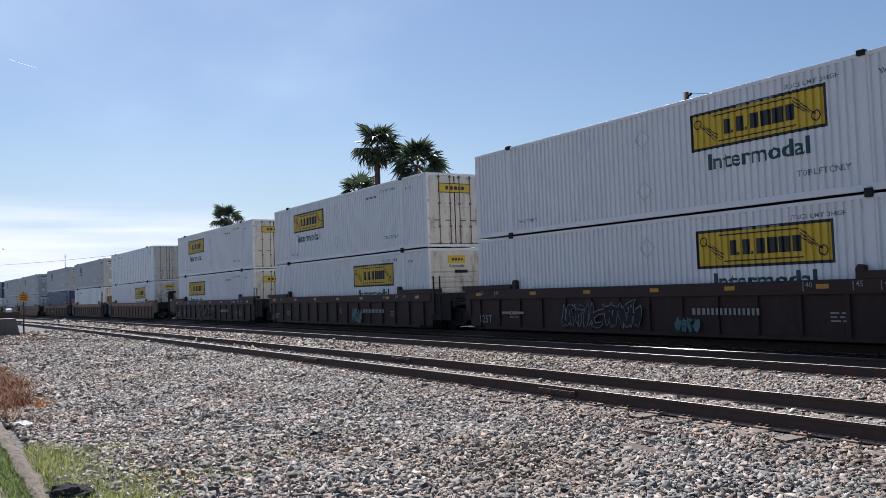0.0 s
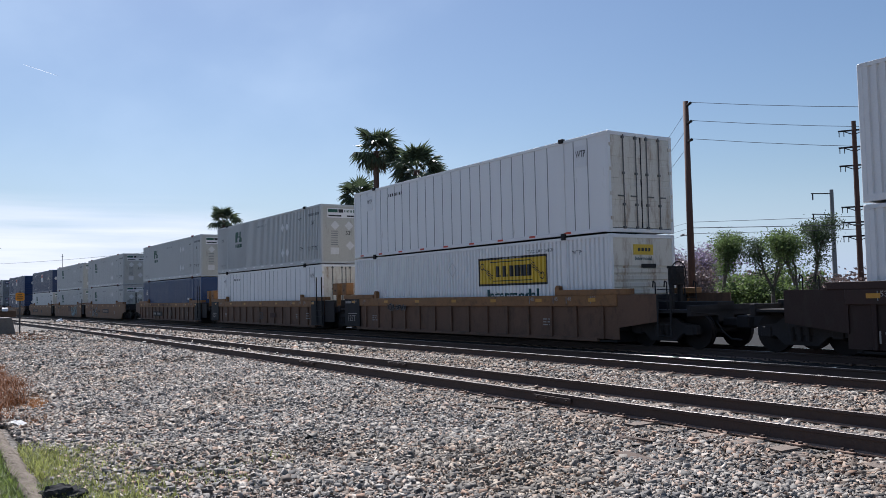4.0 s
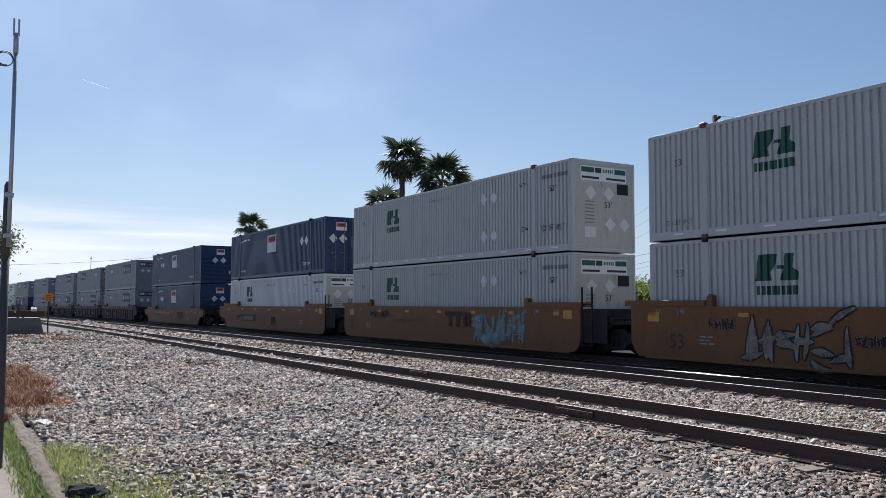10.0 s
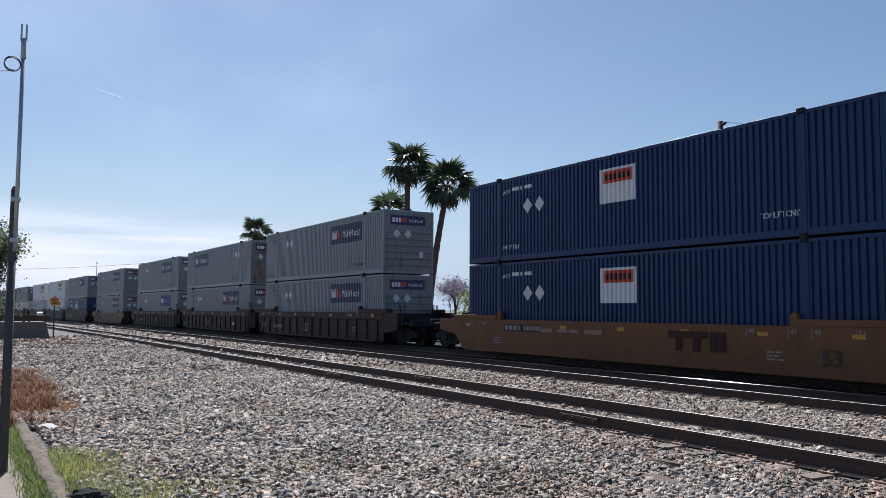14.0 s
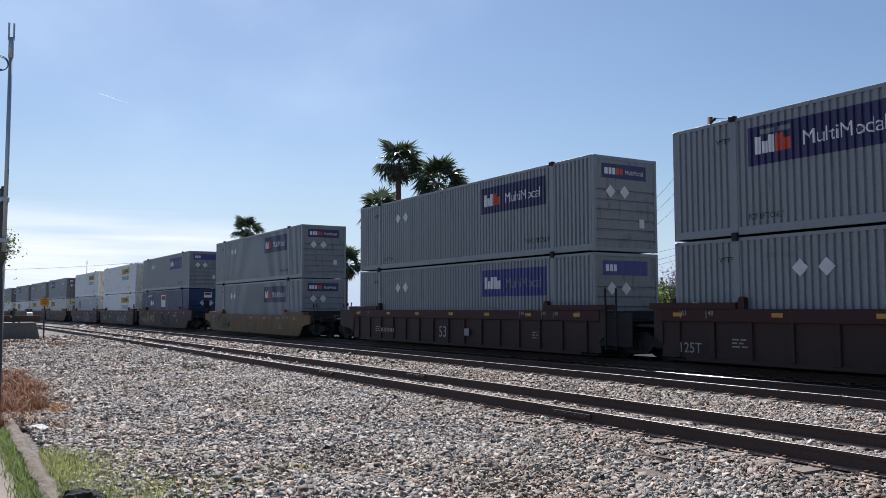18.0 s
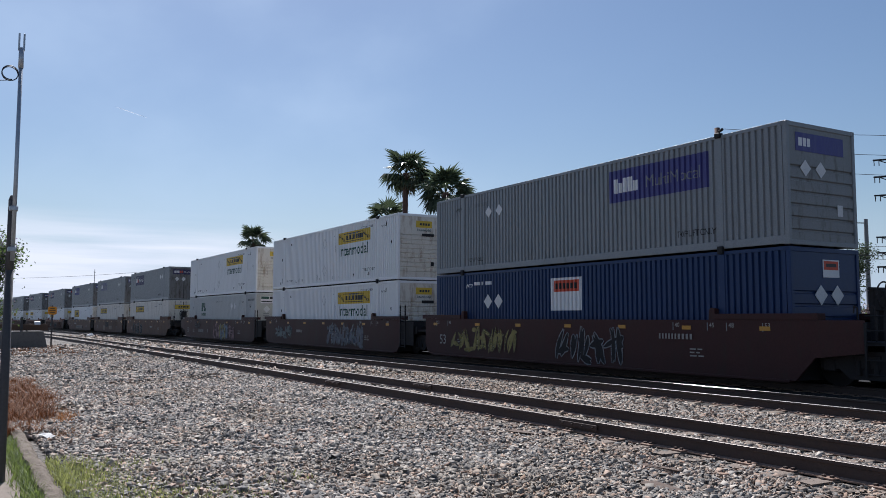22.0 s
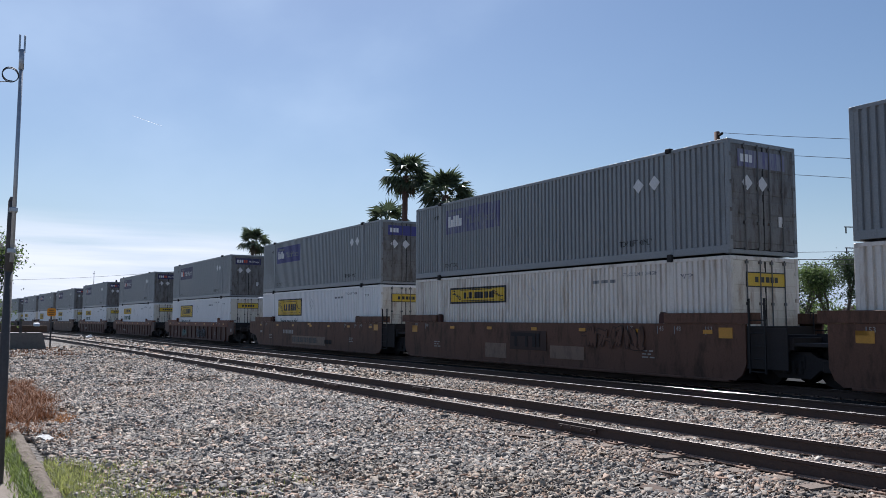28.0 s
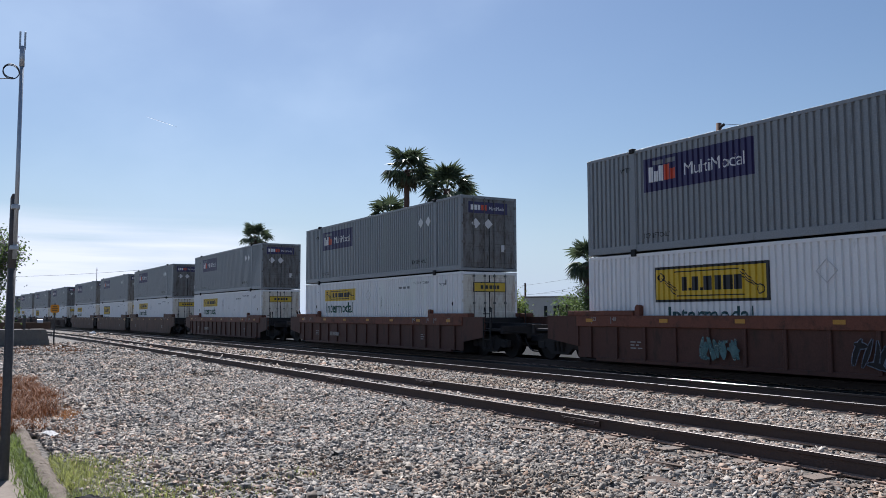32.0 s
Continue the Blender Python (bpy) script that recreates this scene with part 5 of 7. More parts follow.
def bracket_box():
    bm = boxes((-0.24, 0.24, -0.08, 0.3, 0.6, 1.14), (-0.05, 0.05, 0.0, 0.2, 0.0, 0.6), bevel=0.012)
    me = mesh_of("bracket_box", bm, M["chord_ochre"])
    me.materials.append(M["end_black"])
    dark = bmesh.new()
    dark.from_mesh(me)
    n = len(dark.faces)
    plate(dark, [(-0.07, 0.84), (0.0, 0.72), (0.07, 0.84)], -0.086, -0.079)
    dark.faces.ensure_lookup_table()
    for f in dark.faces[n:]:
        f.material_index = 1
    dark.to_mesh(me)
    dark.free()
    return me


def make_ladder(half, high):
    bm = bmesh.new()
    for x in (-half, half):
        box(bm, x - 0.022, x + 0.022, -0.02, 0.02, 0.4, high)
    for k in range(5):
        tube(bm, (-half, 0, 0.44 + 0.3 * k), (half, 0, 0.44 + 0.3 * k), 0.014, seg=6)
    return mesh_of("ladder", bm, M["casting"])


def make_stanchion():
    bm = bmesh.new()
    for x in (0.0, 0.4):
        tube(bm, (x, 0, 0), (x, 0, 0.72), 0.018, seg=6)
        tube(bm, (x, 0, 0.72), (x - 0.07, 0, 0.76), 0.018, seg=6)
        tube(bm, (x - 0.07, 0, 0.76), (x - 0.09, 0, 0.6), 0.018, seg=6)
    tube(bm, (0, 0, 0.3), (0.4, 0, 0.3), 0.014, seg=6)
    return mesh_of("stanchion", bm, M["sooty"])


def make_coupler():
    bm = boxes((10.85, 11.45, -0.12, 0.12, 0.66, 0.88), (11.35, 11.72, -0.2, 0.16, 0.62, 0.94), bevel=0.03)
    tube(bm, (10.9, -1.35, 1.05), (10.9, -0.3, 0.95), 0.02, seg=6)
    return mesh_of("coupler", bm, M["sooty"])


def make_hose():
    bm = bmesh.new()
    pts = [(10.9, -0.4, 0.8), (11.1, -0.42, 0.55), (11.35, -0.4, 0.36), (11.65, -0.36, 0.34)]
    for a, b in zip(pts, pts[1:]):
        tube(bm, a, b, 0.025, seg=6)
    return mesh_of("air_hose", bm, M["sooty"])


def make_hand_wheel():
    bm = bmesh.new()
    n = 20
    for k in range(n):
        a, b = 6.2832 * k / n, 6.2832 * (k + 1) / n
        tube(bm, (0, 0.28 * math.cos(a), 0.28 * math.sin(a)), (0, 0.28 * math.cos(b), 0.28 * math.sin(b)), 0.018, seg=5)
    for k in range(5):
        a = 6.2832 * k / 5
        tube(bm, (0, 0, 0), (0, 0.28 * math.cos(a), 0.28 * math.sin(a)), 0.012, seg=5)
    tube(bm, (-0.2, 0, 0), (0.03, 0, 0), 0.04, seg=8)
    return mesh_of("hand_wheel", bm, M["sooty"])


def make_car(kind, paint, left_end, right_end, marks, label):
    """One well unit. left_end, right_end: 'joint' (half of a shared truck), 'shared' (no truck of its own), or 'end'."""
    car = tagged(new("well_car"), label, "rail car", "double-stack well cars of the train")
    floor = stored("well_floor", lambda: mesh_of("well_floor", boxes((-8.2, 8.2, -1.38, 1.38, 0.2, 0.25), (-8.3, -8.15, -1.38, 1.38, 0.2, 1.2), (8.15, 8.3, -1.38, 1.38, 0.2, 1.2), (-7.7, -7.2, -1.3, 1.3, 0.25, 0.352), (-0.3, 0.3, -1.3, 1.3, 0.25, 0.352), (7.2, 7.7, -1.3, 1.3, 0.25, 0.352)), M["sooty"]))
    piece("well_floor", floor, car)
    if kind == "ribbed":
        ribbed_sides(car, paint, left_end.startswith("end"), right_end.startswith("end"))
    else:
        smooth_sides(car, paint, left_end, right_end)
    y = -1.512 if kind == "ribbed" else -1.486
    drop = -0.27 if kind != "ribbed" and left_end.startswith("end") and right_end.startswith("end") else 0.0
    for side, style in ((-1, left_end), (1, right_end)):
        car_end(car, side * 9.0, style.startswith("end"), paint, style == "end_brake", kind)
        if style != "shared":
            add_truck(car, side * 9.75)
    refl = stored("reflector", lambda: mesh_of("reflector", boxes((0, 0.3, -0.004, 0, 0, 0.1)), M["sign_orange"]))
    zr = (1.33 if kind == "ribbed" else 1.3) + drop
    for u in (0.1, 3.1, 5.6, 8.2, 10.6, 13.0, 15.4):
        piece("reflector", refl, car, pose(u - HALF, y, zr), "orange-yellow reflector strip")
    big = stored("big_reflector", lambda: mesh_of("reflector", boxes((0, 0.42, -0.004, 0, 0, 0.26)), M["sign_orange"]))
    if paint in ("brown", "yellow", "orange"):
        if right_end == "shared":
            piece("reflector", big, car, pose(15.9 - HALF, y, 1.2), "large orange-yellow reflector plate")
        if left_end == "joint":
            piece("reflector", big, car, pose(0.1 - HALF, y, 1.14), "large orange-yellow reflector plate")
    tick = stored("tick", lambda: mesh_of("tick_mark", boxes((0, 0.025, -0.003, 0, 0, 0.2)), M["sign_grey"]))
    for u, text in ((15.55, "53"), (14.5, "48"), (13.9, "45"), (12.75, "40"), (0.4, "53"), (1.25, "48")):
        piece("tick_mark", tick, car, pose(u - 0.07 - HALF, y, 1.28 + drop))
        side_word(text, u, 1.36 + drop, 0.12, "sign_grey", car, y - 0.003)
    for u, z in ((13.25, 0.62), (1.9, 0.6)):
        for k, w in enumerate((0.5, 0.34, 0.44)):
            side_bars(u, z + drop * 0.5 + 0.085 * k, [w * 0.45, w * 0.35], 0.035, "sign_dust", car, y - 0.002 if kind != "ribbed" else -1.434)
    for n, (what, *args) in enumerate(marks):
        lift = y - 0.004 - 0.004 * n
        if what == "word":
            side_word(args[0], args[1], args[2], args[3], args[4], car, lift, args[5] if len(args) > 5 else None)
        elif what == "bars":
            side_bars(args[0], args[1], args[2], args[3], args[4], car, lift)
        elif what == "spray":
            seed, u, z, w, h, mat = args
            g = piece("graffiti", stored(("spray", seed), lambda: graffiti_mesh(seed, w, h, mat, 0.035 * h)), car, pose(u - HALF, lift, z), "faded sprayed graffiti")
            piece("graffiti_fill", stored(("fill", seed), lambda: graffiti_mesh(seed, w, h, FILLS.get(seed, "sooty"), 0.0)), g, pose(0, -0.0026, 0))
    return car


# ---- the train ----
# right end of each unit's boxes at the start, upper box, lower box, car, ends, marks
MAROON = "dark maroon ribbed well car, grimy, with faded graffiti"
OCHRE = "grimy ochre ribbed well car with orange reflectors"
ORANGE = "orange-yellow smooth-sided well car with rusty grime"
YELLOW = "yellow smooth-sided well car with dirt along its edges"
MINERAL = "mineral red smooth-sided well car covered in graffiti"
BROWN = "grimy brown smooth-sided well car with orange reflectors"
RED = "red-brown ribbed well car with a rust-stained chord"


def std(num="125T", col="sign_grey"):
    return [("word", num, 0.35, 0.42, 0.26, col)]


UNITS = [
    (-7.9, ("hauler", False, "A"), ("hauler", False, "A"), "ribbed", "dark_maroon", "joint", "end", [("spray", 11, 4.6, 0.35, 3.2, 0.75, "spray0"), ("spray", 12, 9.0, 0.3, 0.8, 0.4, "spray2"), ("bars", 9.6, 0.75, [0.45, 0.5, 0.5, 0.5], 0.16, "sign_grey"), ("bars", 1.6, 0.72, [0.5, 0.6], 0.08, "sign_grey")] + std(), MAROON),
    (-27.4, ("hauler", True, "A"), ("hauler", False, "A"), "ribbed", "dark_maroon", "joint", "shared", [("spray", 13, 9.8, 0.35, 1.0, 0.6, "spray2"), ("word", "C", 8.6, 0.72, 0.22, "sign_grey"), ("bars", 10.9, 0.75, [0.45, 0.5, 0.5, 0.5], 0.16, "sign_grey")] + std(), MAROON),
    (-47.1, ("hauler", True, "A"), ("hauler", True, "A"), "ribbed", "dark_maroon", "end", "shared", [("spray", 14, 5.8, 0.3, 3.6, 0.8, "spray0"), ("word", "53", 14.1, 0.55, 0.36, "sign_grey"), ("bars", 10.6, 0.75, [0.45, 0.5, 0.5], 0.16, "sign_grey")] + std(), MAROON),
    (-70.65, ("panel",), ("hauler", False, "A"), "ribbed", "ochre", "joint", "end_brake", [("spray", 15, 3.4, 1.0, 1.6, 0.3, "spray0"), ("word", "125T", -0.24, 0.54, 0.26, "sign_white"), ("bars", -0.25, 0.86, [0.85], 0.03, "sign_grey"), ("bars", -0.5, 1.32, [0.12, 0.4], 0.1, "sign_grey")], OCHRE),
    (-90.42, ("freight",), ("panel",), "ribbed", "ochre", "joint", "shared", [("word", "53", 8.2, 0.5, 0.42, "sign_black"), ("word", "C", 8.7, 1.3, 0.16, "sign_black"), ("bars", 9.9, 0.62, [0.2, 0.2, 0.2], 0.26, "mineral"), ("word", "125T", -0.24, 0.54, 0.26, "sign_white"), ("bars", 14.75, 0.62, [0.5], 0.04, "sign_grey"), ("bars", 14.8, 0.74, [0.3], 0.04, "sign_grey"), ("bars", 14.8, 0.86, [0.35], 0.04, "sign_grey")], OCHRE),
    (-110.18, ("freight",), ("blue",), "ribbed", "ochre", "end", "shared", [("word", "53", 8.98, 0.56, 0.42, "sign_black"), ("bars", 4.22, 0.52, [2.65], 0.34, "end_black"), ("bars", 4.32, 0.61, [0.12, 0.13, 0.13, 0.14], 0.16, "sign_white"), ("bars", 5.4, 0.61, [0.12, 0.12, 0.12, 0.12, 0.12, 0.12], 0.16, "sign_white"), ("word", "DREAMCATCHERS", 2.65, 1.26, 0.22, "mineral", 3.15), ("word", "DREAMCATCHERS", 6.22, 1.26, 0.22, "mineral", 3.05)], OCHRE),
    (-133.9, ("freight",), ("freight",), "smooth", "orange", "joint", "end", [("spray", 16, 3.2, 0.22, 2.9, 1.15, "sooty"), ("word", "53", 0.9, 0.46, 0.38, "sign_black"), ("spray", 41, 2.2, 0.95, 0.8, 0.35, "sign_tan"), ("spray", 42, 6.1, 0.7, 0.9, 0.3, "sign_tan"), ("bars", 8.35, 0.66, [2.75], 0.38, "maroon"), ("bars", 8.5, 0.74, [1.0, 1.3], 0.2, "sign_tan"), ("word", "A", 7.7, 0.85, 0.2, "sign_black")], ORANGE),
    (-153.3, ("freight",), ("freight",), "smooth", "orange", "joint", "shared", [("spray", 17, 10.76, 0.3, 3.1, 1.15, "spray2"), ("bars", 8.84, 1.2, [1.25], 0.17, "mineral"), ("bars", 9.1, 0.8, [0.2], 0.4, "mineral"), ("bars", 9.65, 0.8, [0.2], 0.4, "mineral"), ("bars", 10.15, 0.82, [0.2, 0.2], 0.52, "mineral"), ("word", "53", 0.02, 0.5, 0.4, "sign_black"), ("word", "C", 6.6, 0.92, 0.22, "sign_black"), ("bars", 4.65, 0.96, [0.5, 0.4, 0.5], 0.05, "brown"), ("bars", 4.65, 0.88, [0.6, 0.5], 0.04, "brown"), ("spray", 18, 2.3, 1.0, 0.8, 0.4, "sign_tan"), ("spray", 43, 3.4, 1.05, 0.8, 0.35, "sign_tan")], ORANGE),
    (-172.95, ("navy", True), ("freight", "pale_white"), "smooth", "orange", "end_brake", "shared", [("word", "53", 0.25, 0.42, 0.38, "sign_black"), ("spray", 19, 2.0, 0.55, 1.0, 0.6, "spray0"), ("spray", 22, 8.7, 0.4, 0.8, 0.6, "sign_black"), ("bars", 3.3, 0.62, [2.7], 0.4, "maroon"), ("bars", 3.45, 0.7, [0.95, 1.25], 0.22, "sign_tan")], ORANGE),
    (-196.7, ("navy", False), ("navy", False), "smooth", "orange", "end", "end", [("bars", 2.58, 0.9, [2.0], 0.23, "maroon"), ("bars", 2.64, 0.94, [0.16, 0.18, 0.18, 0.2], 0.15, "sign_white"), ("bars", 3.72, 0.94, [0.1, 0.1, 0.1, 0.1, 0.1, 0.1], 0.15, "sign_white"), ("bars", 4.66, 0.9, [0.55], 0.13, "sign_tan"), ("bars", 5.5, 0.92, [0.5, 0.45], 0.1, "sign_tan"), ("bars", 6.8, 0.9, [0.8], 0.13, "sign_tan"), ("bars", 10.2, 0.92, [1.3], 0.17, "mineral"), ("bars", 10.45, 0.58, [0.2], 0.36, "mineral"), ("bars", 11.05, 0.58, [0.2], 0.36, "mineral"), ("bars", 11.6, 0.6, [0.2, 0.2], 0.48, "mineral"), ("word", "53", 14.7, 0.42, 0.36, "sign_black")], ORANGE),
    (-220.1, ("parcel", False), ("parcel", False), "ribbed", "maroon", "joint", "end", [("bars", 2.5, 0.6, [0.6, 0.8], 0.2, "sign_white"), ("word", "53", 7.2, 0.5, 0.42, "sign_grey"), ("word", "125T", 0.3, 0.62, 0.26, "sign_white")], MAROON),
    (-239.4, ("parcel", True), ("parcel", False), "ribbed", "maroon", "joint", "shared", [("word", "58", 6.9, 0.5, 0.42, "sign_white"), ("bars", 10.7, 0.55, [0.42], 0.42, "ochre"), ("bars", 13.3, 0.62, [0.5], 0.2, "sign_orange")] + std(), MAROON),
    (-258.7, ("parcel", False), ("parcel", False, "blue"), "ribbed", "maroon", "end", "shared", [("word", "53", 7.5, 0.5, 0.42, "sign_white"), ("bars", 2.6, 0.6, [0.5, 0.7], 0.16, "sign_grey"), ("bars", 9.3, 0.6, [0.3], 0.26, "sign_grey")], MAROON),
    (-282.2, ("parcel", False), ("parcel", False), "smooth", "yellow", "end", "end", [("bars", 0.4, 0.84, [0.4, 3.2], 0.1, "spray2"), ("spray", 20, 0.8, 0.36, 3.3, 0.92, "sooty"), ("bars", 3.68, 0.86, [2.6], 0.4, "orange"), ("bars", 3.95, 0.94, [0.24, 0.22, 0.24, 0.2, 0.1, 0.2, 0.2, 0.2, 0.2], 0.2, "sign_black"), ("bars", 7.4, 0.8, [1.2], 0.14, "ochre")], YELLOW),
    (-305.55, ("parcel", False, "blue"), ("navy", False), "smooth", "mineral", "joint", "end_brake", [("word", "53", 0.6, 0.6, 0.36, "sign_white"), ("spray", 23, 1.5, 0.35, 4.2, 0.95, "maroon"), ("spray", 24, 7.9, 0.25, 2.9, 1.1, "spray0"), ("bars", 12.2, 1.05, [0.2, 0.2, 0.2, 0.5], 0.14, "sign_grey")], MINERAL),
    (-325.05, ("hauler", False, "B"), ("hauler", False, "B"), "smooth", "mineral", "joint", "shared", [("spray", 25, 8.9, 0.25, 4.2, 1.15, "spray5"), ("spray", 26, 1.2, 0.5, 2.6, 0.7, "spray5"), ("bars", 4.6, 0.85, [0.5, 0.3], 0.14, "sign_grey")], MINERAL),
    (-344.4, ("hauler", False, "B"), ("freight",), "smooth", "mineral", "end", "shared", [("word", "53", 0.3, 0.55, 0.36, "sign_white"), ("spray", 27, 7.5, 0.2, 1.5, 1.0, "spray3"), ("spray", 28, 9.0, 0.15, 2.0, 1.25, "spray1"), ("spray", 31, 9.3, 0.2, 1.8, 1.1, "spray4"), ("spray", 29, 11.3, 0.2, 1.2, 0.9, "spray3"), ("bars", 3.6, 0.6, [0.6, 0.9], 0.2, "sign_grey"), ("word", "A", 6.0, 0.6, 0.26, "sign_white"), ("spray", 30, 2.6, 0.9, 1.6, 0.5, "spray0")], MINERAL),
    (-367.75, ("parcel", True), ("hauler", True, "C"), "smooth", "brown", "joint", "end_brake", [("spray", 32, 3.9, 0.1, 3.0, 1.2, "spray0"), ("spray", 33, 2.6, 0.3, 1.0, 0.9, "sign_black"), ("bars", 10.2, 0.8, [0.5, 0.4], 0.14, "sign_grey")], BROWN),
    (-387.15, ("parcel", True, True), ("hauler", True, "C"), "smooth", "brown", "joint", "shared", [("bars", 5.5, 0.34, [1.3], 0.5, "patch"), ("bars", 9.2, 0.44, [1.65], 0.4, "patch"), ("bars", 7.02, 0.66, [2.0], 0.62, "maroon"), ("bars", 7.1, 1.1, [1.2], 0.12, "sooty"), ("bars", 7.3, 0.76, [0.14], 0.34, "sooty"), ("bars", 7.9, 0.76, [0.14], 0.34, "sooty"), ("bars", 8.3, 0.76, [0.16, 0.16], 0.44, "sooty"), ("spray", 34, 10.8, 0.8, 2.6, 0.7, "maroon")], BROWN),
    (-406.6, ("parcel", True, "blue"), ("hauler", True, "A"), "smooth", "brown", "end", "shared", [("bars", 4.23, 0.9, [0.2, 0.1, 0.22, 0.1, 0.2, 0.2, 0.2], 0.2, "sign_grey"), ("bars", 5.65, 0.36, [4.7], 0.44, "patch"), ("bars", 5.75, 0.46, [0.12, 0.05, 0.14, 0.1, 0.12, 0.16, 0.05, 0.12, 0.1, 0.14, 0.12, 0.2, 0.12, 0.05, 0.14, 0.1, 0.12, 0.14, 0.1, 0.12, 0.05], 0.26, "sign_black"), ("bars", 10.3, 0.46, [0.14, 0.1, 0.14, 0.12, 0.14], 0.2, "sooty"), ("bars", 8.0, 1.38, [0.4], 0.1, "sign_orange"), ("bars", 0.3, 0.9, [0.35], 0.12, "sign_white")], BROWN),
    (-429.7, ("parcel", True), ("hauler", True, "A"), "ribbed", "redbrown", "end", "end", [("spray", 35, 4.5, 0.4, 1.3, 0.6, "spray2"), ("bars", 17.25, 0.9, [0.22], 0.2, "sign_grey"), ("spray", 36, 8.7, 0.4, 2.4, 0.66, "spray4")], RED),
    (-453.2, ("parcel", True), ("hauler", True, "B"), "ribbed", "redbrown", "end", "end", [("bars", 4.0, 0.6, [0.5, 0.7], 0.18, "sign_grey")], RED),
    (-476.95, ("parcel", True), ("hauler", True, "B"), "ribbed", "redbrown", "end", "end", [("bars", 4.0, 0.6, [0.5, 0.7], 0.18, "sign_grey")], RED),
    (-500.4, ("parcel", True), ("hauler", True, "B"), "smooth", "brown", "joint", "end", [], BROWN),
    (-519.9, ("parcel", True), ("hauler", True, "A"), "smooth", "brown", "joint", "shared", [], BROWN),
    (-539.4, ("parcel", True), ("hauler", True, "B"), "smooth", "brown", "end", "shared", [], BROWN),
    (-562.9, ("parcel", True), ("hauler", True, "A"), "ribbed", "maroon", "joint", "end", [], MAROON),
    (-582.4, ("parcel", True), ("hauler", True, "A"), "ribbed", "maroon", "joint", "shared", [], MAROON),
    (-601.9, ("parcel", True), ("hauler", True, "B"), "ribbed", "maroon", "end", "shared", [], MAROON),
    (-625.4, ("parcel", True), ("hauler", True, "A"), "ribbed", "redbrown", "end", "end", [], RED),
]
BOXES = {
    "hauler": (white_hauler, "white corrugated container with a yellow name panel", "white stacked containers"),
    "freight": (freight_box, "pale grey corrugated container with a green emblem", "pale grey stacked containers"),
    "parcel": (parcel_box, "grey corrugated container with a violet name panel", "grey stacked containers"),
    "navy": (navy_box, "navy blue corrugated container with a red and white sign", "navy stacked containers"),
    "blue": (blue_box, "plain blue corrugated container in the well", ""),
    "panel": (panel_box, "white smooth-panelled container with dark seams", "white panelled containers"),
}
MOVING = []


def make_train():
    for right, upper, lower, kind, paint, le, re, marks, label in UNITS:
        MOVING.append((make_car(kind, paint, le, re, marks, label), right - HALF + AHEAD, 0.0))
        for level, spec in ((3.25 - TALL, lower), (3.29, upper)):
            fn, text, group = BOXES[spec[0]]
            if spec[0] == "parcel" and len(spec) > 2:
                text = "grey corrugated container with a violet-blue panel" if spec[2] == "blue" else "grey corrugated container with a sun-bleached violet panel"
            thing = tagged(new("container"), text + (", on top" if level > 1 else ", below"), "container", group)
            fn(thing, *spec[1:])
            MOVING.append((thing, right - HALF + AHEAD, level))


def train_rows(offset, level):
    rows = []
    for k in range(17):
        t = 2.0 * k
        rows.append((t, on_track(offset + SPEED * t, TRAIN_Y, level)))
    return rows


# ---- beside the tracks ----
def blades(name, spots, material, label, category, wide=0.012, most=1.1):
    """Grass or weeds: bent two-piece blades, joined."""
    rng = random.Random(name)
    verts, faces = [], []
    for x, y, h in spots:
        a = rng.uniform(0, 6.283)
        lean = rng.uniform(0.15, most) * h
        dx, dy = math.cos(a), math.sin(a)
        w = wide * rng.uniform(0.6, 1.3)
        px, py = -dy * w, dx * w
        z = fall(x) - 0.01
        o = len(verts)
        verts += [(x - px, y - py, z), (x + px, y + py, z), (x + dx * lean * 0.35 + px * 0.8, y + dy * lean * 0.35 + py * 0.8, z + h * 0.6), (x + dx * lean * 0.35 - px * 0.8, y + dy * lean * 0.35 - py * 0.8, z + h * 0.6), (x + dx * lean, y + dy * lean, z + h)]
        faces += [(o, o + 1, o + 2, o + 3), (o + 3, o + 2, o + 4)]
    tagged(new(name, mesh_from(name, verts, faces, material)), label, category, kind="stuff")


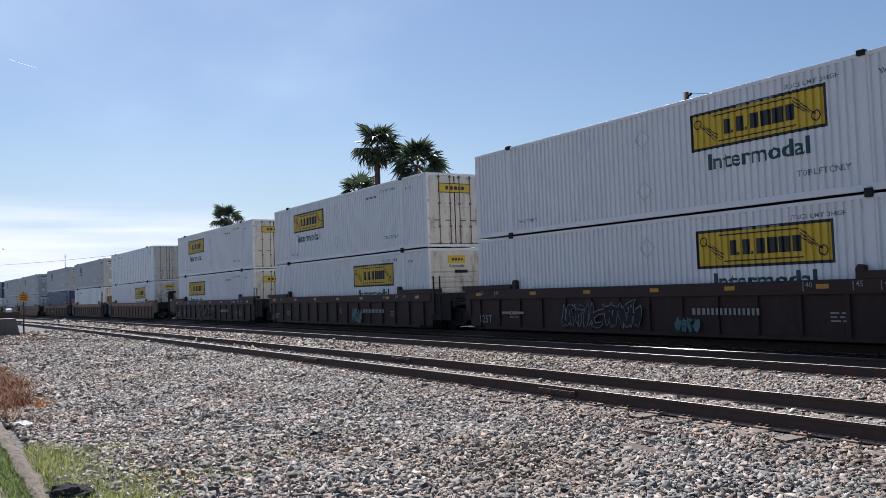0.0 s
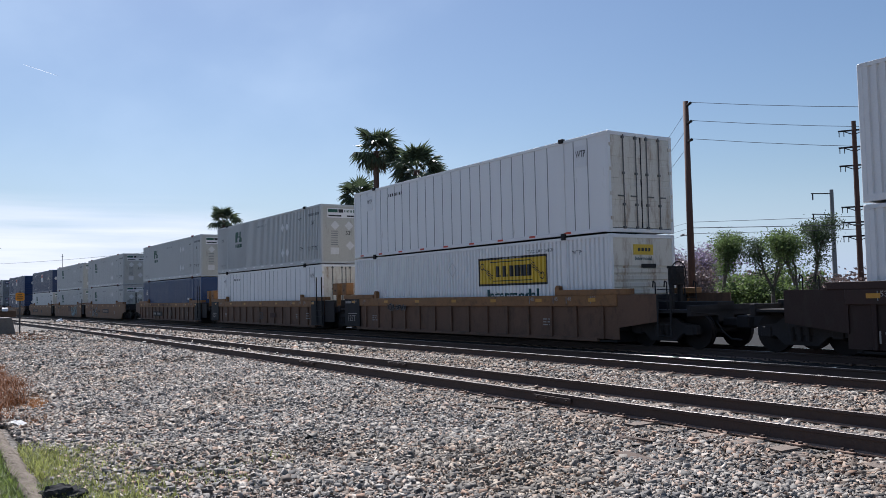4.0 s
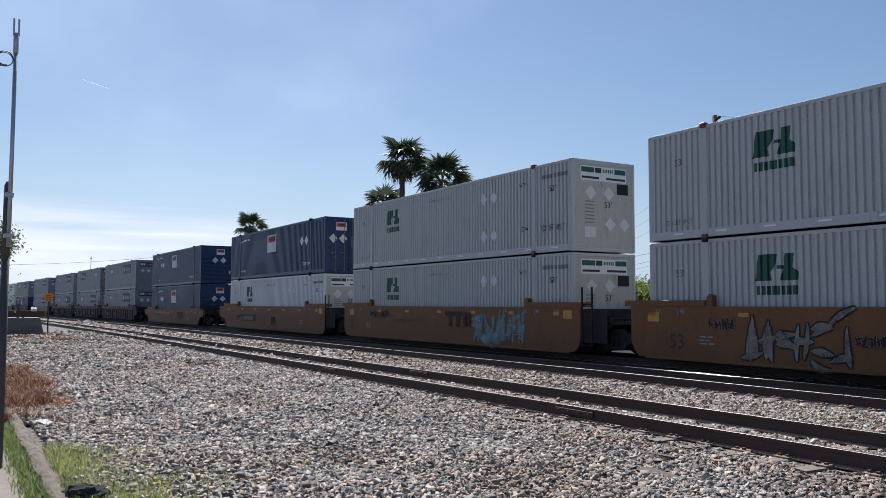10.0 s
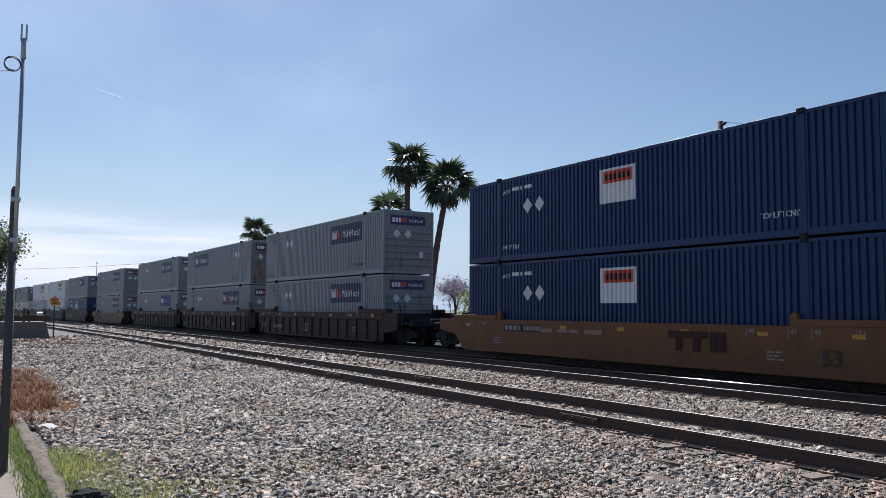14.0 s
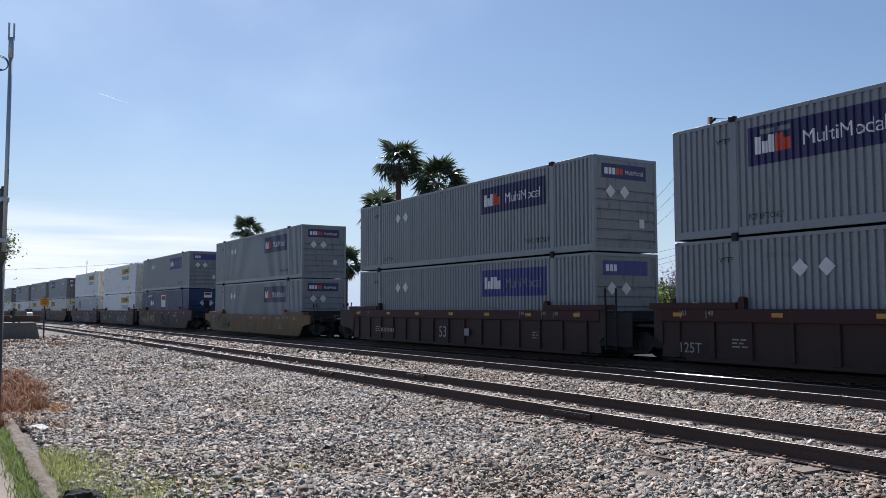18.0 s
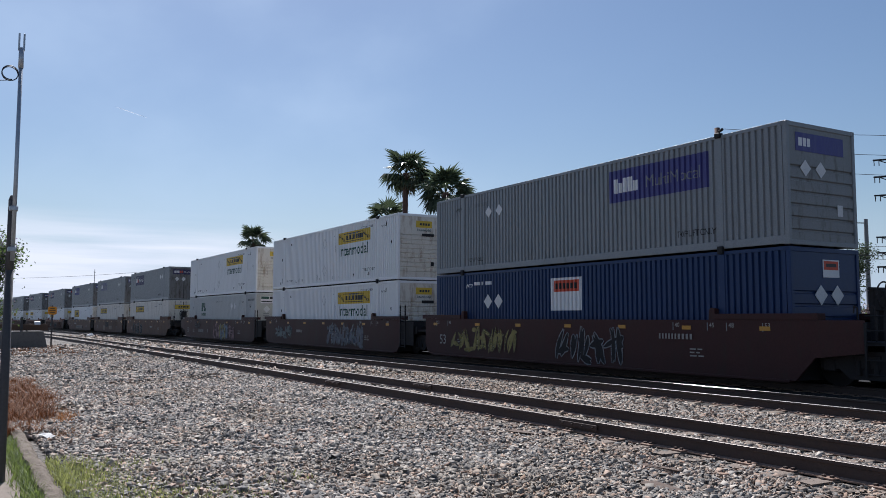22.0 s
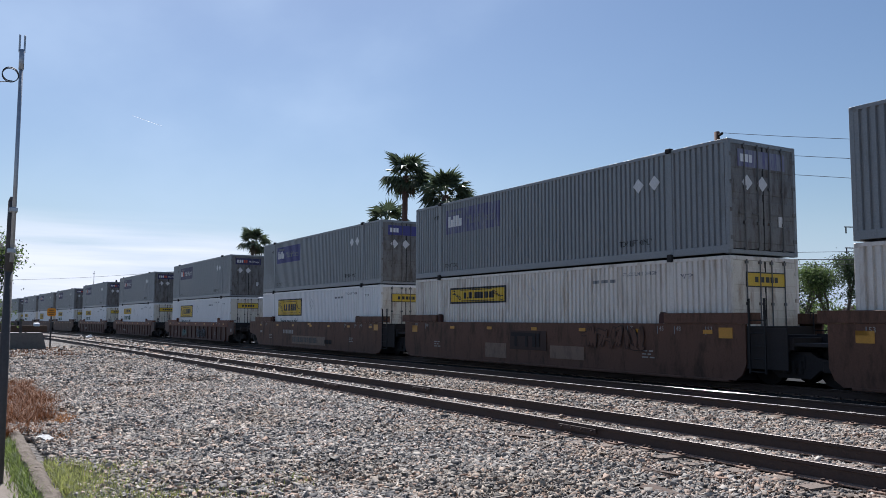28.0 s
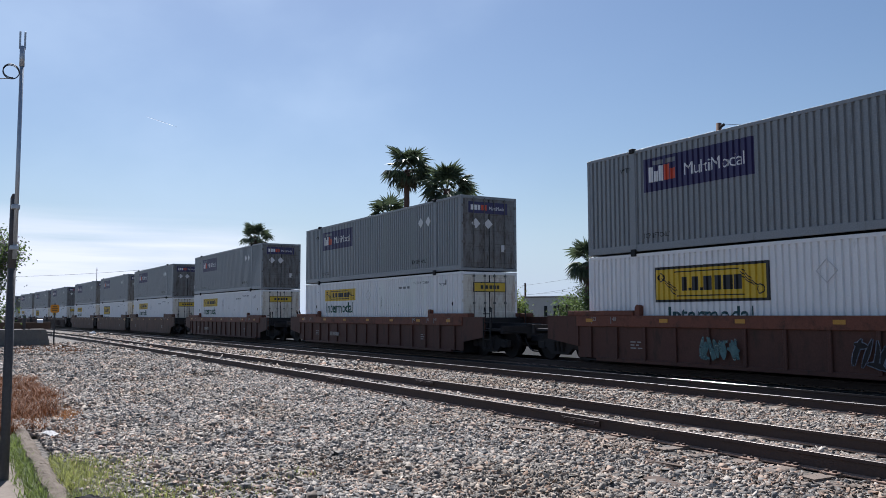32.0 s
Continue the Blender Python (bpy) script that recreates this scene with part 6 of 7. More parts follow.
def make_verge():
    rng = random.Random(5)
    # kerb with worn edges, in two lengths
    for k, (x0, x1) in enumerate(((-15.0, -10.62), (-10.6, -7.95))):
        bm = bmesh.new()
        n = 40
        ring = [(0.1, -0.25), (0.1, 0.06), (0.115, 0.095), (0.15, 0.11), (0.19, 0.112), (0.23, 0.105), (0.27, 0.085), (0.29, 0.045), (0.3, -0.25)]
        rows = []
        for i in range(n + 1):
            x = x0 + (x1 - x0) * i / n
            rows.append([bm.verts.new((x + (rng.uniform(-0.05, 0.05) if i in (0, n) else 0), 0.72 + y + rng.uniform(-0.009, 0.009) + 0.03 * noise.noise(Vector((x * 1.7, 0, 0))), z + (rng.uniform(-0.012, 0.006) - 0.05 * max(0, noise.noise(Vector((x * 3.1, y * 5, 2)))) if z > 0 else 0))) for y, z in ring])
        for a, b in zip(rows, rows[1:]):
            for j in range(len(ring)):
                bm.faces.new((a[j], b[j], b[(j + 1) % len(ring)], a[(j + 1) % len(ring)]))
        bm.faces.new(rows[0])
        bm.faces.new(rows[-1][::-1])
        kerb = new("kerb", mesh_of("kerb", bm, M["concrete"]))
        tagged(kerb, "worn concrete kerb with weeds on both sides", "kerb", "kerb stones", "structure")
    # packed dirt behind the kerb
    xs, ys = np.linspace(-20, 20, 81), np.linspace(-9, 0.78, 22)
    verts = [(x, y, 0.012 + 0.02 * noise.noise(Vector((x * 1.3, y * 1.3, 0)))) for x in xs for y in ys]
    n = len(ys)
    faces = [(i * n + j, (i + 1) * n + j, (i + 1) * n + j + 1, i * n + j + 1) for i in range(len(xs) - 1) for j in range(n - 1)]
    tagged(new("dirt_path", mesh_from("dirt_path", verts, faces, M["dirt"], True)), "pale packed dirt strip behind the kerb", "path", kind="structure")
    side = [(rng.uniform(-13.6, -7.6), 0.83 - abs(rng.gauss(0, 0.085)), rng.uniform(0.03, 0.16)) for _ in range(3200)]
    side += [(rng.gauss(-8.3, 0.3), rng.gauss(1.1, 0.12), rng.uniform(0.04, 0.17)) for _ in range(700)]
    blades("kerb_grass", side, M["grass_green"], "dense green grass growing along the kerb", "grass", 0.006)
    g = []
    g += [(rng.uniform(-11.4, -7.4), 1.06 + abs(rng.gauss(0, 0.2)), rng.uniform(0.03, 0.15)) for _ in range(2300)]
    for cx, cy, r, k in ((-9.2, 1.85, 0.35, 1100), (-9.1, 2.3, 0.22, 420), (-10.7, 1.6, 0.3, 500), (-10.6, 2.0, 0.14, 120), (-8.9, 2.1, 0.4, 600), (-8.3, 1.6, 0.45, 1000), (-9.6, 1.4, 0.35, 700), (-8.5, 2.6, 0.35, 420), (-10.4, 2.3, 0.14, 120), (-7.8, 1.3, 0.4, 1200), (-10.6, 1.3, 0.4, 400), (-8.8, 3.3, 0.2, 90)):
        g += [(rng.gauss(cx, r), rng.gauss(cy, r * 0.6), rng.uniform(0.03, 0.12)) for _ in range(int(1.15 * k))]
    blades("grass", g, M["grass"], "sparse green grass growing through gravel by the kerb", "grass", 0.006)
    w = []
    for _ in range(210):
        cx, cy = rng.uniform(-26, -13.9), 0.0
        cy = rng.uniform(-0.3, min(1.25 + 0.12 * (-13.9 - cx), 1.9))
        tall = rng.uniform(0.14, 0.42)
        for _ in range(110):
            w.append((rng.gauss(cx, 0.14), rng.gauss(cy, 0.12), rng.uniform(0.2, 1.0) * tall))
    low = []
    for _ in range(4200):
        x = rng.uniform(-19.0, -13.4)
        low.append((x, 1.42 + 0.14 * (-13.6 - x) + rng.gauss(0, 0.12), rng.uniform(0.02, 0.11)))
    blades("dry_grass_fringe", low, M["straw_pale"], "low orange-brown dry grass fringing the weeds", "weeds", 0.006)
    blades("dry_weeds", w, M["straw"], "clump of rust-brown dry weeds on the ballast edge", "weeds", 0.006, 2.0)
    far = [(rng.uniform(-58, -44), rng.uniform(2.5, 6.0), rng.uniform(0.05, 0.25)) for _ in range(2600)]
    blades("dry_grass", far, M["straw"], "thin dry grass by the concrete ramp", "weeds", 0.012)
    scraps = bmesh.new()
    for k in range(2):
        plate(scraps, [(-0.1, 0), (0.12, 0.01), (0.16, 0.05), (0.02, 0.07), (-0.12, 0.04)], -0.06, 0.06)
    ob = new("paper_scrap", mesh_of("paper_scrap", scraps, M["litter"]))
    ob.matrix_basis = pose(-13.5, 1.25, 0.03, 12, 8, 30)
    tagged(ob, "crumpled white scrap lying in the weeds", "litter")
    lump = bmesh.new()
    bmesh.ops.create_icosphere(lump, subdivisions=4, radius=0.2)
    for v in lump.verts:
        v.co *= 1 + 0.35 * noise.noise(v.co * 9) + 0.22 * noise.noise(v.co * 25) + 0.1 * noise.noise(v.co * 60)
        v.co.z *= 0.6
    ob = new("asphalt_lump", mesh_of("asphalt_lump", lump, M["asphalt"]))
    ob.matrix_basis = pose(-8.15, 1.12, 0.05)
    tagged(ob, "dark broken lump of asphalt at the kerb's end", "rubble")
    # old timber pieces lying by the siding
    for k, (x, y, l, a) in enumerate(((-9.0, 7.55, 0.5, 20), (-8.0, 7.35, 0.62, 12), (-7.2, 7.2, 0.55, 5), (-10.4, 7.6, 0.6, 10), (-7.6, 4.9, 0.4, 25), (-6.3, 6.4, 0.7, -8))):
        bm = boxes((-l / 2, l / 2, -0.08, 0.08, -0.03, 0.02), bevel=0.008)
        for v in bm.verts:
            v.co += Vector((rng.uniform(-0.04, 0.04), rng.uniform(-0.03, 0.03), rng.uniform(-0.01, 0.01)))
        ob = new("timber_offcut", mesh_of("timber_offcut", bm, M["timber"]))
        ob.matrix_basis = pose(x, y, 0.035, 0, 0, a)
        tagged(ob, "split grey-brown timber lying on the ballast", "timber", "timber pieces beside the siding")
    # pale thing lying between the far rails
    ob = new("plastic_sack", mesh_of("plastic_sack", tube(boxes((-0.5, 0.5, -0.3, 0.3, 0, 0.22), bevel=0.08), (-0.2, 0, 0.1), (0.3, 0.1, 0.3), 0.2, 0.1), M["litter"]))
    ob.matrix_basis = pose(-92, 12.3, fall(-92) + 0.02)
    tagged(ob, "white plastic sack lying beside the track", "litter")


def make_mast():
    post = new("wooden_post", mesh_of("wooden_post", tube(tube(tube(bmesh.new(), (0, 0, -0.3), (0, 0, 2.3), 0.05, 0.043, 14), (0, 0, 2.3), (0, 0, 3.08), 0.043, 0.038, 14), (0, 0, 3.08), (0, 0, 3.13), 0.038, 0.02, 14), M["dark_post"], True))
    post.matrix_basis = pose(-10.3, 0.525, 0)
    tagged(post, "dark weathered timber post beside a thin mast", "post")
    mast = tagged(new("antenna_mast"), "thin galvanised mast clamped to a post, cable coil near its top", "mast")
    mast.matrix_basis = pose(-10.2, 0.545, 0)
    part("tube", tube(tube(bmesh.new(), (0, 0, 2.4), (0, 0, 4.55), 0.022, seg=10), (0, 0, 4.55), (0, 0, 4.78), 0.027, seg=10), M["galv"], mast, smooth=True)
    part("fork", boxes((-0.02, 0.0, -0.035, -0.015, 4.75, 4.95), (-0.02, 0.0, 0.015, 0.035, 4.75, 4.95), bevel=0.004), M["galv"], mast)
    bm = bmesh.new()
    sweep(bm, [(0.02 + 0.002 * k, -0.105 + 0.08 * math.cos(0.25 * k), 4.46 + 0.08 * math.sin(0.25 * k)) for k in range(46)], 0.006, 5)
    part("cable_coil", bm, M["cable"], mast)
    bm = bmesh.new()
    pts = [(0.0, -0.1 - 0.5 * k, 4.4 - 0.09 * k + 0.006 * k * k) for k in range(12)]
    sweep(bm, pts, 0.005, 5)
    part("cable", bm, M["cable"], mast)
    for z in (2.5, 2.95):
        part("clamp", boxes((-0.14, 0.03, -0.05, 0.035, z, z + 0.05), bevel=0.006), M["galv"], mast)
    # board fence ending at the post
    fence = tagged(new("board_fence"), "brown board fence ending at a post", "fence")
    fence.matrix_basis = pose(-10.75, 0.42, 0)
    me = mesh_of("board", boxes((-0.02, 0.02, -0.13, 0.0, 0, 2.15), bevel=0.006), M["timber"])
    for k in range(12):
        piece("board", me, fence, pose(0, -0.14 * k, -0.02 * (k % 3)))
    for z in (0.4, 1.8):
        part("crossbar", boxes((0.02, 0.07, -1.7, 0, z, z + 0.1), bevel=0.006), M["timber"], fence)


def make_ramp():
    z = fall(-55)
    ramp = tagged(new("loading_ramp"), "low concrete ramp with a timber bumper beam", "ramp")
    ramp.matrix_basis = pose(-55.2, 0, z)
    part("concrete_block", plate(bmesh.new(), [(0, 0), (9, 0), (9, 1.06), (0.25, 1.06)], 0, 0.01), M["pale_concrete"], ramp, m=pose(0.4, 5.0, 0, 0, 0, -90))
    part("side_wall", boxes((0, 6, -4.0, 4.8, 0, 1.06), bevel=0.02), M["pale_concrete"], ramp, m=pose(-6.2, 0, 0))
    part("bumper_beam", boxes((-0.1, 0.2, -4.0, 5.0, 1.1, 1.5), bevel=0.03), M["timber"], ramp)
    for y in (-1, 0.6, 2.2, 3.8):
        part("beam_bolt", boxes((0.2, 0.24, y, y + 0.1, 1.06, 1.12)), M["casting"], ramp)
    part("post", boxes((0.2, 0.34, 3.5, 3.64, 0, 1.9), bevel=0.01), M["dark_post"], ramp)
    bag = bmesh.new()
    plate(bag, [(0, 0), (0.5, -0.05), (0.4, 0.12), (0.05, 0.16)], -0.15, 0.15)
    part("tarp_scrap", bag, M["litter"], ramp, "white plastic scrap on the beam", m=pose(0.1, 4.4, 1.5))
    sign = tagged(new("warning_sign"), "amber warning plate on a dark post", "sign")
    sign.matrix_basis = pose(-55.1, 5.2, z)
    part("post", tube(bmesh.new(), (0, 0, 0), (0, 0, 2.6), 0.045, seg=10), M["dark_post"], sign)
    p = part("plate", plate(bmesh.new(), [(-0.24, 0.07), (-0.17, 0.0), (0.17, 0.0), (0.24, 0.07), (0.24, 0.41), (0.17, 0.48), (-0.17, 0.48), (-0.24, 0.41)], -0.01, 0.01), M["sign_amber"], sign, "amber plate with worn dark lines", m=pose(0.06, 0, 2.05, 0, 0, 80))
    for k, w in enumerate((0.28, 0.34, 0.24)):
        part("sign_line", plate(bmesh.new(), [(-w / 2, 0.09 + 0.12 * k), (w / 2, 0.09 + 0.12 * k), (w / 2, 0.14 + 0.12 * k), (-w / 2, 0.14 + 0.12 * k)], -0.016, -0.011), M["timber"], p)


# ---- plants ----
def frond_rows(verts, faces, m, size, rng, droop):
    """One fan leaf: a thin stalk, a pleated fan, and free drooping tips round its edge."""
    def put(points, quads):
        o = len(verts)
        verts.extend([tuple(m @ Vector(p)) for p in points])
        faces.extend(tuple(o + i for i in q) for q in quads)
    s = size
    reach = s * rng.uniform(0.75, 0.95)
    put([(0, -0.025 * s, 0), (0, 0.025 * s, 0), (reach, 0.015 * s, -droop * 0.1 * s), (reach, -0.015 * s, -droop * 0.1 * s)], [(0, 1, 2, 3)])
    n = 18
    base = Vector((reach, 0, -droop * 0.1 * s))
    rim, tips = [], []
    for k in range(n + 1):
        a = radians(-115 + 230 * k / n)
        l = 0.52 * s * (1.0 - 0.2 * abs(2 * k / n - 1))
        rim.append(base + Vector((math.cos(a) * l, math.sin(a) * l, (0.045 if k % 2 else -0.045) * s - droop * 0.16 * s * (0.4 + 0.6 * abs(math.sin(a))))))
    for k in range(n):
        a = radians(-115 + 230 * (k + 0.5) / n) + rng.uniform(-0.07, 0.07)
        l = s * rng.uniform(0.82, 1.12) * (1.0 - 0.22 * abs(2 * (k + 0.5) / n - 1))
        tips.append(base + Vector((math.cos(a) * l, math.sin(a) * l, -droop * rng.uniform(0.35, 0.75) * s)))
    put([base, *rim, *tips], [(0, k + 1, k + 2) for k in range(n)] + [(k + 1, n + 2 + k, k + 2) for k in range(n)])


def palm(x, y, top, lean, size, seed, label, skirt=0.35, leaves=44):
    rng = random.Random(seed)
    z0 = fall(x)
    t = tagged(new("palm_tree"), label, "palm tree", "fan palms behind the railway")
    t.matrix_basis = pose(x - lean[0], y - lean[1], z0)
    h = top - z0
    bm = bmesh.new()
    rows = []
    n, seg = 26, 10
    for i in range(n + 1):
        f = i / n
        r = (0.3 - 0.1 * f + 0.12 * max(0, 0.08 - f) / 0.08 + 0.05 * max(0, f - 0.9) / 0.1) * (1 + (0.05 if i % 2 else -0.03)) * min(1.0, size / 1.15)
        cx, cy = lean[0] * f ** 1.5, lean[1] * f ** 1.5
        rows.append([bm.verts.new((cx + r * math.cos(6.2832 * k / seg), cy + r * math.sin(6.2832 * k / seg), h * f)) for k in range(seg)])
    for a, b in zip(rows, rows[1:]):
        for k in range(seg):
            bm.faces.new((a[k], a[(k + 1) % seg], b[(k + 1) % seg], b[k]))
    part("trunk", bm, M["trunk"], t, smooth=True)
    hub = Matrix.Translation((lean[0], lean[1], h))
    for name, count, lo, hi, mat, sz in (("crown", leaves, -34, 80, "frond", 1.0), ("dead_fronds", int(leaves * skirt), -82, -45, "dead_frond", 0.8)):
        verts, faces = [], []
        for k in range(count):
            e = lo + (hi - lo) * rng.random()
            m = hub @ Matrix.Rotation(2.39996 * k + rng.uniform(-0.3, 0.3), 4, "Z") @ Matrix.Rotation(-radians(e), 4, "Y") @ Matrix.Rotation(rng.uniform(-0.5, 0.5), 4, "X")
            frond_rows(verts, faces, m, size * sz * rng.uniform(0.85, 1.2), rng, 1.1 if e < 30 else 0.7)
        if verts:
            piece(name, mesh_from(name, verts, faces, M[mat]), t)
    return t


def limbs(bm, a, direction, length, r, depth, rng, tips, wide=0.8):
    b = a + direction * length
    tube(bm, a, b, r, r * 0.62, 7, False)
    if depth == 0:
        tips.append(b)
        return
    for _ in range(rng.choice((2, 3))):
        d = (direction + Vector((rng.uniform(-wide, wide), rng.uniform(-wide, wide), rng.uniform(-0.15, 0.55)))).normalized()
        limbs(bm, b, d, length * rng.uniform(0.6, 0.82), r * 0.6, depth - 1, rng, tips, wide)
    tips.append(b)


def leaf_cloud(centres, spread, count, size, rng, narrow=0.55):
    verts, faces = [], []
    for _ in range(count):
        c = rng.choice(centres)
        p = c + Vector((rng.gauss(0, spread), rng.gauss(0, spread), rng.gauss(0, spread * 0.75)))
        u = Vector((rng.uniform(-1, 1), rng.uniform(-1, 1), rng.uniform(-1, 0.6))).normalized()
        w = u.orthogonal().normalized()
        w.rotate(Matrix.Rotation(rng.uniform(0, 6.28), 3, u))
        s = size * rng.uniform(0.6, 1.3)
        o = len(verts)
        verts += [tuple(p), tuple(p + u * s * 0.5 + w * s * narrow * 0.5), tuple(p + u * s), tuple(p + u * s * 0.5 - w * s * narrow * 0.5)]
        faces.append((o, o + 1, o + 2, o + 3))
    return verts, faces


def tree(x, y, height, seed, label, mat="leaf", spread=0.5, count=3600, size=0.2, depth=3, trunk=0.16, bloom=None, narrow=0.55, group="trees behind the railway", wide=0.8):
    rng = random.Random(seed)
    t = tagged(new("tree"), label, "tree", group)
    t.matrix_basis = pose(x, y, fall(x))
    bm, tips = bmesh.new(), []
    limbs(bm, Vector((0, 0, -0.1)), Vector((rng.uniform(-0.06, 0.06), rng.uniform(-0.06, 0.06), 1)).normalized(), height * 0.34, trunk, depth, rng, tips, wide)
    top = max(p.z for p in tips)
    k = (height - spread) / top
    bmesh.ops.scale(bm, vec=(k, k, k), verts=bm.verts[:])
    tips = [p * k for p in tips]
    part("trunk", bm, M["bark"], t, smooth=True)
    piece("crown", mesh_from("crown", *leaf_cloud(tips, spread, count, size, rng, narrow), M[mat]), t)
    if bloom:
        piece("blossom", mesh_from("blossom", *leaf_cloud([p for p in tips if p.z > 0.4 * height], spread * 0.9, count // 2, size * 0.8, rng), M[bloom]), t)
    return t


def bush(x, y, w, d, h, seed, mat, label, count=2600, size=0.16, bloom=None):
    """A hedge or shrub: stems and leaves over lumpy ground, no smooth outline."""
    rng = random.Random(seed)
    t = tagged(new("bush"), label, "bush", "bushes behind the railway")
    t.matrix_basis = pose(x, y, fall(x))
    cs = []
    bm = bmesh.new()
    for _ in range(int(10 + w * 3)):
        px, py = rng.uniform(-w / 2, w / 2), rng.uniform(-d / 2, d / 2)
        hh = h * rng.uniform(0.6, 1.0)
        tube(bm, (px * 0.8, py * 0.8, 0), (px, py, hh * 0.85), 0.035, 0.015, 5, False)
        for k in range(4):
            cs.append(Vector((px + rng.uniform(-0.2, 0.2), py, hh * (0.18 + 0.24 * k))))
    part("stem", bm, M["bark"], t)
    piece("foliage", mesh_from("foliage", *leaf_cloud(cs, 0.27 * min(1.6, h / 1.6), int(count * 2.8), size * 1.12, rng), M[mat]), t)
    return t


def cypress(x, y, height, seed):
    rng = random.Random(seed)
    t = tagged(new("tree"), "dark dense conical evergreen tree", "tree")
    t.matrix_basis = pose(x, y, fall(x))
    part("trunk", tube(bmesh.new(), (0, 0, -0.1), (0, 0, height * 0.9), 0.16, 0.03, 8), M["bark"], t)
    cs = []
    for k in range(70):
        z = height * (0.25 + 0.72 * rng.random())
        r = 0.95 * (1 - ((z / height - 0.55) / 0.5) ** 2) ** 0.5 if abs(z / height - 0.55) < 0.5 else 0.1
        a = rng.uniform(0, 6.28)
        cs.append(Vector((r * 0.7 * math.cos(a), r * 0.7 * math.sin(a), z)))
    piece("crown", mesh_from("crown", *leaf_cloud(cs, 0.15, 5200, 0.17, rng), M["leaf_black"]), t)


def make_plants():
    palm(-57.4, 30.4, 13.15, (0.3, 0.0), 1.2, 1, "tall fan palm with a dense green crown", 0.12, 38)
    palm(-53.4, 31.7, 11.15, (0.9, 1.2), 1.22, 2, "leaning fan palm with a dry frond skirt", 0.25, 38)
    palm(-64.2, 32.3, 10.3, (0.2, 0.2), 1.16, 3, "lower fan palm half hidden by the train", 0.12, 34)
    palm(-112.5, 35.7, 12.5, (0.2, 0.0), 1.3, 4, "distant fan palm with a round crown", 0.15, 36)
    palm(-47.3, 40.1, 5.6, (0.0, 0.1), 1.0, 5, "short fan palm with a thick skirt of dry fronds", 0.9, 44)
    palm(-77.5, 35.0, 6.3, (0.0, 0.1), 1.1, 6, "short distant fan palm over bushes", 0.8, 36)
    tree(-34.8, 42.9, 5.5, 11, "leafy green street tree", "leaf", 0.34, 8500, 0.13, wide=0.42)
    tree(-32.4, 44.5, 5.2, 12, "leafy green street tree", "leaf_dark", 0.36, 8000, 0.13, wide=0.42)
    tree(-30.0, 45.2, 6.0, 13, "thin open-crowned green tree", "leaf_dark", 0.32, 5200, 0.13, wide=0.5)
    tree(-28.4, 41.2, 5.0, 14, "thin open-crowned green tree", "leaf", 0.34, 5200, 0.13, wide=0.5)
    tree(-61.5, 66.0, 6.3, 15, "bare twiggy tree with mauve bloom", "twig", 0.75, 2600, 0.4, narrow=0.12, bloom="leaf_mauve")
    tree(-57.5, 69.5, 6.8, 16, "bare twiggy tree with mauve bloom", "twig", 0.75, 2600, 0.4, narrow=0.12, bloom="leaf_mauve")
    tree(-52.0, 61.3, 5.4, 17, "bare twiggy tree with mauve bloom", "twig", 0.7, 2400, 0.4, narrow=0.12, bloom="leaf_mauve")
    tree(-70.0, 42.5, 5.2, 18, "bare twiggy tree with mauve bloom", "twig", 0.6, 2200, 0.3, narrow=0.12, bloom="leaf_mauve")
    tree(-66.5, 58.0, 5.6, 19, "dark green tree behind a pale building", "leaf_dark", 0.6, 8000, 0.14)
    tree(-62.8, 56.0, 5.0, 20, "dark green tree behind a pale building", "leaf_dark", 0.6, 8000, 0.14)
    tree(-45.3, 1.7, 5.7, 21, "tree with green leaves and mauve blossom", "leaf", 0.42, 14000, 0.15, bloom="leaf_mauve", group="")
    tree(-46.8, 0.3, 6.2, 22, "tree with green leaves and mauve blossom", "leaf", 0.42, 14000, 0.15, bloom="leaf_mauve", group="")
    cypress(-66.0, 45.3, 5.9, 23)
    bush(-58.2, 39.0, 4.6, 2.4, 4.0, 31, "leaf_lime", "bright yellow-green rounded bush", 3800, 0.2)
    bush(-62.0, 43.5, 3.0, 2.0, 3.0, 32, "leaf", "green bush beside a pale building", 2600, 0.2)
    bush(-46.4, 39.4, 5.4, 2.0, 3.7, 33, "leaf", "clipped green hedge along the street", 3600, 0.18)
    bush(-43.4, 41.6, 4.6, 2.0, 3.8, 34, "leaf_lime", "yellow-green hedge along the street", 3800, 0.18)
    bush(-43.4, 47.4, 7.4, 2.2, 4.0, 35, "twig", "dry grey-mauve shrub behind a hedge", 4200, 0.24)
    bush(-45.5, 47.0, 5.0, 2.0, 3.7, 36, "leaf_dark", "dark green shrubs behind a hedge", 3000, 0.2)
    bush(-53.0, 66.0, 12.0, 3.0, 3.4, 37, "twig", "dry thicket across the street", 4200, 0.3)
    bush(-38.0, 52.0, 9.0, 2.0, 3.0, 38, "leaf", "green hedge across the street", 3600, 0.24)
    bush(-72.0, 40.0, 5.0, 2.0, 2.4, 39, "leaf", "green bushes across the street", 2600, 0.2)
    bush(-30.0, 52.0, 8.0, 2.0, 2.6, 40, "twig", "dry thicket across the street", 3000, 0.26)


def make_road():
    xs = [-300, -200, -120, -60, -10, 60]
    verts = [(x, y + bend(x)[0] * 0.5, fall(x) + 0.03) for x in xs for y in (21.0, 32.5)]
    tagged(new("road", mesh_from("road", verts, [(2 * i, 2 * i + 2, 2 * i + 3, 2 * i + 1) for i in range(len(xs) - 1)], M["asphalt"])), "worn asphalt street behind the railway", "road", kind="structure")


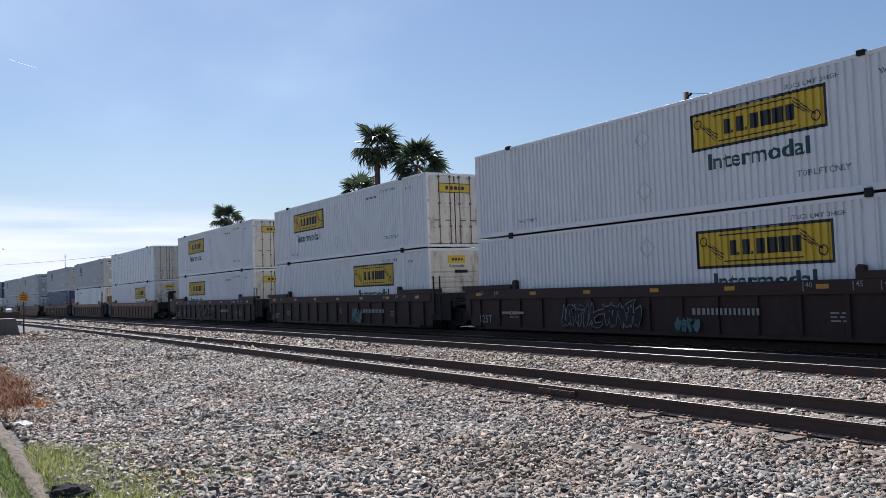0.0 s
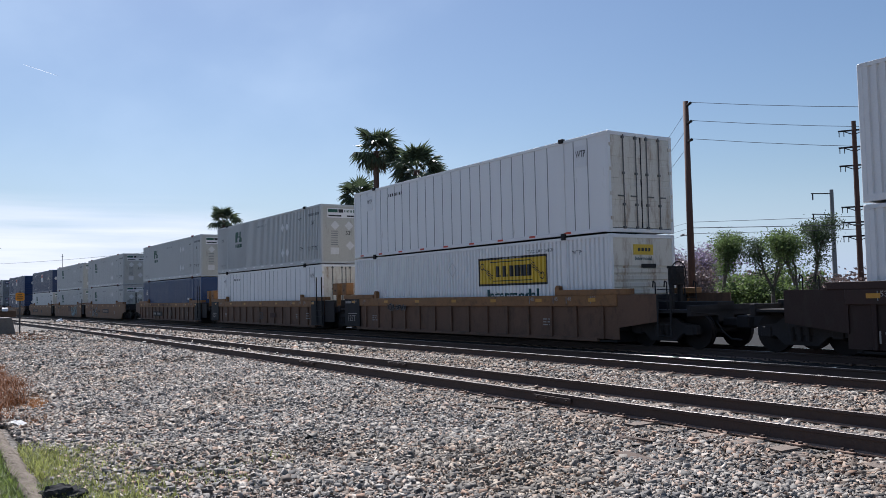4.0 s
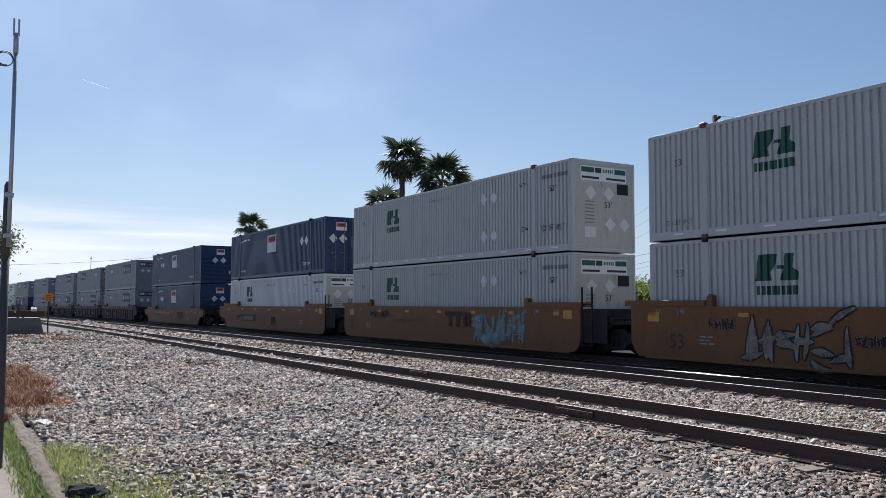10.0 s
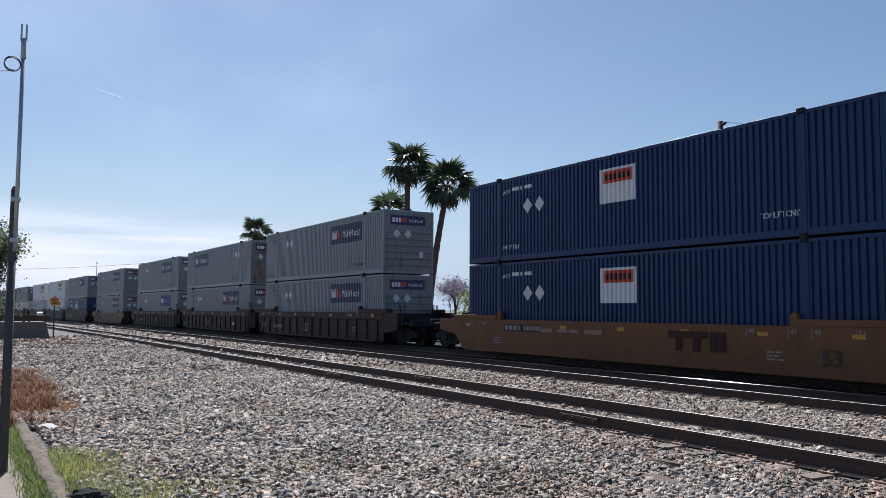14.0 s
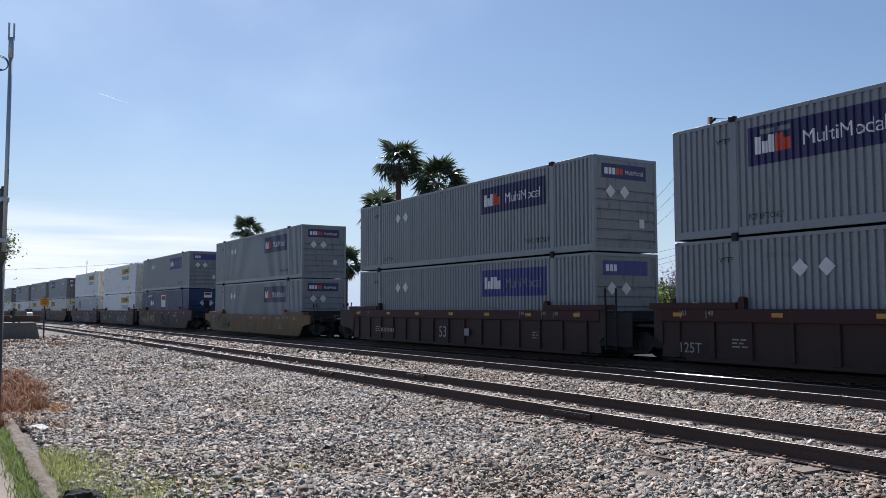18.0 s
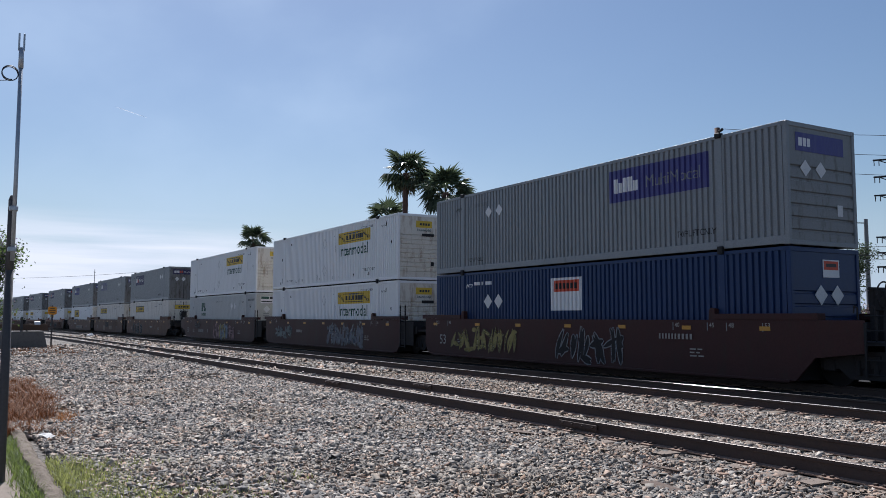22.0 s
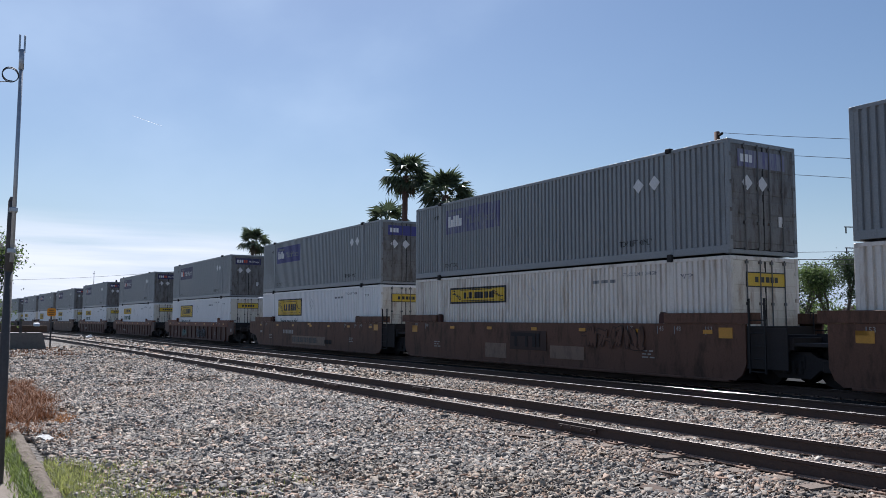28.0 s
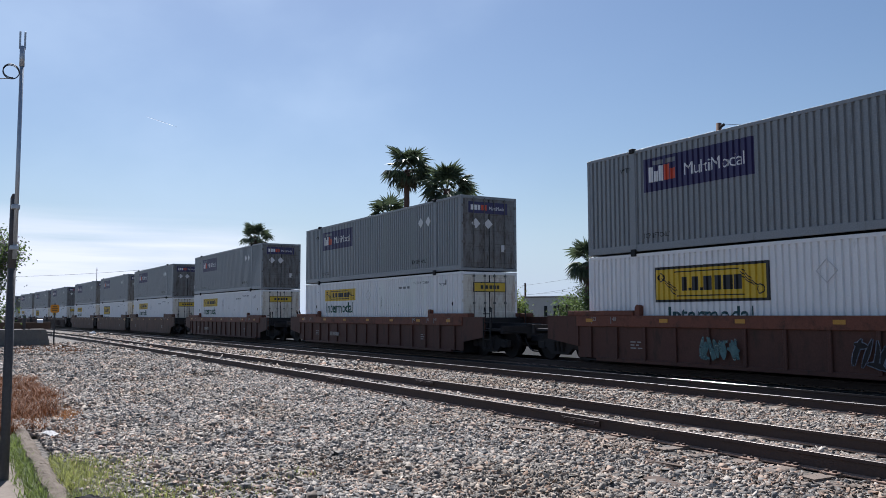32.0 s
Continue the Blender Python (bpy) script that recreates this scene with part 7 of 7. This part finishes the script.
# ---- poles, wires and buildings behind the train ----
def wire(name, a, b, sag, r=0.012, n=14):
    bm = bmesh.new()
    a, b = Vector(a), Vector(b)
    pts = [a.lerp(b, k / n) - Vector((0, 0, sag * 4 * (k / n) * (1 - k / n))) for k in range(n + 1)]
    sweep(bm, pts, r, 4)
    tagged(new(name, mesh_of(name, bm, M["cable"])), "thin overhead wire between utility poles", "wire", "overhead wires")


def make_poles():
    p1 = tagged(new("utility_pole"), "brown timber utility pole with three side insulators", "utility pole", "utility poles")
    p1.matrix_basis = pose(-29.5, 33.95, fall(-30), 0, 0, -30)
    part("pole", tube(bmesh.new(), (0, 0, -0.3), (0, 0, 11.7), 0.2, 0.14, 12), M["pole_wood"], p1, smooth=True)
    for z in (11.5, 10.55, 9.6):
        bm = tube(bmesh.new(), (0.1, 0, z - 0.1), (0.8, 0, z - 0.04), 0.035, seg=6)
        for k in range(4):
            tube(bm, (0.35 + 0.11 * k, 0, z - 0.05), (0.41 + 0.11 * k, 0, z - 0.05), 0.075, seg=8)
        part("insulator", bm, M["casting"], p1, "dark side insulator")
    bm = tube(bmesh.new(), (0, 0, 4.3), (-0.5, 0, 4.7), 0.03, seg=6)
    tube(bm, (-0.5, 0, 4.7), (-1.0, 0, 4.78), 0.03, seg=6)
    arm = part("lamp_arm", bm, M["pole_grey"], p1)
    part("lamp_head", boxes((-1.35, -0.95, -0.09, 0.09, 4.72, 4.82), bevel=0.03), M["pole_grey"], arm, "grey street lamp head")
    p2 = tagged(new("utility_pole"), "dark distant utility pole with short side arms", "utility pole", "utility poles")
    p2.matrix_basis = pose(-67.1, 59.9, fall(-67))
    part("pole", tube(bmesh.new(), (0, 0, -0.3), (0, 0, 11.5), 0.24, 0.2, 10), M["dark_post"], p2)
    for z in (11.0, 10.0, 9.0):
        part("insulator", tube(tube(bmesh.new(), (0.15, 0, z), (0.7, 0.4, z + 0.12), 0.05, seg=6), (0.7, 0.4, z + 0.12), (1.1, 0.7, z - 0.08), 0.05, seg=6), M["casting"], p2)
    p3 = tagged(new("utility_pole"), "weathered grey utility pole with stacked side arms", "utility pole", "utility poles")
    p3.matrix_basis = pose(-37.5, 59.1, fall(-37))
    part("pole", tube(bmesh.new(), (0, 0, -0.3), (0, 0, 9.3), 0.2, 0.14, 10), M["pole_grey"], p3)
    for z in (9.0, 7.4, 5.8, 4.2):
        part("side_arm", tube(tube(bmesh.new(), (0, 0, z), (-1.2, -0.8, z + 0.1), 0.04, seg=6), (-1.1, -0.74, z + 0.1), (-1.1, -0.74, z - 0.4), 0.05, seg=6), M["casting"], p3)
    p4 = tagged(new("transmission_pole"), "tall dark pole with two groups of three crossarms", "utility pole", "utility poles")
    p4.matrix_basis = pose(-30.85, 51.4, fall(-31), 0, 0, 32)
    part("pole", tube(bmesh.new(), (0, 0, -0.3), (0, 0, 12.6), 0.2, 0.14, 10), M["pole_wood"], p4)
    for z in (12.0, 10.9, 9.7, 7.0, 6.0, 5.1):
        bm = boxes((-0.95, 0.95, -0.06, 0.06, z - 0.05, z + 0.05), bevel=0.01)
        for x in (-0.88, -0.6, 0.6, 0.88):
            tube(bm, (x, 0, z - 0.04), (x, 0, z - 0.38), 0.03, seg=6)
        tube(bm, (-0.6, 0, z - 0.04), (0, 0, z - 0.3), 0.03, seg=6)
        tube(bm, (0.6, 0, z - 0.04), (0, 0, z - 0.3), 0.03, seg=6)
        part("crossarm", bm, M["casting"], p4)
    top = Vector((-29.5, 33.95, 0))
    ends = [Vector((-31.1, 51.3, 0)), Vector((-67.1, 59.9, 0))]
    for k, z in enumerate((11.45, 10.5, 9.55)):
        wire("wire", top + Vector((0.6, -0.3, z)), Vector((6.0, 56.0, z - 1.8)), 1.3)
        wire("wire", top + Vector((-0.1, 0.2, z - 0.2)), ends[1] + Vector((0.8, 0.5, 10.9 - k)), 1.6, 0.01)
    for k, (z0, z1) in enumerate(((5.3, 5.5), (5.0, 4.6), (4.7, 4.9))):
        wire("wire", top + Vector((0, 0, z0)), Vector((10, 62 + 2 * k, z1 + 0.3)), 0.35, 0.018 if k == 1 else 0.011)
        wire("wire", top + Vector((0, 0, z0)), Vector((-80, 52 + 3 * k, z1 - 0.8)), 0.5, 0.01)
    wire("wire", (-250, 8, 12.0), (-120, 42, 10.5), 0.8, 0.028)
    lamp = tagged(new("globe_lamp"), "dark post lamp with a white acorn globe", "street lamp")
    lamp.matrix_basis = pose(-36.8, 33.9, fall(-37))
    part("post", tube(tube(bmesh.new(), (0, 0, -0.1), (0, 0, 2.2), 0.09, 0.055, 10), (0, 0, 0), (0, 0, 0.5), 0.15, 0.1, 10), M["sooty"], lamp)
    bm = bmesh.new()
    prof = [(0.1, 2.2), (0.2, 2.32), (0.24, 2.5), (0.2, 2.68), (0.1, 2.8), (0.03, 2.9), (0.0, 2.94)]
    for (r0, z0), (r1, z1) in zip(prof, prof[1:]):
        tube(bm, (0, 0, z0), (0, 0, z1), r0, max(r1, 0.001), 14, False)
    part("globe", bm, M["lamp_glass"], lamp, smooth=True)
    # pale building across the street
    b = tagged(new("house"), "low pale stucco building with a flat roof", "house")
    b.matrix_basis = pose(-68.0, 51.5, fall(-68), 0, 0, 33)
    part("wall", boxes((-2.2, 2.2, 0, 5, 0, 3.6), bevel=0.02), M["stucco"], b)
    part("roof", boxes((-2.3, 2.3, -0.1, 5.1, 3.6, 3.72), bevel=0.02), M["roof"], b)
    for x in (0.2, 1.2):
        w = part("window", boxes((x, x + 0.45, -0.05, 0.02, 1.6, 2.8), bevel=0.01), M["stucco"], b)
        part("pane", boxes((x + 0.05, x + 0.4, -0.06, -0.05, 1.66, 2.74)), M["window_glass"], w)
    part("chimney", boxes((-2.0, -1.85, 0.3, 0.45, 3.7, 5.1)), M["pole_wood"], b)
    # slim mast and signal far down the line
    mast = tagged(new("radio_mast"), "thin distant radio mast", "mast")
    mast.matrix_basis = pose(-247.7, 33.7, fall(-248))
    part("mast", tube(bmesh.new(), (0, 0, 0), (0, 0, 15.6), 0.11, 0.07, 6), M["pole_grey"], mast)
    part("crossbar", boxes((-0.06, 0.06, -0.3, 0.3, 14.8, 14.95)), M["pole_grey"], mast)
    sig = tagged(new("signal_bracket"), "distant steel signal bracket beside the tracks", "signal")
    sig.matrix_basis = pose(-168, 27.6, fall(-168))
    part("post", tube(bmesh.new(), (0, 0.9, 0), (0, 0.9, 9.2), 0.12, seg=8), M["pole_grey"], sig)
    bm = boxes((-0.08, 0.08, -1.5, 1.5, 8.9, 8.97), (-0.08, 0.08, -1.5, 1.5, 9.2, 9.26))
    for k in range(5):
        tube(bm, (0, -1.4 + 0.6 * k, 8.94), (0, -1.1 + 0.6 * k, 9.22), 0.03, seg=4)
    part("truss", bm, M["pole_grey"], sig)
    part("signal_head", boxes((-0.12, 0.12, -0.9, -0.6, 9.2, 9.6), bevel=0.04), M["sooty"], sig)


def make_contrail():
    verts, faces = [], []
    n = 12
    for k in range(n + 1):
        f = k / n
        w = 1.1 * (0.25 + 0.75 * math.sin(math.pi * min(1, f * 0.85 + 0.1)))
        verts += [(0, 120 * (f - 0.5), -29 * (f - 0.5) - w), (2.0, 120 * (f - 0.5), -29 * (f - 0.5)), (0, 120 * (f - 0.5), -29 * (f - 0.5) + w)]
    for k in range(n):
        o = 3 * k
        faces += [(o, o + 3, o + 4, o + 1), (o + 1, o + 4, o + 5, o + 2)]
    return tagged(new("contrail", mesh_from("contrail", verts, faces, M["vapour"], True)), "short thin white vapour trail in the blue sky", "contrail")


make_ground()
make_bed()
make_road()
make_tracks()
make_train()
make_verge()
make_mast()
make_ramp()
make_plants()
make_poles()
make_gravel()
CONTRAIL = make_contrail()


def motions():
    for thing, offset, level in MOVING:
        walk(thing, train_rows(offset, level))
    turned_sets = {}
    for k, wheelset in WHEELSETS:
        if k not in turned_sets:
            dx = (-0.89, 0.89)[k]
            turn = SPEED / WHEEL_R / FPS
            walk(wheelset, [(n / FPS, Matrix.Translation((dx, 0, WHEEL_R)) @ Matrix.Rotation(turn * n, 4, "Y")) for n in range(32 * FPS + 1)])
            turned_sets[k] = wheelset.animation_data
        else:
            # every wheelset of this place in its truck turns alike
            wheelset.rotation_mode = "QUATERNION"
            keys = wheelset.animation_data_create()
            keys.action = turned_sets[k].action
            keys.action_slot = turned_sets[k].action_slot
    walk(CONTRAIL, [(0.0, pose(-3482, 342, 914)), (13.0, pose(-3464, 499, 853)), (28.0, pose(-3440, 646, 797)), (32.0, pose(-3430, 695, 780))])


motions()
